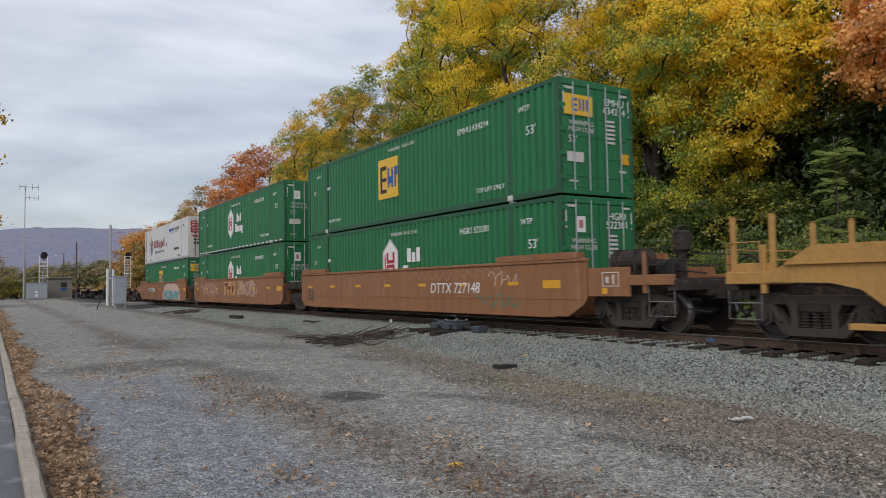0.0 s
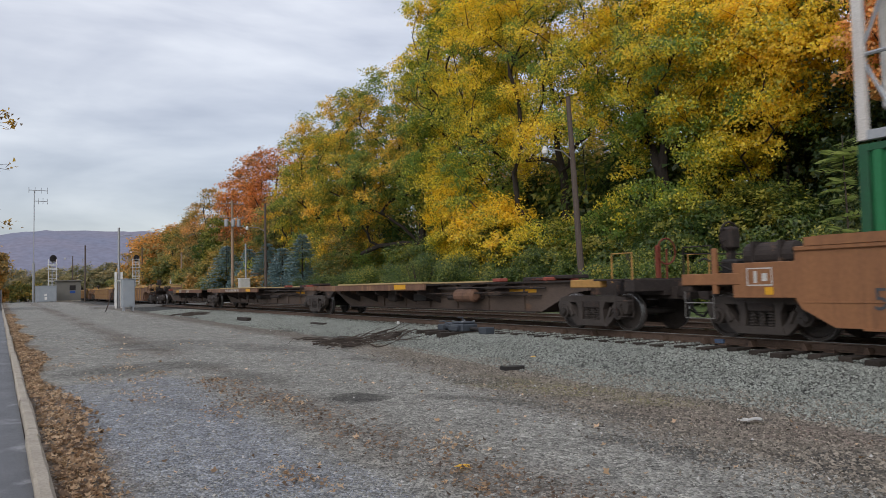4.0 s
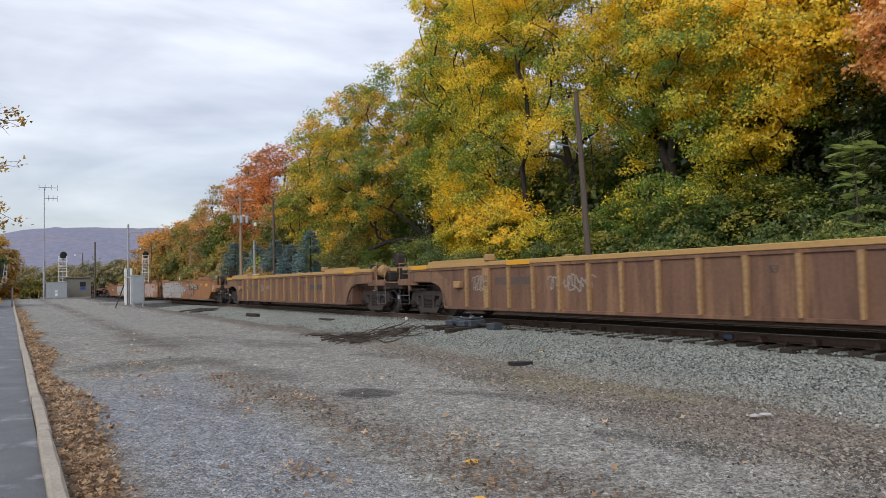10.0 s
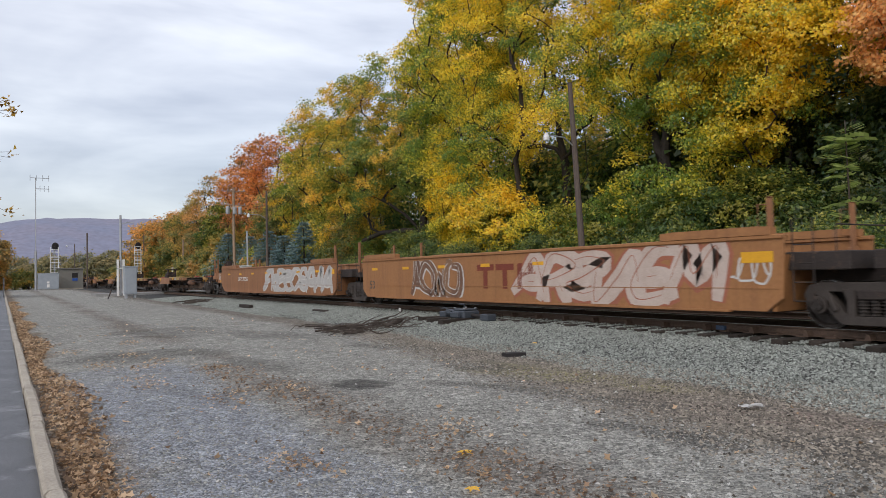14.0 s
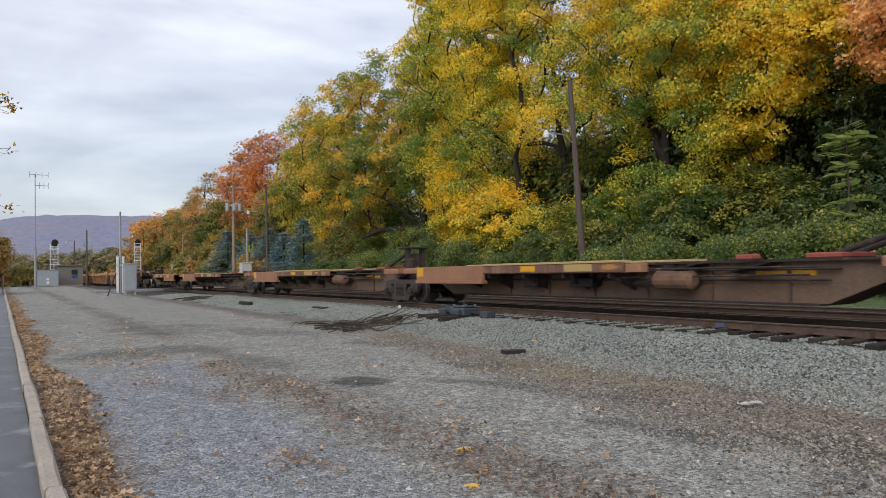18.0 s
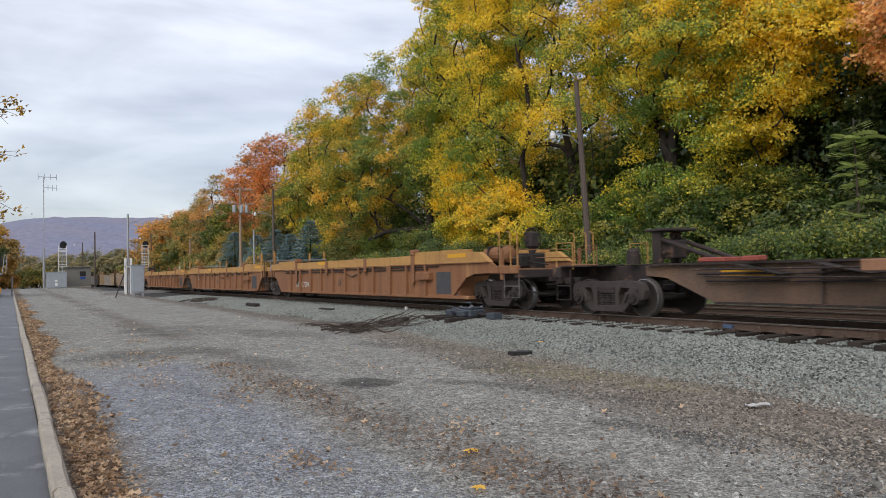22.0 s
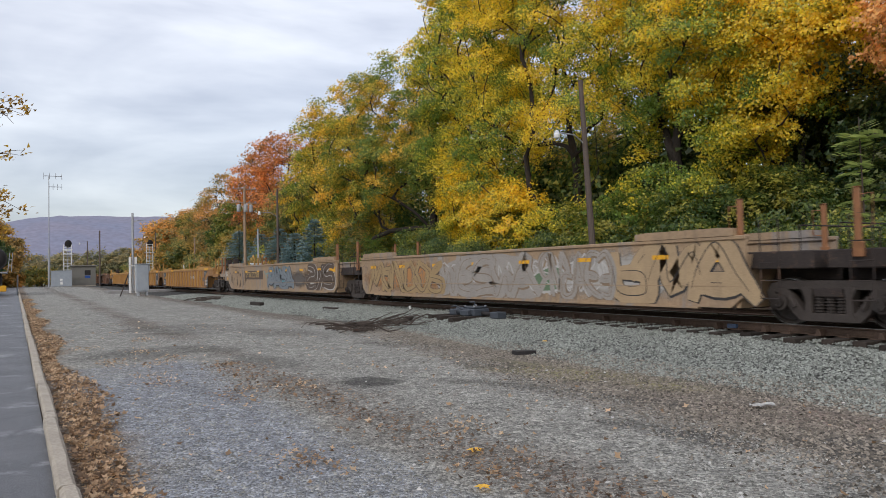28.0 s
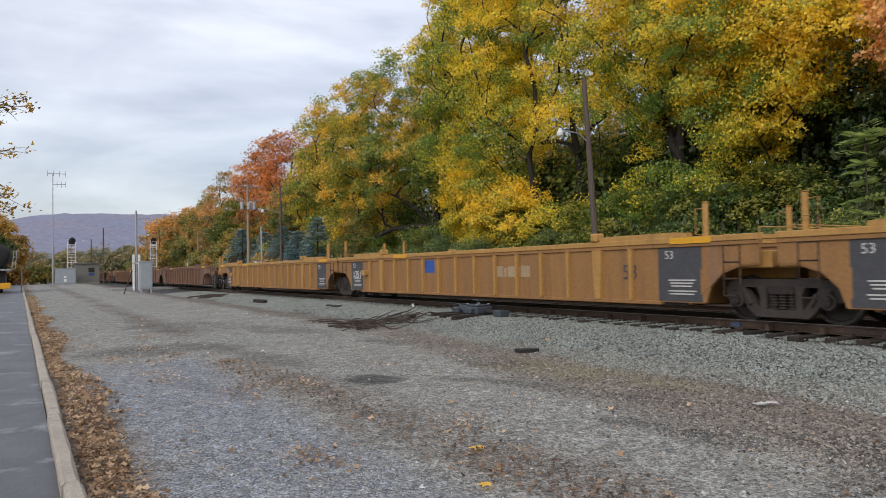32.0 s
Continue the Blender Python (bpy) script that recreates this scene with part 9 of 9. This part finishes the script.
    for i in range(6):
        for j in range(3):
            bm.faces.new((grid[i, j], grid[i + 1, j], grid[i + 1, j + 1], grid[i, j + 1]))
    bmesh.ops.solidify(bm, geom=bm.faces[:], thickness=0.006)
    tagged(part("white_scrap", bm, WHITE, None), "crumpled white plastic scrap on the gravel", "debris")
    twigs = tagged(empty("twig_pile", (0, 0, 0)), "small heap of dark twigs on the lot", "branches")
    for k in range(16):
        x0, y0, a, L = 9.0 + rng.uniform(-0.8, 0.8), 43.0 + rng.uniform(-1.2, 1.2), rng.uniform(-0.7, 0.7), rng.uniform(0.6, 1.6)
        pts = [(x0 + L * f * math.cos(a), y0 + L * f * math.sin(a), ground_height(x0 + L * f * math.cos(a), y0) + 0.03 + rng.uniform(0, 0.14)) for f in (0, 0.5, 1)]
        part("branch", tube(bmesh.new(), pts, 0.02, 5, [0.028, 0.02, 0.008]), dead, twigs)
    tagged(part("old_tie", boxes((9.55, 9.75, 32.0, 33.6, 0.10, 0.34), bevel=0.02), TIE, None), "discarded black wooden tie", "timber")
    tagged(part("old_tie", boxes((10.3, 10.5, 25.0, 26.2, 0.16, 0.30), bevel=0.02), TIE, None), "discarded black wooden tie", "timber")


build_litter()


tagged(part("marker_stake", boxes((11.58, 11.65, 21.41, 21.48, RAIL - 0.25, RAIL - 0.06), bevel=0.01), WHITE, None), "small white painted marker stake beside the rail", "marker")


def build_switch_machine():
    t = tagged(empty("switch_machine", (11.15, 16.9, RAIL - 0.2)), "dark grey electric switch machine on long ties", "switch machine")
    grey = material("switch_machine_paint", (0.06, 0.07, 0.085), 0.55, other=(0.04, 0.045, 0.055), scale=5)
    part("case", boxes((-0.30, 0.24, -0.55, 0.12, 0.03, 0.24), bevel=0.03), grey, t)
    part("lid", boxes((-0.26, 0.20, -0.5, 0.06, 0.24, 0.30), bevel=0.025), grey, t)
    part("motor", tube(bmesh.new(), [(-0.1, 0.12, 0.16), (-0.1, 0.55, 0.16)], 0.11, 12), grey, t, "round motor housing")
    part("gearbox", boxes((-0.24, 0.14, 0.5, 0.85, 0.02, 0.2), bevel=0.03), grey, t)
    part("hand_crank", tubes(0.02, [(-0.34, 0.0, 0.22), (-0.42, 0.2, 0.32), (-0.4, 0.45, 0.28)]), grey, t)
    part("cover", boxes((-0.42, -0.3, -0.42, -0.02, 0.05, 0.2), bevel=0.02), grey, t)
    part("selector", tubes(0.025, [(-0.1, -0.3, 0.3), (-0.1, -0.3, 0.42), (-0.2, -0.2, 0.42)]), grey, t)
    for bx, by in ((-0.22, -0.46), (0.16, -0.46), (-0.22, 0.02), (0.16, 0.02)):
        part("bolt", boxes((bx - 0.025, bx + 0.025, by - 0.025, by + 0.025, 0.30, 0.33)), STEEL, t)
    part("junction_box", boxes((-0.18, 0.12, -1.5, -1.15, 0.0, 0.18), bevel=0.02), grey, t)
    part("lock_rod", tubes(0.03, [(0.2, -0.2, 0.08), (1.2, -0.2, 0.08)], [(0.2, 0.3, 0.08), (1.2, 0.3, 0.08)]), RAILSTEEL, t)
    part("cable", tube(bmesh.new(), [(-0.05, -1.15, 0.1), (-0.05, -0.62, 0.12)], 0.05, 8), BLACK, t)
    for k, dy in enumerate((-0.45, 0.35, 1.0)):
        part("long_tie", boxes((-1.0 + 0.1 * k, 1.0, dy - 0.12, dy + 0.12, -0.12, 0.04), bevel=0.01), TIE, t)


build_switch_machine()


def build_left_branches():
    """Half-bare twigs of a tree that stands beside the car park."""
    t = tagged(empty("overhanging_tree", (-4.55, 26.0, 0)), "half-bare tree with thin twigs and a few yellow leaves", "tree", "trees beside the car park")
    rng, rs = random.Random(31), np.random.RandomState(31)
    bm, tips = bmesh.new(), []
    tube(bm, [(0, 0, -0.1), (0.1, 0, 3), (0.2, 0, 7), (0.1, 0, 11)], 0.2, 9, [0.26, 0.2, 0.15, 0.05])
    for z, length in ((3.0, 4.1), (3.6, 4.4), (4.2, 4.2), (5.3, 4.3), (6.3, 4.4), (7.0, 4.1)):
        p = Vector((0.15, 0, z))
        way = Vector((1, rng.uniform(-0.25, 0.25), rng.uniform(-0.02, 0.14))).normalized()
        pts = [p + way * length * f + Vector((0, 0, 0.12 * math.sin(f * 4 + z))) for f in (0, 0.25, 0.5, 0.75, 1)]
        tube(bm, pts, 0.03, 5, [0.06, 0.045, 0.03, 0.018, 0.006])
        tips += pts[3:]
        for k in range(7):
            q = pts[rng.choice((2, 3, 3))] + way * rng.uniform(0, 0.8)
            e = q + Vector((rng.uniform(0.2, 0.9), rng.uniform(-0.5, 0.5), rng.uniform(-0.45, 0.35)))
            tube(bm, [q, (q + e) / 2 + Vector((0, 0, 0.05)), e], 0.01, 4, [0.012, 0.009, 0.004])
            tips.append(e)
    part("trunk", bm, TWIG, t, "trunk with bare twigs")
    c = np.array([tuple(p) for p in tips])
    low = c[:, 2] < 4.6
    c = np.vstack([c, c[low], c[low]])
    link_mesh("leaves", raw_mesh("leaves", leaf_cloud(rs, c, np.full((len(c), 3), 0.16), 900, 0.13, 0.2, 0.12), 3), leaf_material("yellow_twig_leaves", (0.25, 0.14, 0.03), (0.48, 0.28, 0.04), (0.58, 0.36, 0.05)), t, "few yellow leaves")


build_left_branches()
tagged(part("marker_post", tube(bmesh.new(), [(0.2, 72, 0.2), (0.2, 72, 2.0)], 0.06, 8), STEEL, None), "thin grey post at the kerb", "post")


def build_parked_locomotive():
    """The dark end of a locomotive that stands beyond the car park."""
    t = tagged(empty("parked_locomotive", (-2.1, 70.0, ground_height(-2.1, 70.0))), "black locomotive standing beyond the car park, seen end-on", "locomotive")
    ring = [(1.55 * math.cos(a) * (1.0 if math.sin(a) > 0 else 0.96), 3.25 + 1.12 * math.sin(a)) for a in (k * math.pi / 12 for k in range(24))]
    bm = bmesh.new()
    rows = [[bm.verts.new((x * f, y, 3.25 + (z - 3.25) * f)) for x, z in ring] for y, f in ((0.0, 0.72), (0.12, 0.9), (0.35, 1.0), (9.0, 1.0))]
    for a, b in zip(rows, rows[1:]):
        for k in range(24):
            bm.faces.new((a[k], a[(k + 1) % 24], b[(k + 1) % 24], b[k]))
    bm.faces.new(rows[0][::-1])
    bm.faces.new(rows[-1])
    part("boiler", bm, BLACK, t, "sooty black rounded end", smooth=True)
    part("running_board", boxes((-1.55, 1.55, -0.5, 9.0, 1.98, 2.1), bevel=0.02), STEEL, t, "pale edged running board")
    part("frame", boxes((-1.1, 1.1, 0.2, 9.0, 0.9, 1.98), bevel=0.03), BLACK, t)
    part("buffer_beam", boxes((-1.5, 1.5, -0.75, -0.45, 0.45, 0.95), bevel=0.03), SIGNAL_YELLOW, t, "yellow buffer beam")
    part("ladder", tubes(0.03, [(1.6, -0.4, 2.1), (1.75, -0.4, 3.7)], [(1.85, -0.4, 2.1), (1.95, -0.4, 3.7)], [(1.64, -0.4, 2.6), (1.88, -0.4, 2.6)], [(1.68, -0.4, 3.1), (1.9, -0.4, 3.1)]), STEEL, t)
    part("lamp", tube(bmesh.new(), [(0, -0.25, 3.5), (0, 0.1, 3.5)], 0.22, 12), STEEL, t, "round headlamp")
    for y in (1.2, 3.0, 4.8):
        for x in (-0.78, 0.78):
            part("wheel", tube(bmesh.new(), [(x - 0.07, y, 0.62), (x + 0.07, y, 0.62)], 0.62, 20), BLACK, t)


build_parked_locomotive()


def motions():
    """The train runs past at a steady speed; its wheels turn with it."""
    for ob, x, q, z in TRAIN:
        walk(ob, [(t, pose(x, q - SPEED * t, z)) for t in range(0, 33)])
    for dy, sets in WHEELS.items():
        first = sets[0]
        walk(first, [(k / 30, pose(0, dy, WHEEL_R, math.degrees(SPEED * k / 30 / WHEEL_R) % 360)) for k in range(0, 961)])
        for w in sets[1:]:
            w.rotation_mode = "QUATERNION"
            w.animation_data_create()
            w.animation_data.action = first.animation_data.action
            w.animation_data.action_slot = first.animation_data.action_slot


motions()
